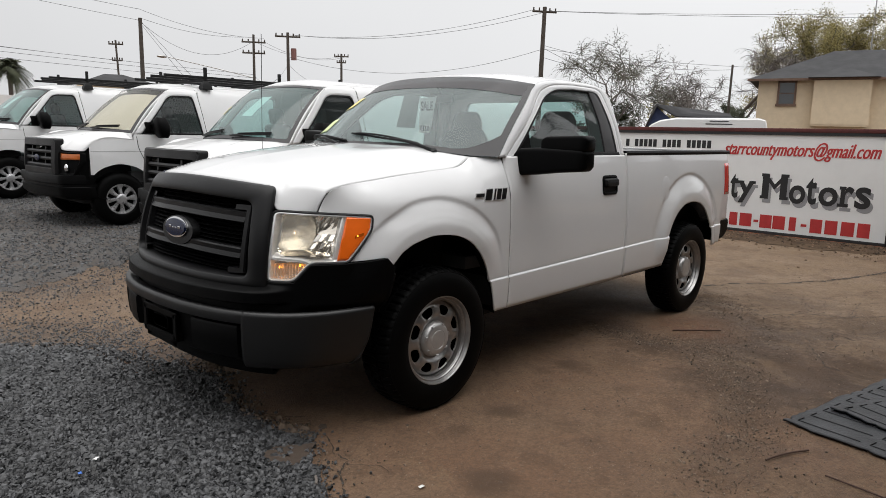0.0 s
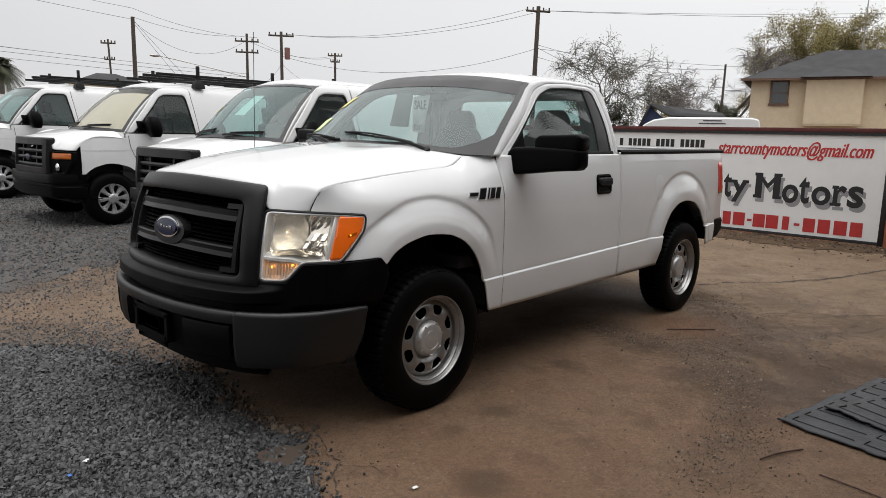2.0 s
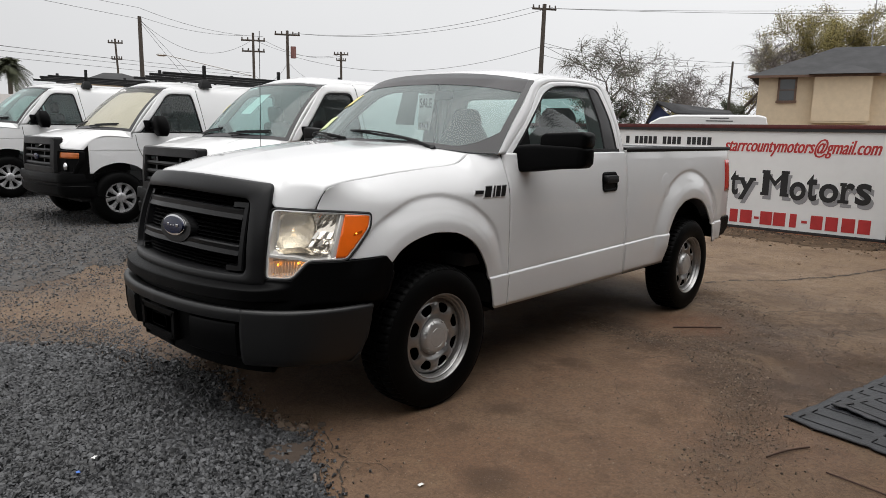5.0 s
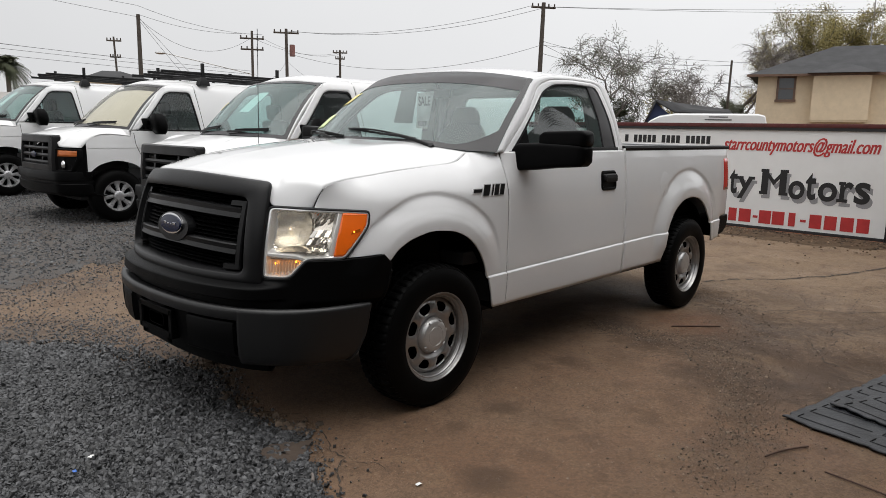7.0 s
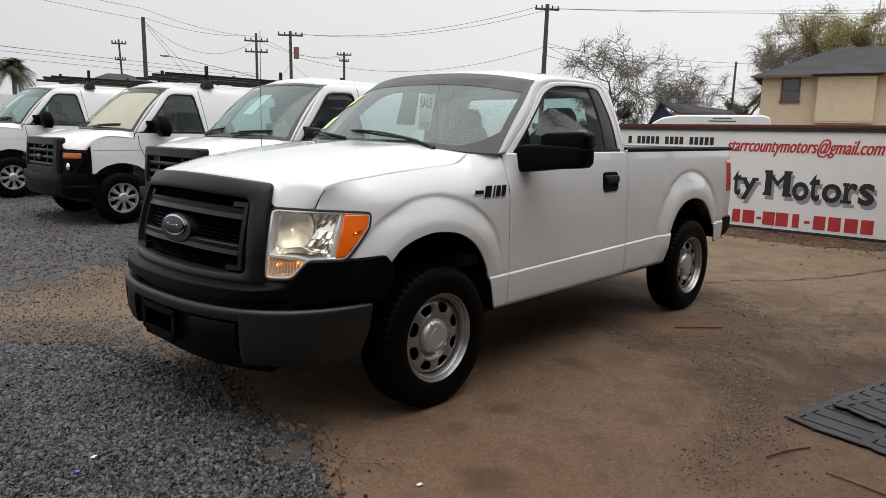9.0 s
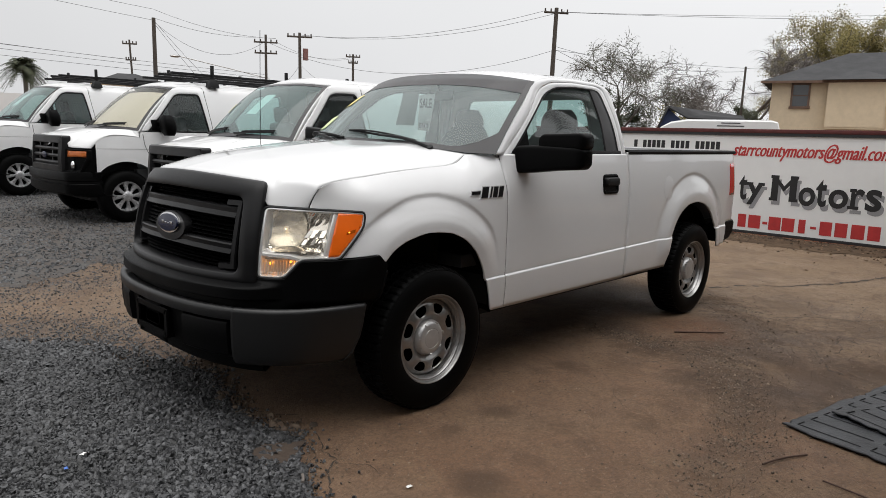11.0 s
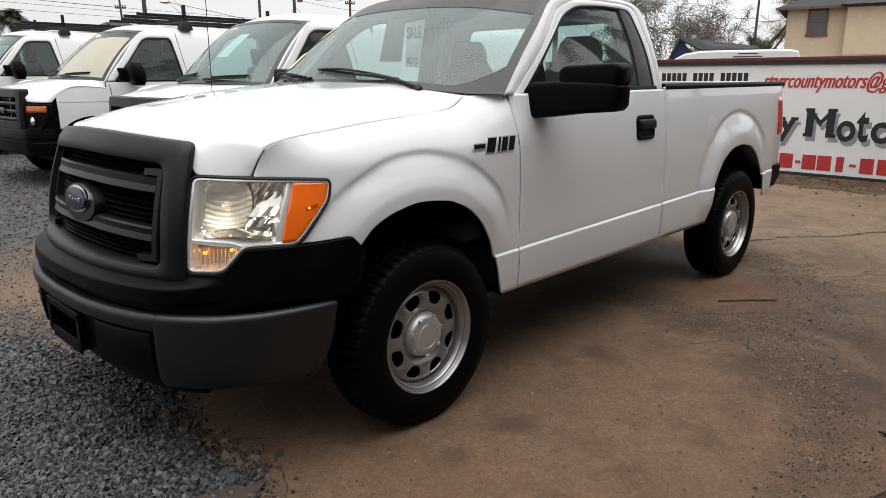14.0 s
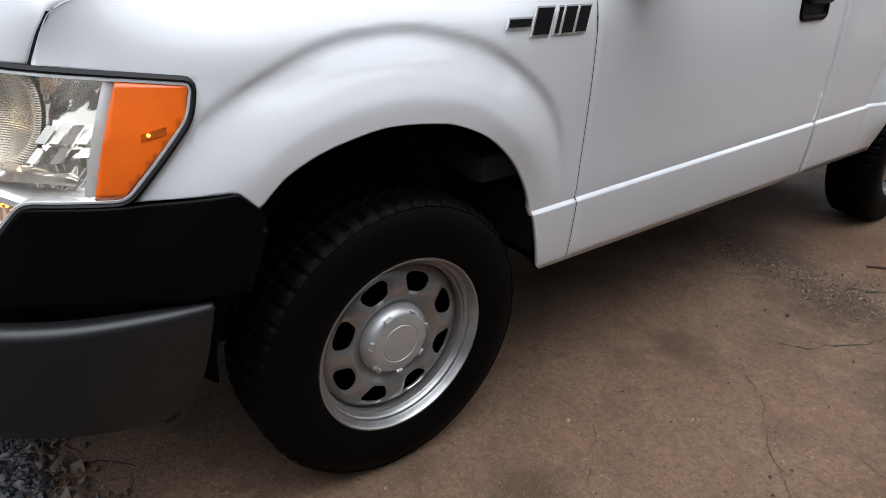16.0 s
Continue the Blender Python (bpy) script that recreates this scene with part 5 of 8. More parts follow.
# wheels
def build_wheel():
    """A steel wheel with its tyre at the origin, face towards -y."""
    w = new("wheel")
    K = 1.035
    bm = bmesh.new()
    R, n = 0.400, 216
    prof_t = [(0.244, -0.004), (0.250, -0.014), (0.262, -0.020), (0.290, -0.025), (0.318, -0.026), (0.345, -0.022), (0.366, -0.014), (0.379, -0.006), (0.382, -0.0075), (0.386, -0.0035), (0.393, 0.008), (0.398, 0.024), (R, 0.050), (R, 0.066), (0.390, 0.069), (0.390, 0.076), (R, 0.079), (R, 0.128), (0.390, 0.131), (0.390, 0.138), (R, 0.141), (R, 0.170), (0.397, 0.190), (0.380, 0.208), (0.338, 0.222), (0.268, 0.218), (0.244, 0.210)]
    pts = []
    for k in range(n):
        a = 2 * math.pi * k / n
        row = []
        for j, (r, y) in enumerate(prof_t):
            rr = r
            aa = a
            if j >= 9 and y < 0.195:
                ph = (k + (1 if y > 0.10 else 0)) % 4
                aa = a + 0.10 * y
                if ph == 0:
                    rr = min(rr, 0.390) - 0.002 if j > 10 else rr - 0.005
            row.append((rr * math.cos(aa), y, rr * math.sin(aa)))
        pts.append(row)
    sheet(bm, pts, close_u=True)
    done(bm)
    tyre = part("tyre", bm, M_RUBBER, w, "black all-terrain tyre", sharp=22)
    bm = bmesh.new()
    lathe_y(bm, [(0.2335, 0.0), (0.2400, -0.004), (0.2418, -0.010), (0.2395, -0.0145), (0.2355, -0.0140), (0.2325, -0.009), (0.2300, 0.002), (0.2275, 0.008), (0.2235, 0.009), (0.2195, 0.0075), (0.2170, 0.010), (0.2150, 0.018), (0.2125, 0.024), (0.2100, 0.025), (0.2085, 0.032), (0.2075, 0.050)], 96)
    # disc from the barrel to the holes
    def dish(r):
        return float(np.interp(r, [0.070, 0.085, 0.098, 0.110, 0.125, 0.140, 0.155, 0.172, 0.186, 0.196, 0.2065], [0.046, 0.047, 0.045, 0.036, 0.024, 0.0185, 0.018, 0.023, 0.031, 0.038, 0.048]))

    rows = []
    for k in range(96):
        a = 2 * math.pi * k / 96
        rows.append([(r * math.cos(a), dish(r), r * math.sin(a)) for r in (0.2065, 0.201, 0.196, 0.190)])
    sheet(bm, rows, close_u=True)
    rows = []
    for k in range(96):
        a = 2 * math.pi * k / 96
        rows.append([(r * math.cos(a), dish(r), r * math.sin(a)) for r in (0.122, 0.115, 0.105, 0.098, 0.090, 0.080, 0.065, 0.04)])
    sheet(bm, rows, close_u=True)
    nh = 8
    for h in range(nh):
        a0 = 2 * math.pi * (h + 0.5) / nh
        da = math.pi / nh
        outer_loop, hole_loop = [], []
        per = 12
        corners = [(-1, -1), (1, -1), (1, 1), (-1, 1)]
        for c in range(4):
            for t in np.linspace(0, 1, per, endpoint=False):
                p = np.array(corners[c]) * (1 - t) + np.array(corners[(c + 1) % 4]) * t
                outer_loop.append((0.156 + 0.034 * p[1], a0 + da * p[0]))
                ang = math.atan2(p[1], p[0])
                ca, sa = math.cos(ang), math.sin(ang)
                q = (abs(ca) ** 3 + abs(sa) ** 3) ** (-1 / 3)
                rr = 0.1590 + 0.0255 * q * sa
                hole_loop.append((rr, a0 + (0.0350 + 0.0065 * sa) * q * ca / 0.160))
        rows = []
        for (r1, a1), (r2, a2) in zip(outer_loop, hole_loop):
            line = []
            for f in np.linspace(0, 1, 5):
                r, a = r1 + (r2 - r1) * f, a1 + (a2 - a1) * f
                y = dish(r) + 0.007 * float(smooth01((f - 0.35) / 0.65)) ** 2
                line.append((r * math.cos(a), y, r * math.sin(a)))
            line.append((r2 * math.cos(a2), dish(r2) + 0.0105, r2 * math.sin(a2)))
            rows.append(line)
        sheet(bm, rows, close_u=True)
    done(bm, 0.0006)
    for v in bm.verts:
        v.co.x *= K
        v.co.z *= K
    rim = part("rim", bm, M_STEEL, w, "silver steel wheel with oval holes", sharp=40)
    bm = bmesh.new()
    lathe_y(bm, [(0.1015, 0.054), (0.1010, 0.040), (0.0990, 0.032), (0.0950, 0.024), (0.0890, 0.015), (0.0830, 0.0095), (0.0770, 0.0070), (0.0560, 0.0060), (0.0545, 0.0075), (0.0525, 0.0075), (0.0510, 0.0060), (0.0300, 0.0050), (0.001, 0.0045)], 72)
    done(bm, 0.0002)
    cap = part("hub_cap", bm, M_CAP, rim, "silver plastic hub cap", sharp=40)
    for k in range(7):
        a = 2 * math.pi * (k + 0.25) / 7
        bm = bmesh.new()
        boxm(bm, (-0.008, -0.0032, -0.0095), (0.008, 0.004, 0.0095), 0.0022, 2, Matrix.Rotation(-a, 4, "Y") @ Matrix.Translation((0.0860, 0.0125, 0)) @ Matrix.Rotation(radians(-50), 4, "Z"))
        part("cap_lug", bm, M_CAP, rim)
    # near-black backing paints the shade seen through the wheel holes
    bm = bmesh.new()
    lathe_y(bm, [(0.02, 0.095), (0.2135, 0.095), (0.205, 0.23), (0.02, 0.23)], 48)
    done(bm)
    part("brake_drum", bm, M_DEEPSHADE, rim)
    return w


wheel = build_wheel()
wheel.parent = truck
wheel.matrix_basis = pose(0.004, -0.966, 0.390)
for x, sg in ((3.2, 1), (0, -1), (3.2, -1)):
    c = copy_thing(wheel, pose(x, -0.966 * sg, 0.390, 0, 25, 0 if sg > 0 else 180))
    c.parent = truck


# ---- ground ----
def lattice(x, y, seed):
    """Smooth random heights from 0 to 1 on a unit lattice."""
    x, y = np.asarray(x, float), np.asarray(y, float)
    i, j = np.floor(x), np.floor(y)
    u, v = smooth01(x - i), smooth01(y - j)

    def h(a, b):
        q = np.sin(a * 127.1 + b * 311.7 + seed * 74.7) * 43758.5453
        return q - np.floor(q)

    return (h(i, j) * (1 - u) + h(i + 1, j) * u) * (1 - v) + (h(i, j + 1) * (1 - u) + h(i + 1, j + 1) * u) * v


RUBBLE = [(2.02, -0.62), (2.10, -0.90), (2.16, -1.16), (2.19, -1.39), (2.25, -1.60), (2.04, -1.81), (1.77, -1.96), (1.53, -2.08), (1.23, -2.22), (0.85, -2.34), (0.55, -2.36), (0.20, -2.45)]
SPILL = [(3.99, -0.72), (3.88, -0.98), (3.62, -1.32), (3.42, -1.52), (2.95, -1.66), (2.40, -1.66)]


def near_line(x, y, line):
    """Distance from places to a broken line."""
    x, y = np.asarray(x, float), np.asarray(y, float)
    best = np.full(np.broadcast(x, y).shape, 1e9)
    for (ax, ay), (bx, by) in zip(line, line[1:]):
        dx, dy = bx - ax, by - ay
        t = np.clip(((x - ax) * dx + (y - ay) * dy) / (dx * dx + dy * dy), 0, 1)
        best = np.minimum(best, np.hypot(x - ax - t * dx, y - ay - t * dy))
    return best


def land(x, y):
    """The lot rises gently towards the row of vans; the near concrete is worn, with hollows where it has broken up."""
    x, y = np.asarray(x, float), np.asarray(y, float)
    near = smooth01((x + 1.6) / 0.6) * smooth01((7.0 - x) / 1.5) * smooth01((y + 3.6) / 0.5) * smooth01((2.0 - y) / 1.0)
    worn = smooth01(1 - np.minimum(near_line(x, y, RUBBLE) / 0.26, near_line(x, y, SPILL) / 0.34))
    broken = smooth01((0.92 * x - 0.72 * y - 3.3) / 0.8)
    rough = -0.004 * lattice(x * 1.7, y * 1.7, 1) - 0.003 * lattice(x * 6, y * 6, 2)
    rough = rough - (0.004 + 0.012 * worn + 0.010 * broken) * smooth01((lattice(x * 4.3, y * 4.3, 5) - 0.45) / 0.25) * np.maximum(worn, broken * 0.8)
    rough = rough - 0.005 * worn * lattice(x * 14, y * 14, 3)
    return 0.024 * np.clip(y - 2.2, 0, 9.5) + near * rough


def ground_mat():
    m = bpy.data.materials.new("worn_brown_concrete")
    m.use_nodes = True
    nt = m.node_tree
    b = nt.nodes["Principled BSDF"]
    tc = nt.nodes.new("ShaderNodeTexCoord")

    def noise_at(scale, detail=8, rough=0.6, dist=0.0):
        n = nt.nodes.new("ShaderNodeTexNoise")
        n.inputs["Scale"].default_value, n.inputs["Detail"].default_value = scale, detail
        n.inputs["Roughness"].default_value, n.inputs["Distortion"].default_value = rough, dist
        nt.links.new(tc.outputs["Object"], n.inputs["Vector"])
        return n.outputs["Fac"]

    def span(v, lo, hi, a=0.0, c=1.0):
        r = nt.nodes.new("ShaderNodeMapRange")
        r.inputs["From Min"].default_value, r.inputs["From Max"].default_value = lo, hi
        r.inputs["To Min"].default_value, r.inputs["To Max"].default_value = a, c
        nt.links.new(v, r.inputs["Value"])
        return r.outputs["Result"]

    def blend(f, a, c, mode="MIX"):
        x = nt.nodes.new("ShaderNodeMix")
        x.data_type, x.blend_type = "RGBA", mode
        for sock, v in (("Factor", f), ("A", a), ("B", c)):
            if isinstance(v, (int, float)):
                x.inputs[sock].default_value = v
            elif isinstance(v, tuple):
                x.inputs[sock].default_value = (*v, 1)
            else:
                nt.links.new(v, x.inputs[sock])
        return x.outputs["Result"]

    def math2(op, a, k):
        q = nt.nodes.new("ShaderNodeMath")
        q.operation = op
        for sock, v in zip(q.inputs, (a, k)):
            if isinstance(v, (int, float)):
                sock.default_value = v
            else:
                nt.links.new(v, sock)
        return q.outputs[0]

    sx = nt.nodes.new("ShaderNodeSeparateXYZ")
    nt.links.new(tc.outputs["Object"], sx.inputs[0])
    px_, py_ = sx.outputs["X"], sx.outputs["Y"]
    fine_n = noise_at(9, 7, 0.75)

    def dot(kx, ky):
        return math2("ADD", math2("MULTIPLY", px_, kx), math2("MULTIPLY", py_, ky))

    def patch(x, y, r, f, col, ragged=0.9):
        vd = nt.nodes.new("ShaderNodeVectorMath")
        vd.operation = "DISTANCE"
        nt.links.new(tc.outputs["Object"], vd.inputs[0])
        vd.inputs[1].default_value = (x, y, 0)
        d = math2("ADD", vd.outputs["Value"], math2("MULTIPLY", math2("SUBTRACT", fine_n, 0.5), 2 * r * ragged))
        return blend(span(d, r * 0.45, r * 1.15, f, 0.0), c, col)

    # tan concrete with reddish and greyish fields, paler towards the back
    c = blend(span(noise_at(0.7, 6), 0.38, 0.62), (0.150, 0.098, 0.066), (0.172, 0.126, 0.090))
    c = blend(span(noise_at(1.5, 6, 0.65, 0.3), 0.50, 0.66, 0.0, 0.55), c, (0.140, 0.104, 0.078))
    c = blend(span(noise_at(2.3, 8, 0.7), 0.50, 0.72, 0.0, 0.6), c, (0.185, 0.118, 0.078))
    far = math2("ADD", dot(0.92, -0.72), math2("MULTIPLY", noise_at(2.2, 7, 0.7), 1.3))
    c = blend(span(far, 3.5, 4.0, 0.0, 0.8), c, (0.160, 0.125, 0.090))
    pale = math2("ADD", px_, math2("MULTIPLY", noise_at(0.9, 6, 0.65), 3.2))
    c = blend(span(pale, 4.7, 6.6, 0.0, 0.7), c, (0.225, 0.180, 0.132))
    back = math2("ADD", py_, math2("MULTIPLY", noise_at(1.3, 6, 0.65), 1.2))
    c = blend(span(back, 1.4, 2.4, 0.0, 0.75), c, (0.180, 0.150, 0.120))
    # broken, damp dark soil along the crumbled strip
    for x, y, r, f in ((2.25, -0.85, 0.22, 0.7), (2.02, -1.25, 0.22, 0.75), (2.1, -1.55, 0.26, 0.7), (1.76, -1.82, 0.22, 0.65), (1.45, -2.05, 0.24, 0.6), (1.2, -2.25, 0.2, 0.5), (0.8, -2.35, 0.20, 0.35), (0.45, -2.38, 0.22, 0.35), (2.6, -1.62, 0.35, 0.7), (3.2, -1.45, 0.40, 0.65), (2.15, -1.95, 0.35, 0.8), (1.85, -2.25, 0.38, 0.85), (2.3, -2.25, 0.34, 0.7), (2.75, -2.0, 0.3, 0.6), (3.3, -2.0, 0.28, 0.5), (3.75, -0.95, 0.3, 0.5), (4.3, -1.5, 0.4, 0.4), (3.9, -2.3, 0.4, 0.5)):
        c = patch(x, y, r * 1.15, min(0.9, f * 1.2), (0.050, 0.034, 0.024), 1.5)
    for x, y, r, f in ((1.75, -2.30, 0.34, 0.85), (2.15, -2.42, 0.36, 0.9), (2.6, -2.52, 0.40, 0.8), (1.55, -1.75, 0.22, 0.6), (2.45, -1.85, 0.34, 0.7), (3.0, -1.75, 0.30, 0.6)):
        c = patch(x, y, r, f, (0.046, 0.032, 0.023), 1.2)
    # grey fines trodden in among the gravel
    for x, y, r, f in ((-0.85, 1.55, 0.34, 0.75), (-1.15, 1.95, 0.45, 0.8), (-0.70, 1.0, 0.28, 0.7), (-1.7, 2.5, 0.5, 0.7), (-0.5, 3.4, 0.5, 0.7), (0.6, 3.9, 0.6, 0.7), (-1.2, 3.2, 0.4, 0.6), (-0.62, 0.55, 0.2, 0.6)):
        c = patch(x, y, r, f, (0.088, 0.082, 0.078), 1.7)
    c = patch(2.75, -1.22, 0.42, 0.7, (0.135, 0.070, 0.042), 0.8)
    # oil spots
    for x, y, r, f in ((1.19, -1.06, 0.10, 0.75), (0.68, -1.92, 0.09, 0.5), (-0.43, -1.71, 0.16, 0.7), (0.24, -1.25, 0.11, 0.65), (-0.12, -1.24, 0.08, 0.5), (0.95, -1.02, 0.08, 0.4), (1.05, -1.55, 0.09, 0.3), (1.50, -1.30, 0.16, 0.35)):
        c = patch(x, y, r, f, (0.050, 0.035, 0.024), 0.7)
    # broad grime fields and rubbed pale fields
    c = blend(span(noise_at(1.15, 8, 0.68, 0.5), 0.52, 0.62, 0.0, 0.50), c, (0.090, 0.062, 0.042))
    c = blend(span(noise_at(1.9, 8, 0.72, 0.8), 0.54, 0.66, 0.0, 0.45), c, (0.195, 0.148, 0.100))
    # fine mottling, scuffs and pale grains
    c = blend(span(noise_at(3.3, 8, 0.75, 0.6), 0.54, 0.62, 0.0, 0.50), c, (0.080, 0.054, 0.037))
    c = blend(span(noise_at(6.5, 8, 0.75, 0.3), 0.50, 0.66, 0.0, 0.42), c, (0.082, 0.056, 0.041))
    c = blend(span(noise_at(5.1, 7, 0.72), 0.56, 0.70, 0.0, 0.45), c, (0.220, 0.160, 0.115))
    c = blend(span(noise_at(16, 8, 0.75), 0.50, 0.66, 0.0, 0.40), c, (0.085, 0.060, 0.045))
    c = blend(span(noise_at(60, 6, 0.75), 0.46, 0.60, 0.0, 0.52), c, (0.068, 0.048, 0.037))
    c = blend(span(noise_at(105, 4, 0.7), 0.60, 0.66, 0.0, 0.60), c, (0.040, 0.030, 0.024))
    c = blend(span(noise_at(42, 5, 0.6), 0.62, 0.68, 0.0, 0.35), c, (0.25, 0.195, 0.150))
    c = blend(span(noise_at(150, 3, 0.6), 0.62, 0.69, 0.0, 0.45), c, (0.36, 0.30, 0.25))
    c = blend(1.0, c, (1.05, 0.93, 0.82), "MULTIPLY")
    nt.links.new(c, b.inputs["Base Color"])
    nt.links.new(span(noise_at(1.4, 5), 0.3, 0.7, 0.55, 0.85), b.inputs["Roughness"])
    bp = nt.nodes.new("ShaderNodeBump")
    b.inputs["Specular IOR Level"].default_value = 0.22
    bp.inputs["Strength"].default_value, bp.inputs["Distance"].default_value = 0.55, 0.016
    h = nt.nodes.new("ShaderNodeMath")
    h.operation = "ADD"
    nt.links.new(noise_at(26, 10, 0.7), h.inputs[0])
    nt.links.new(noise_at(140, 4, 0.7), h.inputs[1])
    nt.links.new(h.outputs[0], bp.inputs["Height"])
    nt.links.new(bp.outputs["Normal"], b.inputs["Normal"])
    return m


M_GROUND = ground_mat()
# bed coloured near black to stand in for shade between the stones
M_GRAVELBED = mat("gap_shade_gravel_bed", (0.014, 0.014, 0.015), 0.85, 0, 0, 14, 0.55, 0.8, 60)
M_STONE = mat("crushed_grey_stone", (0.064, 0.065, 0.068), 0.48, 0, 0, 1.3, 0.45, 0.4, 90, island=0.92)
M_DIRT = mat("brown_dirt", (0.062, 0.043, 0.031), 0.9, 0, 0, 2.0, 0.3, 0.4, 40)

bm = bmesh.new()
gx = np.concatenate([[-1500, -400, -120, -40, -14], np.linspace(-7, -1.3, 12), np.arange(-1.25, 4.6, 0.032), np.linspace(4.65, 12, 50), [16, 24, 40, 80, 160, 400, 1500]])
gy = np.concatenate([[-1500, -400, -100, -30, -12], np.linspace(-7, -3.3, 10), np.arange(-3.25, -0.55, 0.032), np.linspace(-0.5, 2.2, 40), np.linspace(2.5, 14, 20), [20, 30, 50, 90, 160, 400, 1500]])
GX, GY = np.meshgrid(gx, gy, indexing="ij")
sheet(bm, np.stack([GX, GY, land(GX, GY) - 0.002], -1))
done(bm)
tagged(part("ground", bm, M_GROUND, None, "worn brown stained concrete ground"), category="ground", kind="structure")

# the edge between concrete and gravel, from the near side round the truck's nose to the far lot
EDGE = [(-5.5, -9.0), (-3.2, -7.2), (-1.9, -5.0), (-1.4, -3.6), (-1.25, -2.6), (-1.12, -1.75), (-1.02, -1.32), (-0.92, -1.05), (-0.82, -0.82), (-0.83, -0.52), (-0.80, -0.22), (-0.76, 0.02), (-0.68, 0.24), (-0.72, 0.72), (-0.82, 1.25), (-1.12, 1.66), (-1.50, 1.92), (-2.3, 2.3)]
FAR = [(-2.4, 3.05), (-1.5, 3.35), (-0.9, 3.6), (-0.3, 3.95), (0.3, 4.1), (1.2, 4.35), (2.6, 4.4), (6.0, 4.6), (8.0, 5.2)]
edge_x = pchip([p[1] for p in EDGE], [p[0] for p in EDGE])
far_y = pchip([p[0] for p in FAR], [p[1] for p in FAR])
rng = np.random.default_rng(7)
def wob(a, k):
    return 0.035 * math.sin(7.3 * a + k) + 0.022 * math.sin(17.1 * a + 2 * k) + 0.012 * math.sin(41 * a + 3 * k)


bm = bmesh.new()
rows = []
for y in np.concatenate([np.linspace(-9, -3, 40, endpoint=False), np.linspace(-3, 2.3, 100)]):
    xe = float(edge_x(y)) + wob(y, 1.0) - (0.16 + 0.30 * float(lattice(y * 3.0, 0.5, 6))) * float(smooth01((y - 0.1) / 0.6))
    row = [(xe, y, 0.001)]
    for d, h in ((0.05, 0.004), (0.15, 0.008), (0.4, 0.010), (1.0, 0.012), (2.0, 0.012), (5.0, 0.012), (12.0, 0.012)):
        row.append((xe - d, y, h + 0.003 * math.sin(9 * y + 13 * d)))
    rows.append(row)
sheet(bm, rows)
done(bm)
tagged(part("gravel", bm, M_GRAVELBED, None, "near-black gravel bed beside the concrete, dark for shade between stones", solid=0), category="gravel", kind="structure")
bm = bmesh.new()
rows = []
for x in np.concatenate([np.linspace(-14, -2.4, 20), np.linspace(-2.3, 3.0, 200), np.linspace(3.1, 8, 40), [10, 13, 18, 26]]):
    y0 = float(far_y(x)) + 0.55 * (float(lattice(x * 1.7, 0.3, 21)) - 0.5) + 0.30 * (float(lattice(x * 5.1, 0.3, 22)) - 0.5) + 0.16 * (float(lattice(x * 16, 0.3, 23)) - 0.5)
    rows.append([(x, y0 + d, float(land(x, y0 + d)) + (0.004 if d else 0.0005)) for d in (0, 0.1, 0.5, 1.5, 3, 5, 7.5, 12, 20, 40)])
sheet(bm, rows)
done(bm)
M_FARBED = mat("grey_brown_gravel_bed", (0.070, 0.068, 0.066), 0.9, 0, 0, 2.2, 0.3, 0.9, 45, second=(0.058, 0.045, 0.036))
tagged(part("gravel_lot", bm, M_FARBED, None, "grey gravel lot under the parked vans"), category="gravel", kind="structure")


def stones(name, spots, sizes, material, label, seed, lean_by=0.3):
    """Many small angular stones in one mesh."""
    r = np.random.default_rng(seed)
    base = [(-0.46, -0.46, -0.35), (0.46, -0.42, -0.35), (0.5, 0.46, -0.35), (-0.42, 0.46, -0.35), (-0.28, -0.24, 0.38), (0.24, -0.28, 0.42), (0.28, 0.24, 0.36), (-0.24, 0.28, 0.40)]
    base = np.array(base)
    fc = [(0, 1, 5, 4), (1, 2, 6, 5), (2, 3, 7, 6), (3, 0, 4, 7), (4, 5, 6, 7)]
    n = len(spots)
    v = base[None] + r.uniform(-0.13, 0.13, (n, 8, 3))
    v *= (sizes * 1.0)[:, None, None] * r.uniform(0.65, 1.25, (n, 1, 3)) * np.array((1.15, 1.0, 0.90))
    a, t = r.uniform(0, 6.28, n), r.normal(0, lean_by, n)
    x, y, z = v[..., 0], v[..., 1], v[..., 2]
    x, z = x * np.cos(t)[:, None] - z * np.sin(t)[:, None], x * np.sin(t)[:, None] + z * np.cos(t)[:, None]
    x, y = x * np.cos(a)[:, None] - y * np.sin(a)[:, None], x * np.sin(a)[:, None] + y * np.cos(a)[:, None]
    v = np.stack([x, y, z], -1) + np.array(spots)[:, None, :]
    faces = (np.array(fc)[None] + 8 * np.arange(n)[:, None, None]).reshape(-1, 4)
    me = bpy.data.meshes.new(name)
    me.from_pydata(v.reshape(-1, 3).tolist(), [], faces.tolist())
    me.polygons.foreach_set("use_smooth", np.ones(len(me.polygons), bool))
    me.set_sharp_from_angle(angle=radians(75))
    me.materials.append(material)
    ob = new(name, me)
    return tagged(ob, label, "gravel", kind="stuff")


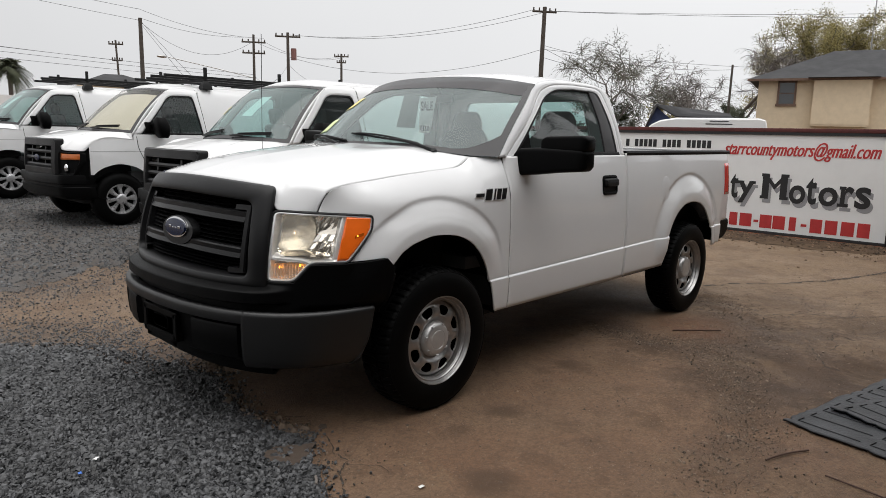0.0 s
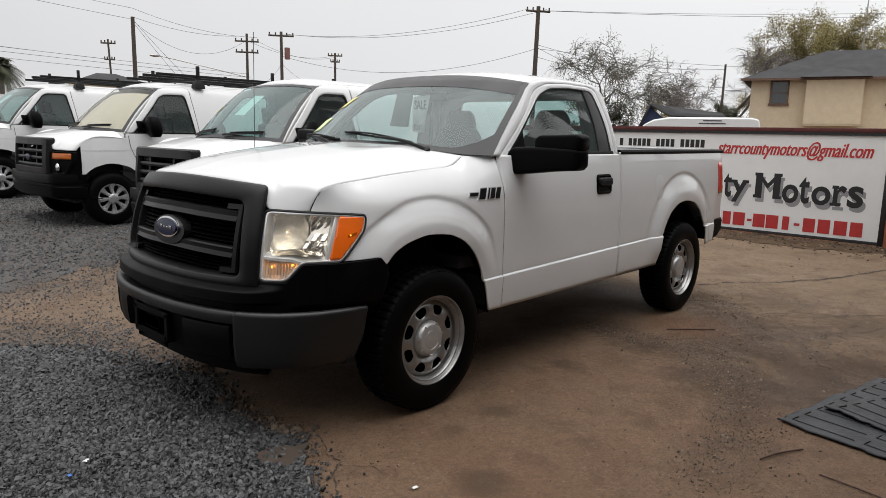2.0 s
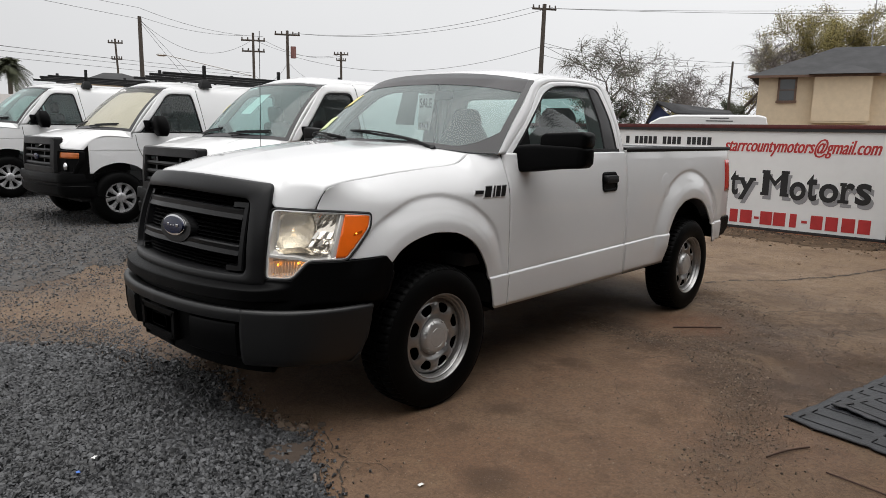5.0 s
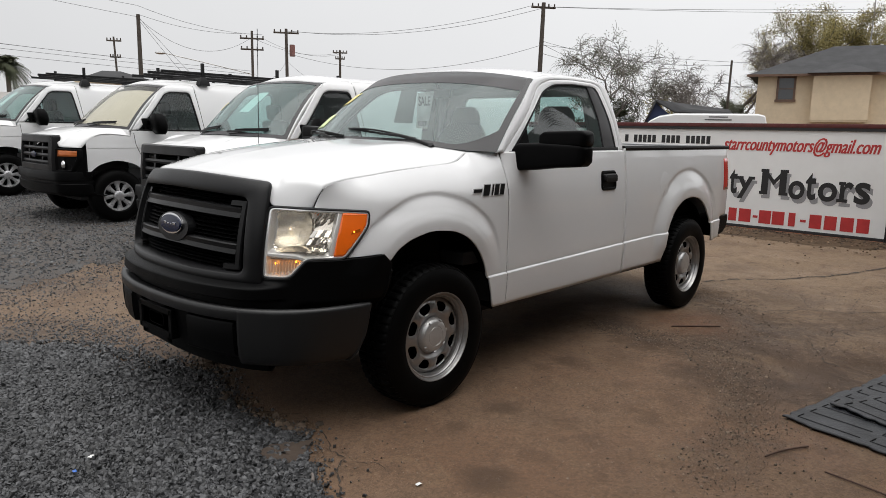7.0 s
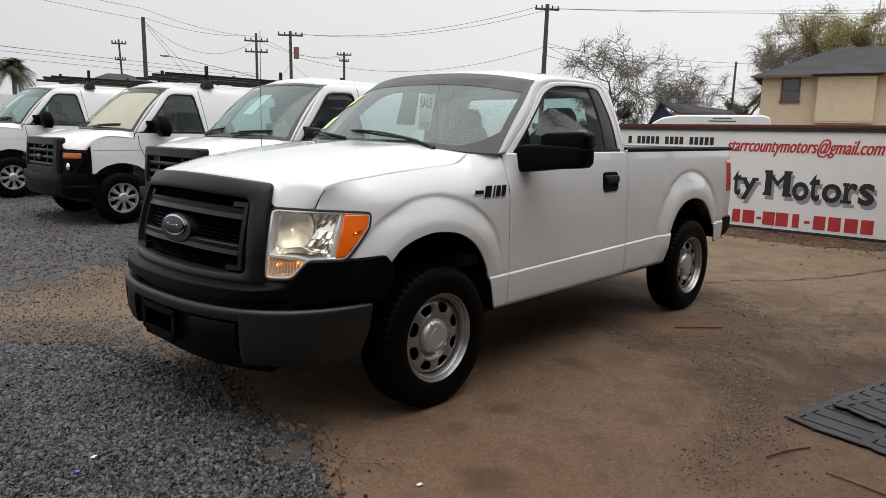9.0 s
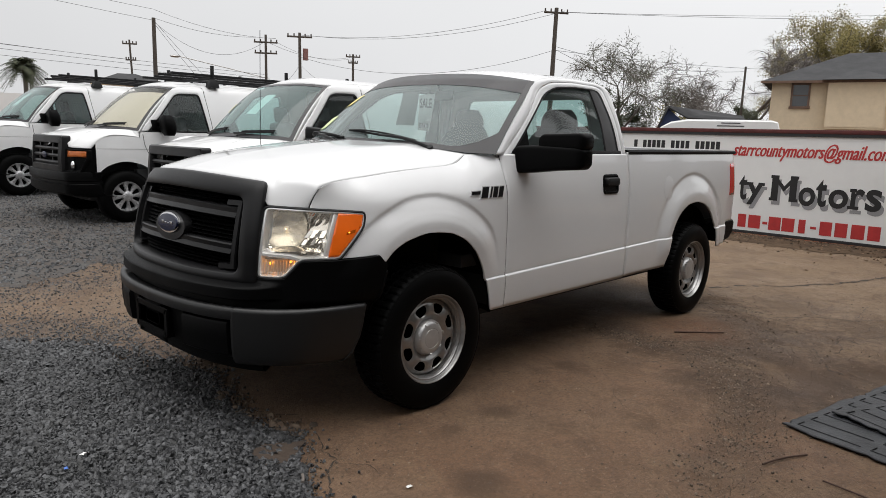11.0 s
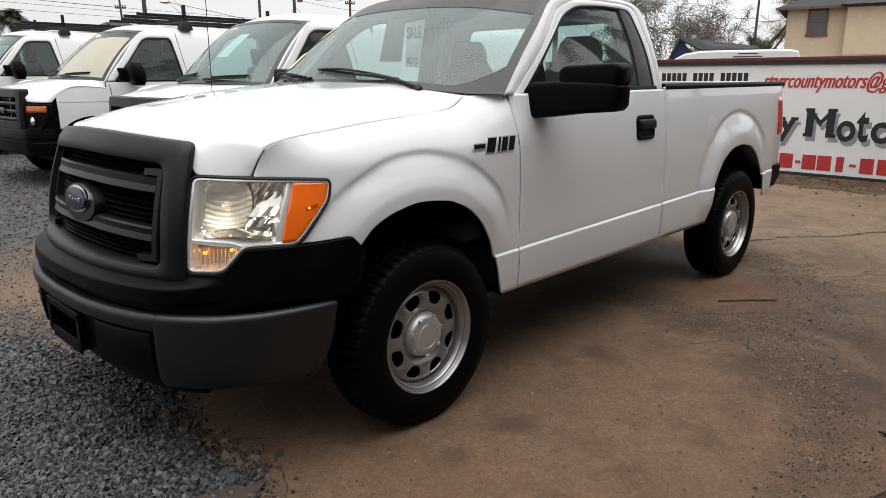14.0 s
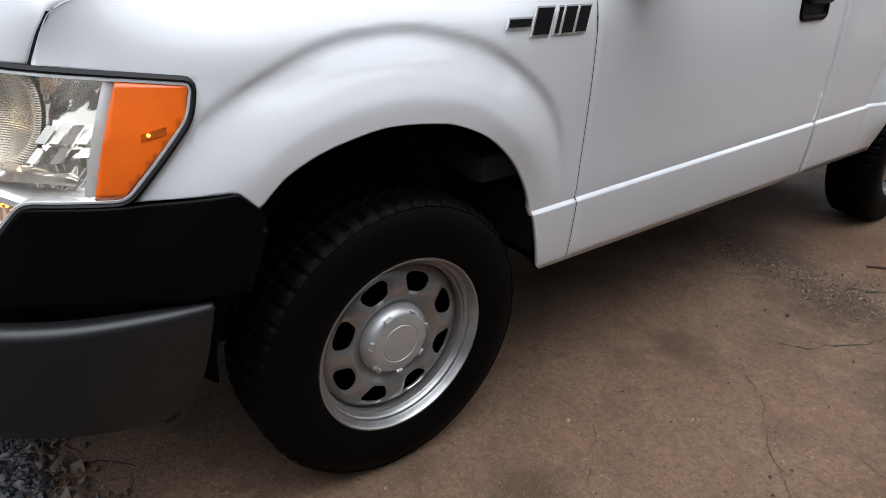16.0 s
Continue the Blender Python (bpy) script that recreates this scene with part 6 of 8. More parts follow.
def gravel_spots(n, x0, x1, y0, y1, power):
    out = []
    r = np.random.default_rng(n)
    while len(out) < n:
        y = r.uniform(y0, y1)
        xe = float(edge_x(y)) + wob(y, 1.0)
        d = (x1 - x0) * r.uniform(0, 1) ** power
        if r.uniform() < 0.02 + 0.05 * float(smooth01((y - 0.2) / 0.6)):
            d = -r.exponential(0.035 + 0.10 * float(smooth01((y - 0.2) / 0.6)))
        soil = float(smooth01((y - 0.1) / 0.9)) * float(smooth01(1.0 - d / (0.55 * float(lattice(y * 2.3, d * 3.1, 4)) + 0.30)))
        if r.uniform() < 0.9 * soil:
            continue
        if math.hypot((xe - d + 0.96) / 1.1, y + 0.88) < 0.09 and r.uniform() < 0.85:
            continue
        x = xe - d + 0.01
        bump = 0.020 * float(lattice(x * 3.1, y * 3.1, 8)) * min(1.0, max(0.0, d) / 0.25)
        out.append((x, y, bump + (0.010 + r.uniform(0, 0.010) if d > 0.1 else 0.006 if d > 0 else 0.003)))
    return np.array(out)


sp = gravel_spots(82000, 0, 1.9, -2.2, 2.2, 1.0)
loose = np.where(sp[:, 0] > edge_x(sp[:, 1]) + 0.02, 0.6, 1.0)
stones("gravel_stones", sp, np.random.default_rng(3).uniform(0.010, 0.024, len(sp)) * np.random.default_rng(4).choice([0.7, 1.0, 1.35], len(sp), p=[0.35, 0.5, 0.15]) * loose, M_STONE, "loose crushed grey stones", 5, 0.55)
r9 = np.random.default_rng(31)
sp = []
while len(sp) < 42000:
    y, d = r9.uniform(-8.5, 2.2), r9.uniform(0, 5.5)
    if y > -2.2 and d < 1.9:
        continue
    sp.append((float(edge_x(y)) + wob(y, 1.0) - d, y, 0.012))
sp = np.array(sp)
stones("outer_gravel_stones", sp, r9.uniform(0.015, 0.040, len(sp)), M_STONE, "coarse crushed grey stones of the lot", 9, 0.5)
r4 = np.random.default_rng(11)
sp = np.stack([r4.uniform(-4.5, 4.5, 46000), r4.uniform(0, 9.5, 46000), np.zeros(46000)], 1)
sp[:, 1] = far_y(sp[:, 0]) + np.where(r4.uniform(0, 1, 46000) < 0.05, -r4.exponential(0.30, 46000), sp[:, 1])
sp[:, 2] = land(sp[:, 0], sp[:, 1]) + 0.006
stones("far_gravel_stones", sp, r4.uniform(0.010, 0.034, len(sp)) * np.where(sp[:, 1] < far_y(sp[:, 0]), 0.55, 1.0), M_STONE, "loose grey stones on the lot", 6)

# fine stones trodden into the soil before the truck's nose
r7 = np.random.default_rng(71)
fx = np.concatenate([r7.normal(-0.85, 0.30, 1500), r7.normal(-1.3, 0.45, 1300), r7.normal(-0.3, 0.8, 1300)])
fy = np.concatenate([r7.normal(1.45, 0.38, 1500), r7.normal(2.15, 0.35, 1300), r7.normal(3.3, 0.35, 1300)])
stones("fine_stones", np.stack([fx, fy, land(fx, fy) + 0.001], 1), r7.uniform(0.005, 0.016, len(fx)), M_STONE, "small grey stones trodden into brown soil", 72, 0.3)

# a trail of grit on the concrete
grit = []
r5 = np.random.default_rng(21)
trail = [(a, c, 0.22, 400) for a, c in zip(RUBBLE, RUBBLE[1:])] + [(a, c, 0.36, 420) for a, c in zip(SPILL, SPILL[1:])]
trail += [((0.9, -2.3), (1.3, -2.5), 0.30, 260), ((1.9, -2.1), (3.2, -2.0), 0.6, 300), ((2.6, -2.0), (5.5, -1.4), 1.3, 550), ((4.5, -0.9), (8.8, -0.4), 1.2, 500)]
trail += [((-0.62, -1.2), (-0.95, -1.0), 0.24, 190), ((-0.75, 0.3), (-0.85, -0.8), 0.19, 275), ((-0.66, 0.75), (-0.76, 0.2), 0.16, 240), ((-1.4, 2.1), (0.6, 3.4), 1.4, 1300), ((-2.4, 2.6), (-0.6, 2.5), 1.1, 1100), ((-1.3, 1.9), (-0.6, 0.9), 0.4, 700)]
for a, c, w, n in trail:
    heaps = r5.uniform(0, 1, 7)
    t = np.where(r5.uniform(0, 1, n) < 0.6, r5.choice(heaps, n) + r5.normal(0, 0.025, n), r5.uniform(0, 1, n))
    pts = np.array(a)[None] * (1 - t[:, None]) + np.array(c)[None] * t[:, None] + r5.normal(0, w * 0.5, (n, 2))
    grit += [(p[0], p[1], 0.001 + float(land(p[0], p[1]))) for p in pts]
grit += [(x, y, 0.001 + float(land(x, y))) for x, y in zip(r5.uniform(-0.7, 6, 1600), r5.uniform(-3.2, -0.9, 1600))]
M_GRIT = mat("brown_grey_grit", (0.175, 0.132, 0.098), 0.85, 0, 0, 30, 0.4, island=0.8)
stones("grit", np.array(grit), r5.uniform(0.003, 0.0095, len(grit)) * r5.choice([0.7, 1.0, 1.7], len(grit), p=[0.62, 0.31, 0.07]), M_GRIT, "scattered small stones on the concrete", 8)


# ---- painted sign wall ----
M_SIGN = mat("white_sign_paint", (0.79, 0.79, 0.785), 0.6, 0, 0, 1.8, 0.06)
M_SIGNRED = mat("red_sign_paint", (0.50, 0.035, 0.035), 0.55, 0, 0, 8, 0.2)
M_RAILRED = mat("weathered_red_paint", (0.11, 0.022, 0.020), 0.7, 0, 0, 12, 0.35)
M_SIGNBLACK = mat("black_sign_paint", (0.015, 0.015, 0.016), 0.5, 0, 0, 8, 0.2)
M_SIGNGREY = mat("grey_shadow_paint", (0.27, 0.27, 0.28), 0.55)
M_RUST = mat("rusty_orange_board", (0.32, 0.11, 0.05), 0.8, 0, 0, 6, 0.4)
SX = 9.02
sign = holder("sign_wall", "white painted sign board with red and black lettering", "sign", at=(SX, 0, 0))
def on_sign(name, lo, hi, material, label="", bevel=0.0, parent=None):
    bm = bmesh.new()
    boxm(bm, (lo[0], lo[1], lo[2]), (hi[0], hi[1], hi[2]), bevel)
    return part(name, bm, material, parent or sign, label)


on_sign("board", (0, -1.40, 0.06), (0.05, 7.5, 1.66), M_SIGN, "white painted board")
on_sign("top_rail", (-0.03, -1.42, 1.660), (0.07, 7.5, 1.722), M_RAILRED, "red top rail", 0.006)
on_sign("under_rail", (-0.025, -1.40, 1.615), (0.0, 7.5, 1.660), M_SIGNBLACK)
on_sign("bottom_rail", (-0.02, -1.40, 0.005), (0.03, 7.5, 0.075), M_SIGNBLACK, "black bottom rail", 0.004)
on_sign("end_post", (-0.02, -1.47, 0.0), (0.05, -1.402, 1.658), M_SIGNBLACK, "black end post", 0.004)
on_sign("side_board", (-0.01, -2.6, 0.0), (0.05, -1.475, 1.658), M_RUST, "rusty orange board")
on_sign("kick_board", (-0.05, -1.40, 0.0), (-0.02, 7.5, 0.03), M_RUST)
def sign_m(y, z, h=-0.003):
    return Matrix.Translation((h, y, z)) @ Matrix(((0, 0, -1), (-1, 0, 0), (0, 1, 0))).to_4x4()


letters("sign_letters", "starrcountymotors@gmail.com", 0.300, sign_m(1.050, 1.292), M_SIGNRED, sign, 0.003, 1, "red painted lettering", 2.24, 0.0, 0.006, 0.22)


def sign_letter(ch, y0, y1, z0, z1):
    """One heavy black letter with slab feet and its grey drop shadow."""
    for name, dy, dz, h, material in (("letter_shadow", -0.040, -0.062, -0.002, M_SIGNGREY), ("letter", 0.0, 0.0, -0.0045, M_SIGNBLACK)):
        cu = bpy.data.curves.new(name, "FONT")
        cu.body, cu.extrude, cu.resolution_u, cu.offset = ch, 0.002, 4, 0.0 if ch == "M" else 0.024
        tmp = bpy.data.objects.new(name, cu)
        me = bpy.data.meshes.new_from_object(tmp)
        bpy.data.objects.remove(tmp)
        co = np.array([v.co for v in me.vertices])
        lo, hi = co.min(0), co.max(0)
        me.transform(Matrix.Diagonal(((y0 - y1) / (hi[0] - lo[0]), (z1 - z0) / (hi[1] - lo[1]), 1, 1)) @ Matrix.Translation((-lo[0], -lo[1], 0)))
        b = bmesh.new()
        b.from_mesh(me)
        w, hgt = y0 - y1, z1 - z0
        for fx, top, half in SLABS.get(ch, ()):
            zz = hgt - 0.048 if top else 0.0
            boxm(b, (w * fx - half, zz, -0.002), (w * fx + half, zz + 0.048, 0.0023))
        for fx in (0.17, 0.83) if ch == "M" else ():
            boxm(b, (w * fx - 0.040, 0.0, -0.002), (w * fx + 0.040, hgt, 0.0026))
        b.to_mesh(me)
        b.free()
        me.materials.append(material)
        ob = new(name, me)
        ob.matrix_basis = sign_m(y0 + dy, z0 + dz, h)
        ob.parent = sign


for word in (("t", 0.895, 0.765, 0.575, 0.978), ("y", 0.765, 0.505, 0.505, 0.868), ("M", 0.385, 0.005, 0.600, 1.003), ("o", -0.030, -0.268, 0.553, 0.845),
             ("t", -0.272, -0.425, 0.560, 0.980), ("o", -0.455, -0.722, 0.553, 0.843), ("r", -0.755, -0.935, 0.562, 0.868), ("s", -0.950, -1.160, 0.550, 0.875)):
    sign_letter(*word)
# number as plain bars
for y0, y1 in ((0.865, 0.735), (0.695, 0.505), (0.375, 0.190), (0.172, -0.013), (-0.075, -0.175), (-0.380, -0.550), (-0.590, -0.760), (-0.812, -0.990), (-1.030, -1.195)):
    on_sign("number_bar", (-0.004, y1, 0.125), (0.0, y0, 0.338), M_SIGNRED)
for y0, y1 in ((0.470, 0.395), (-0.248, -0.331)):
    on_sign("number_bar", (-0.004, y1, 0.205), (0.0, y0, 0.245), M_SIGNRED)
yc = 2.86
for word in (1, 5, 4, 5):
    for k in range(word):
        on_sign("address_bar", (-0.004, yc - 0.066, 1.375), (0.0, yc, 1.505), M_SIGNBLACK)
        yc -= 0.089
    yc -= 0.09

# ---- cargo vans ----
M_VANGLASS = glass_mat("van_side_glass", (0.42, 0.52, 0.51), 1.1, haze=0.03)
M_VANAMBER = mat("dull_amber_plastic", (0.62, 0.16, 0.03), 0.3, 0, 0.4, 12, 0.35)
M_COVER = mat("silver_wheel_cover", (0.46, 0.46, 0.47), 0.28, 0.6, 0.4, 20, 0.1)
def build_van(rack, screen, glazing=None):
    van = new("cargo_van")
    LB = 4.75

    def vside(x, z):
        b = pchip([0.40, 0.60, 0.95, 1.15, 1.30, 1.60, 1.85, 1.95, 2.00], [0.955, 0.98, 0.985, 0.975, 0.955, 0.90, 0.835, 0.79, 0.72])(z)
        return float(b)

    # front plan of the hood and nose
    nose_x = pchip([0, 0.5, 0.75, 0.90, 0.985], [-0.74, -0.725, -0.67, -0.56, -0.42])
    belt = 1.29
    edge_y = pchip([-0.50, -0.36, -0.22, 0.0, 0.30], [0.925, 0.941, 0.963, 0.972, 0.973])
    front_z = pchip([0.0, 0.50, 0.64, 0.70, 0.98], [1.212, 1.205, 1.185, 1.062, 1.048])

    def hood_pt(v, t):
        """The white hood: v runs across, t from the nose to the windshield's foot."""
        a = abs(v)
        x0 = float(nose_x(0.945 * a)) + 0.028
        x = x0 + (0.035 + 0.265 * a ** 2.6 - x0) * t
        zf, zr = float(front_z(0.945 * a)), 1.330 - 0.015 * a
        ease = 1 - (1 - t) ** (1.7 + 2.3 * float(smooth01((a - 0.66) / 0.10)))
        shoulder = float(smooth01((a - 0.84) / 0.16)) ** 1.5
        return (x, v * float(edge_y(np.clip(x, -0.50, 0.30))), zf + (zr - zf) * ease + 0.012 * math.sin(math.pi * t) * (1 - a ** 4) - shoulder * (0.012 + 0.085 * t))

    hood_edge = [hood_pt(1.0, t) for t in np.linspace(0, 1, 24)]
    hood_edge_z = pchip([p[0] for p in hood_edge], [p[2] for p in hood_edge])
    bm = bmesh.new()
    arch = pchip([-0.48, -0.44, -0.34, -0.2, 0.0, 0.2, 0.34, 0.44, 0.48], [0.42, 0.58, 0.74, 0.83, 0.87, 0.83, 0.74, 0.58, 0.42])
    arch2 = pchip([3.02, 3.06, 3.16, 3.3, 3.5, 3.7, 3.84, 3.94, 3.98], [0.42, 0.58, 0.74, 0.83, 0.87, 0.83, 0.74, 0.58, 0.42])
    xs = np.unique(np.concatenate([np.linspace(-0.36, LB, 70), np.linspace(-0.5, 0.5, 30), np.linspace(3, 4, 30)]))
    xs = xs[xs > -0.40]
    cols = []
    for x in xs:
        lo = float(arch(x)) if -0.48 < x < 0.48 else float(arch2(x)) if 3.02 < x < 3.98 else 0.42
        if x < 0.0:
            lo = max(lo, 0.68)
        pull = float(np.interp(x, [-0.40, -0.22, 0.0, 0.2], [0.035, 0.012, 0.003, 0.0]))
        top = belt if x > 0.30 else float(hood_edge_z(x)) + 0.001
        cols.append([(x, -(vside(x, z) - pull), z) for z in np.linspace(lo, top, 16)])
    sheet(bm, cols)
    # upper side behind the door
    rows = []
    for x in np.linspace(1.42, LB, 20):
        rows.append([(x, -vside(x, z), z) for z in np.linspace(belt, 2.0, 14)])
    sheet(bm, rows)
    done(bm)
    pair("body_side", bm, M_VANWHITE, van, sharp=50)
    # pillar and frame round the door window
    vo = path_pts(soft([(0.30, 1.29), (0.62, 1.61), (0.93, 1.93), (1.10, 1.985), (1.46, 2.0), (1.46, 1.29)], 0.06), 60)
    vw = path_pts(soft([(0.43, 1.305), (0.675, 1.55), (0.945, 1.835), (1.03, 1.87), (1.355, 1.875), (1.385, 1.305)], 0.05), 60)
    bm = bmesh.new()
    sheet(bm, [[(q[0], -(vside(q[0], q[1]) + 0.003), q[1]) for q in (vo[i] * (1 - f) + vw[i] * f for f in np.linspace(0, 1, 5))] for i in range(60)])
    done(bm)
    pair("door_frame", bm, M_VANWHITE, van, solid=0.02)
    bm = bmesh.new()
    sheet(bm, [[(q[0], -(vside(q[0], z) - 0.010), z) for z in np.linspace(1.30, q[1], 8)] for q in vw])
    done(bm)
    for o in pair("door_window", bm, M_VANGLASS, van, "dark door window"):
        o.visible_shadow = False
    bm = bmesh.new()
    cw = np.array((1.05, 1.5))
    sheet(bm, [[(q[0], -(vside(q[0], q[1]) + h), q[1]) for q, h in ((vw[i], 0.006), (vw[i] + (cw - vw[i]) * 0.05, 0.004), (vw[i] + (cw - vw[i]) * 0.055, -0.012))] for i in range(60)])
    rows = [[(x, -(vside(x, 1.30) + 0.004), 1.292), (x, -(vside(x, 1.30) + 0.005), 1.31), (x, -(vside(x, 1.32) - 0.01), 1.315)] for x in np.linspace(0.48, 1.38, 8)]
    sheet(bm, rows)
    done(bm)
    pair("window_seal", bm, M_GASKET, van)
    # seams of the door
    for path in ([(0.34, 1.26), (0.36, 1.0), (0.40, 0.62), (0.52, 0.45)], [(1.44, 1.98), (1.445, 1.2), (1.44, 0.45)]):
        bm = bmesh.new()
        pp = path_pts(path, 30)
        sheet(bm, [[(x + dx, -(vside(x, z) + 0.0045), z) for dx in (-0.004, 0.004)] for x, z in pp])
        pair("door_seam", bm, M_GASKET, van)
    bm = bmesh.new()
    sheet(bm, [[(x, -(vside(x, 1.05) - float(np.interp(x, [-0.40, -0.22, 0.0, 0.2], [0.035, 0.012, 0.003, 0.0])) + 0.003), 1.045 + dz) for dz in (-0.003, 0.003)] for x in np.linspace(-0.38, 1.4, 24)])
    pair("body_line", bm, M_STEEL, van)
    # roof
    bm = bmesh.new()
    rows = []
    for v in np.linspace(-1, 1, 25):
        row = []
        for u in np.linspace(0, 1, 24):
            x0 = 0.86 + 0.18 * abs(v) ** 3
            x = x0 + (LB - x0) * u
            y = 0.725 * v + (0.0)
            z = 2.0 + 0.085 * (1 - abs(v) ** 2.4) * float(smooth01((u + 0.05) / 0.15)) - 0.035 * (1 - float(smooth01(u / 0.06)))
            row.append((x, y, z))
        rows.append(row)
    sheet(bm, rows)
    done(bm)
    part("roof", bm, M_VANWHITE, van, sharp=60, solid=0.02)
    bm = bmesh.new()
    sheet(bm, [[(LB, y, z) for z in np.linspace(0.45, 2.0, 4)] for y in np.linspace(-0.9, 0.9, 6)])
    part("rear_wall", bm, M_VANWHITE, van, solid=0.03)
    # windshield
    def wpt(v, u, off=0.0):
        b = np.array((0.02 + 0.27 * abs(v) ** 2.6, 0.955 * v, 1.335 - 0.035 * abs(v) ** 2))
        t = np.array((0.86 + 0.10 * abs(v) ** 2.6, 0.80 * v, 1.985 - 0.045 * abs(v) ** 3))
        q = b + (t - b) * u
        return q + np.array((-0.6, 0, 0.7)) * (0.035 * math.sin(math.pi * u) + off)
    bm = bmesh.new()
    sheet(bm, [[wpt(v, u) for u in np.linspace(0, 1, 14)] for v in np.linspace(-1, 1, 40)])
    done(bm)
    wsv = part("windshield", bm, glazing or M_GLASS, van, "windshield with dark edge")
    bm = bmesh.new()
    rows = []
    for u in np.linspace(-0.02, 1.0, 16):
        q = wpt(-1.0, u, 0.002)
        out = np.array((q[0] + 0.035, -(vside(q[0], q[2]) + 0.004), q[2] - 0.006))
        rows.append([q + np.array((0, 0.012, 0.002)), q, (q + out) / 2 + np.array((-0.010, -0.006, 0.004)), out])
    sheet(bm, rows)
    done(bm)
    pair("screen_pillar", bm, M_VANWHITE, van, solid=0.006, sharp=60)
    wsv.visible_shadow = False
    bm = bmesh.new()
    for f in (lambda t: (-1 + 2 * t, 0.0, 0.055), lambda t: (-1 + 2 * t, 0.955, 1.0)):
        sheet(bm, [[wpt(f(t)[0], u, 0.004) for u in np.linspace(f(t)[1], f(t)[2], 3)] for t in np.linspace(0, 1, 40)])
    for v0 in (-1, 0.955):
        sheet(bm, [[wpt(v, u, 0.004) for u in np.linspace(0.04, 0.97, 12)] for v in (v0, v0 + 0.022, v0 + 0.045)])
    done(bm)
    part("edge_band", bm, M_FRIT, wsv)
    if "shade" in screen:
        bm = bmesh.new()
        sheet(bm, [[wpt(v, u, -0.05) for u in np.linspace(0.04, 0.90, 10)] for v in np.linspace(-0.94, 0.94, 20)])
        part("sun_shade", bm, M_BEIGE, wsv, "beige sun shade behind the glass")
    else:
        bm = bmesh.new()
        sheet(bm, [[wpt(v, u, -0.02) for u in np.linspace(0.40, 0.78, 4)] for v in np.linspace(-0.18, 0.06, 4)])
        part("price_card", bm, M_PAPER, wsv, "pale paper card")
        bm = bmesh.new()
        sheet(bm, [[wpt(v, u, 0.007) for u in np.linspace(0.44, 0.60, 4)] for v in np.linspace(0.72, 0.82, 4)])
        part("round_sticker", bm, M_YELLOW, wsv, "yellow sticker")
    for y0, y1 in ((-0.15, -0.68), (0.60, 0.08)):
        bm = bmesh.new()
        tube(bm, [wpt(y0 / 0.88 + (y1 - y0) / 0.88 * t, 0.03 + 0.06 * t, 0.025) for t in np.linspace(0, 1, 8)], 0.012, 6)
        tube(bm, [wpt(y1 / 0.88 - (y1 - y0) / 0.88 * 0.8 * t, 0.07 + 0.05 * (1 - t), 0.02) for t in np.linspace(0, 1, 8)], 0.010, 6)
        part("wiper", bm, M_GASKET, van)
    # hood, drawn down over the lamps and out to the fender tops
    bm = bmesh.new()
    sheet(bm, [[hood_pt(v, t) for t in np.concatenate([np.linspace(0, 0.3, 14), np.linspace(0.34, 1, 14)])] for v in np.linspace(-1, 1, 61)])
    done(bm)
    part("hood", bm, M_VANWHITE, van, sharp=50, solid=0.01)
    bm = bmesh.new()
    sheet(bm, [[np.array(hood_pt(v, 1.0)) + np.array((-0.01, 0, -0.004)), np.array(wpt(v, 0.0)) + np.array((0.01, 0, 0.0)), np.array(wpt(v, 0.03)) + np.array((0.012, 0, 0))] for v in np.linspace(-0.90, 0.90, 30)])
    part("cowl", bm, M_GASKET, van, "black cowl under the wipers")
    bm = bmesh.new()
    sheet(bm, [[np.array(hood_pt(v, 1.0)) + np.array((-0.02, 0, -0.003)), np.array(wpt(v, 0.0)) + np.array((0.0, 0, 0.004)), np.array(wpt(v, 0.05)) + np.array((0.004, 0, 0))] for v in np.linspace(-1.0, -0.88, 6)])
    pair("cowl_corner", bm, M_VANWHITE, van)
    # black nose: grille, lamps, bumper
    def nz(y, z, off=0.0):
        return (float(nose_x(abs(y))) + 0.10 * max(0, z - 0.9) - off, y, z)
    bm = bmesh.new()
    border(bm, rounded(0.66, 0.66, 1.215, 0.70, 0.04), lambda y, z, h: nz(y, z, h), [(0.0, -0.05), (0.0, 0.03), (0.012, 0.05), (0.10, 0.05), (0.11, 0.035), (0.115, -0.02)])
    done(bm)
    gr = part("grille", bm, M_SATIN, van, "black plastic grille", sharp=45)
    for zc in (0.84, 0.935, 1.03):
        bm = bmesh.new()
        sheet(bm, [[nz(y, zc + dz, o) for dz, o in ((-0.022, -0.02), (-0.022, 0.02), (0, 0.03), (0.022, 0.02), (0.022, -0.02))] for y in np.linspace(-0.55, 0.55, 17)])
        done(bm)
        part("grille_bar", bm, M_SATIN, gr)
    for yc in (-0.28, 0.28):
        bm = bmesh.new()
        sheet(bm, [[nz(yc + dy, z, o) for dy, o in ((-0.02, -0.02), (-0.02, 0.018), (0.02, 0.018), (0.02, -0.02))] for z in (0.72, 0.95, 1.12)])
        done(bm)
        part("grille_upright", bm, M_SATIN, gr)
    # near-black sheet behind grille and lamps stands in for shade
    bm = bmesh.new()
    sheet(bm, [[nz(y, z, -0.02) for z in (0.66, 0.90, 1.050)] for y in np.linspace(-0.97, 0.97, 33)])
    part("nose_panel", bm, M_DEEPSHADE, van)
    bm = bmesh.new()
    bmesh.ops.create_uvsphere(bm, u_segments=20, v_segments=10, radius=1.0, matrix=Matrix.Translation(nz(0, 0.935, 0.035)) @ Matrix.Diagonal((0.012, 0.11, 0.045, 1)))
    part("emblem", bm, M_BLUE, gr, "dark blue oval badge")
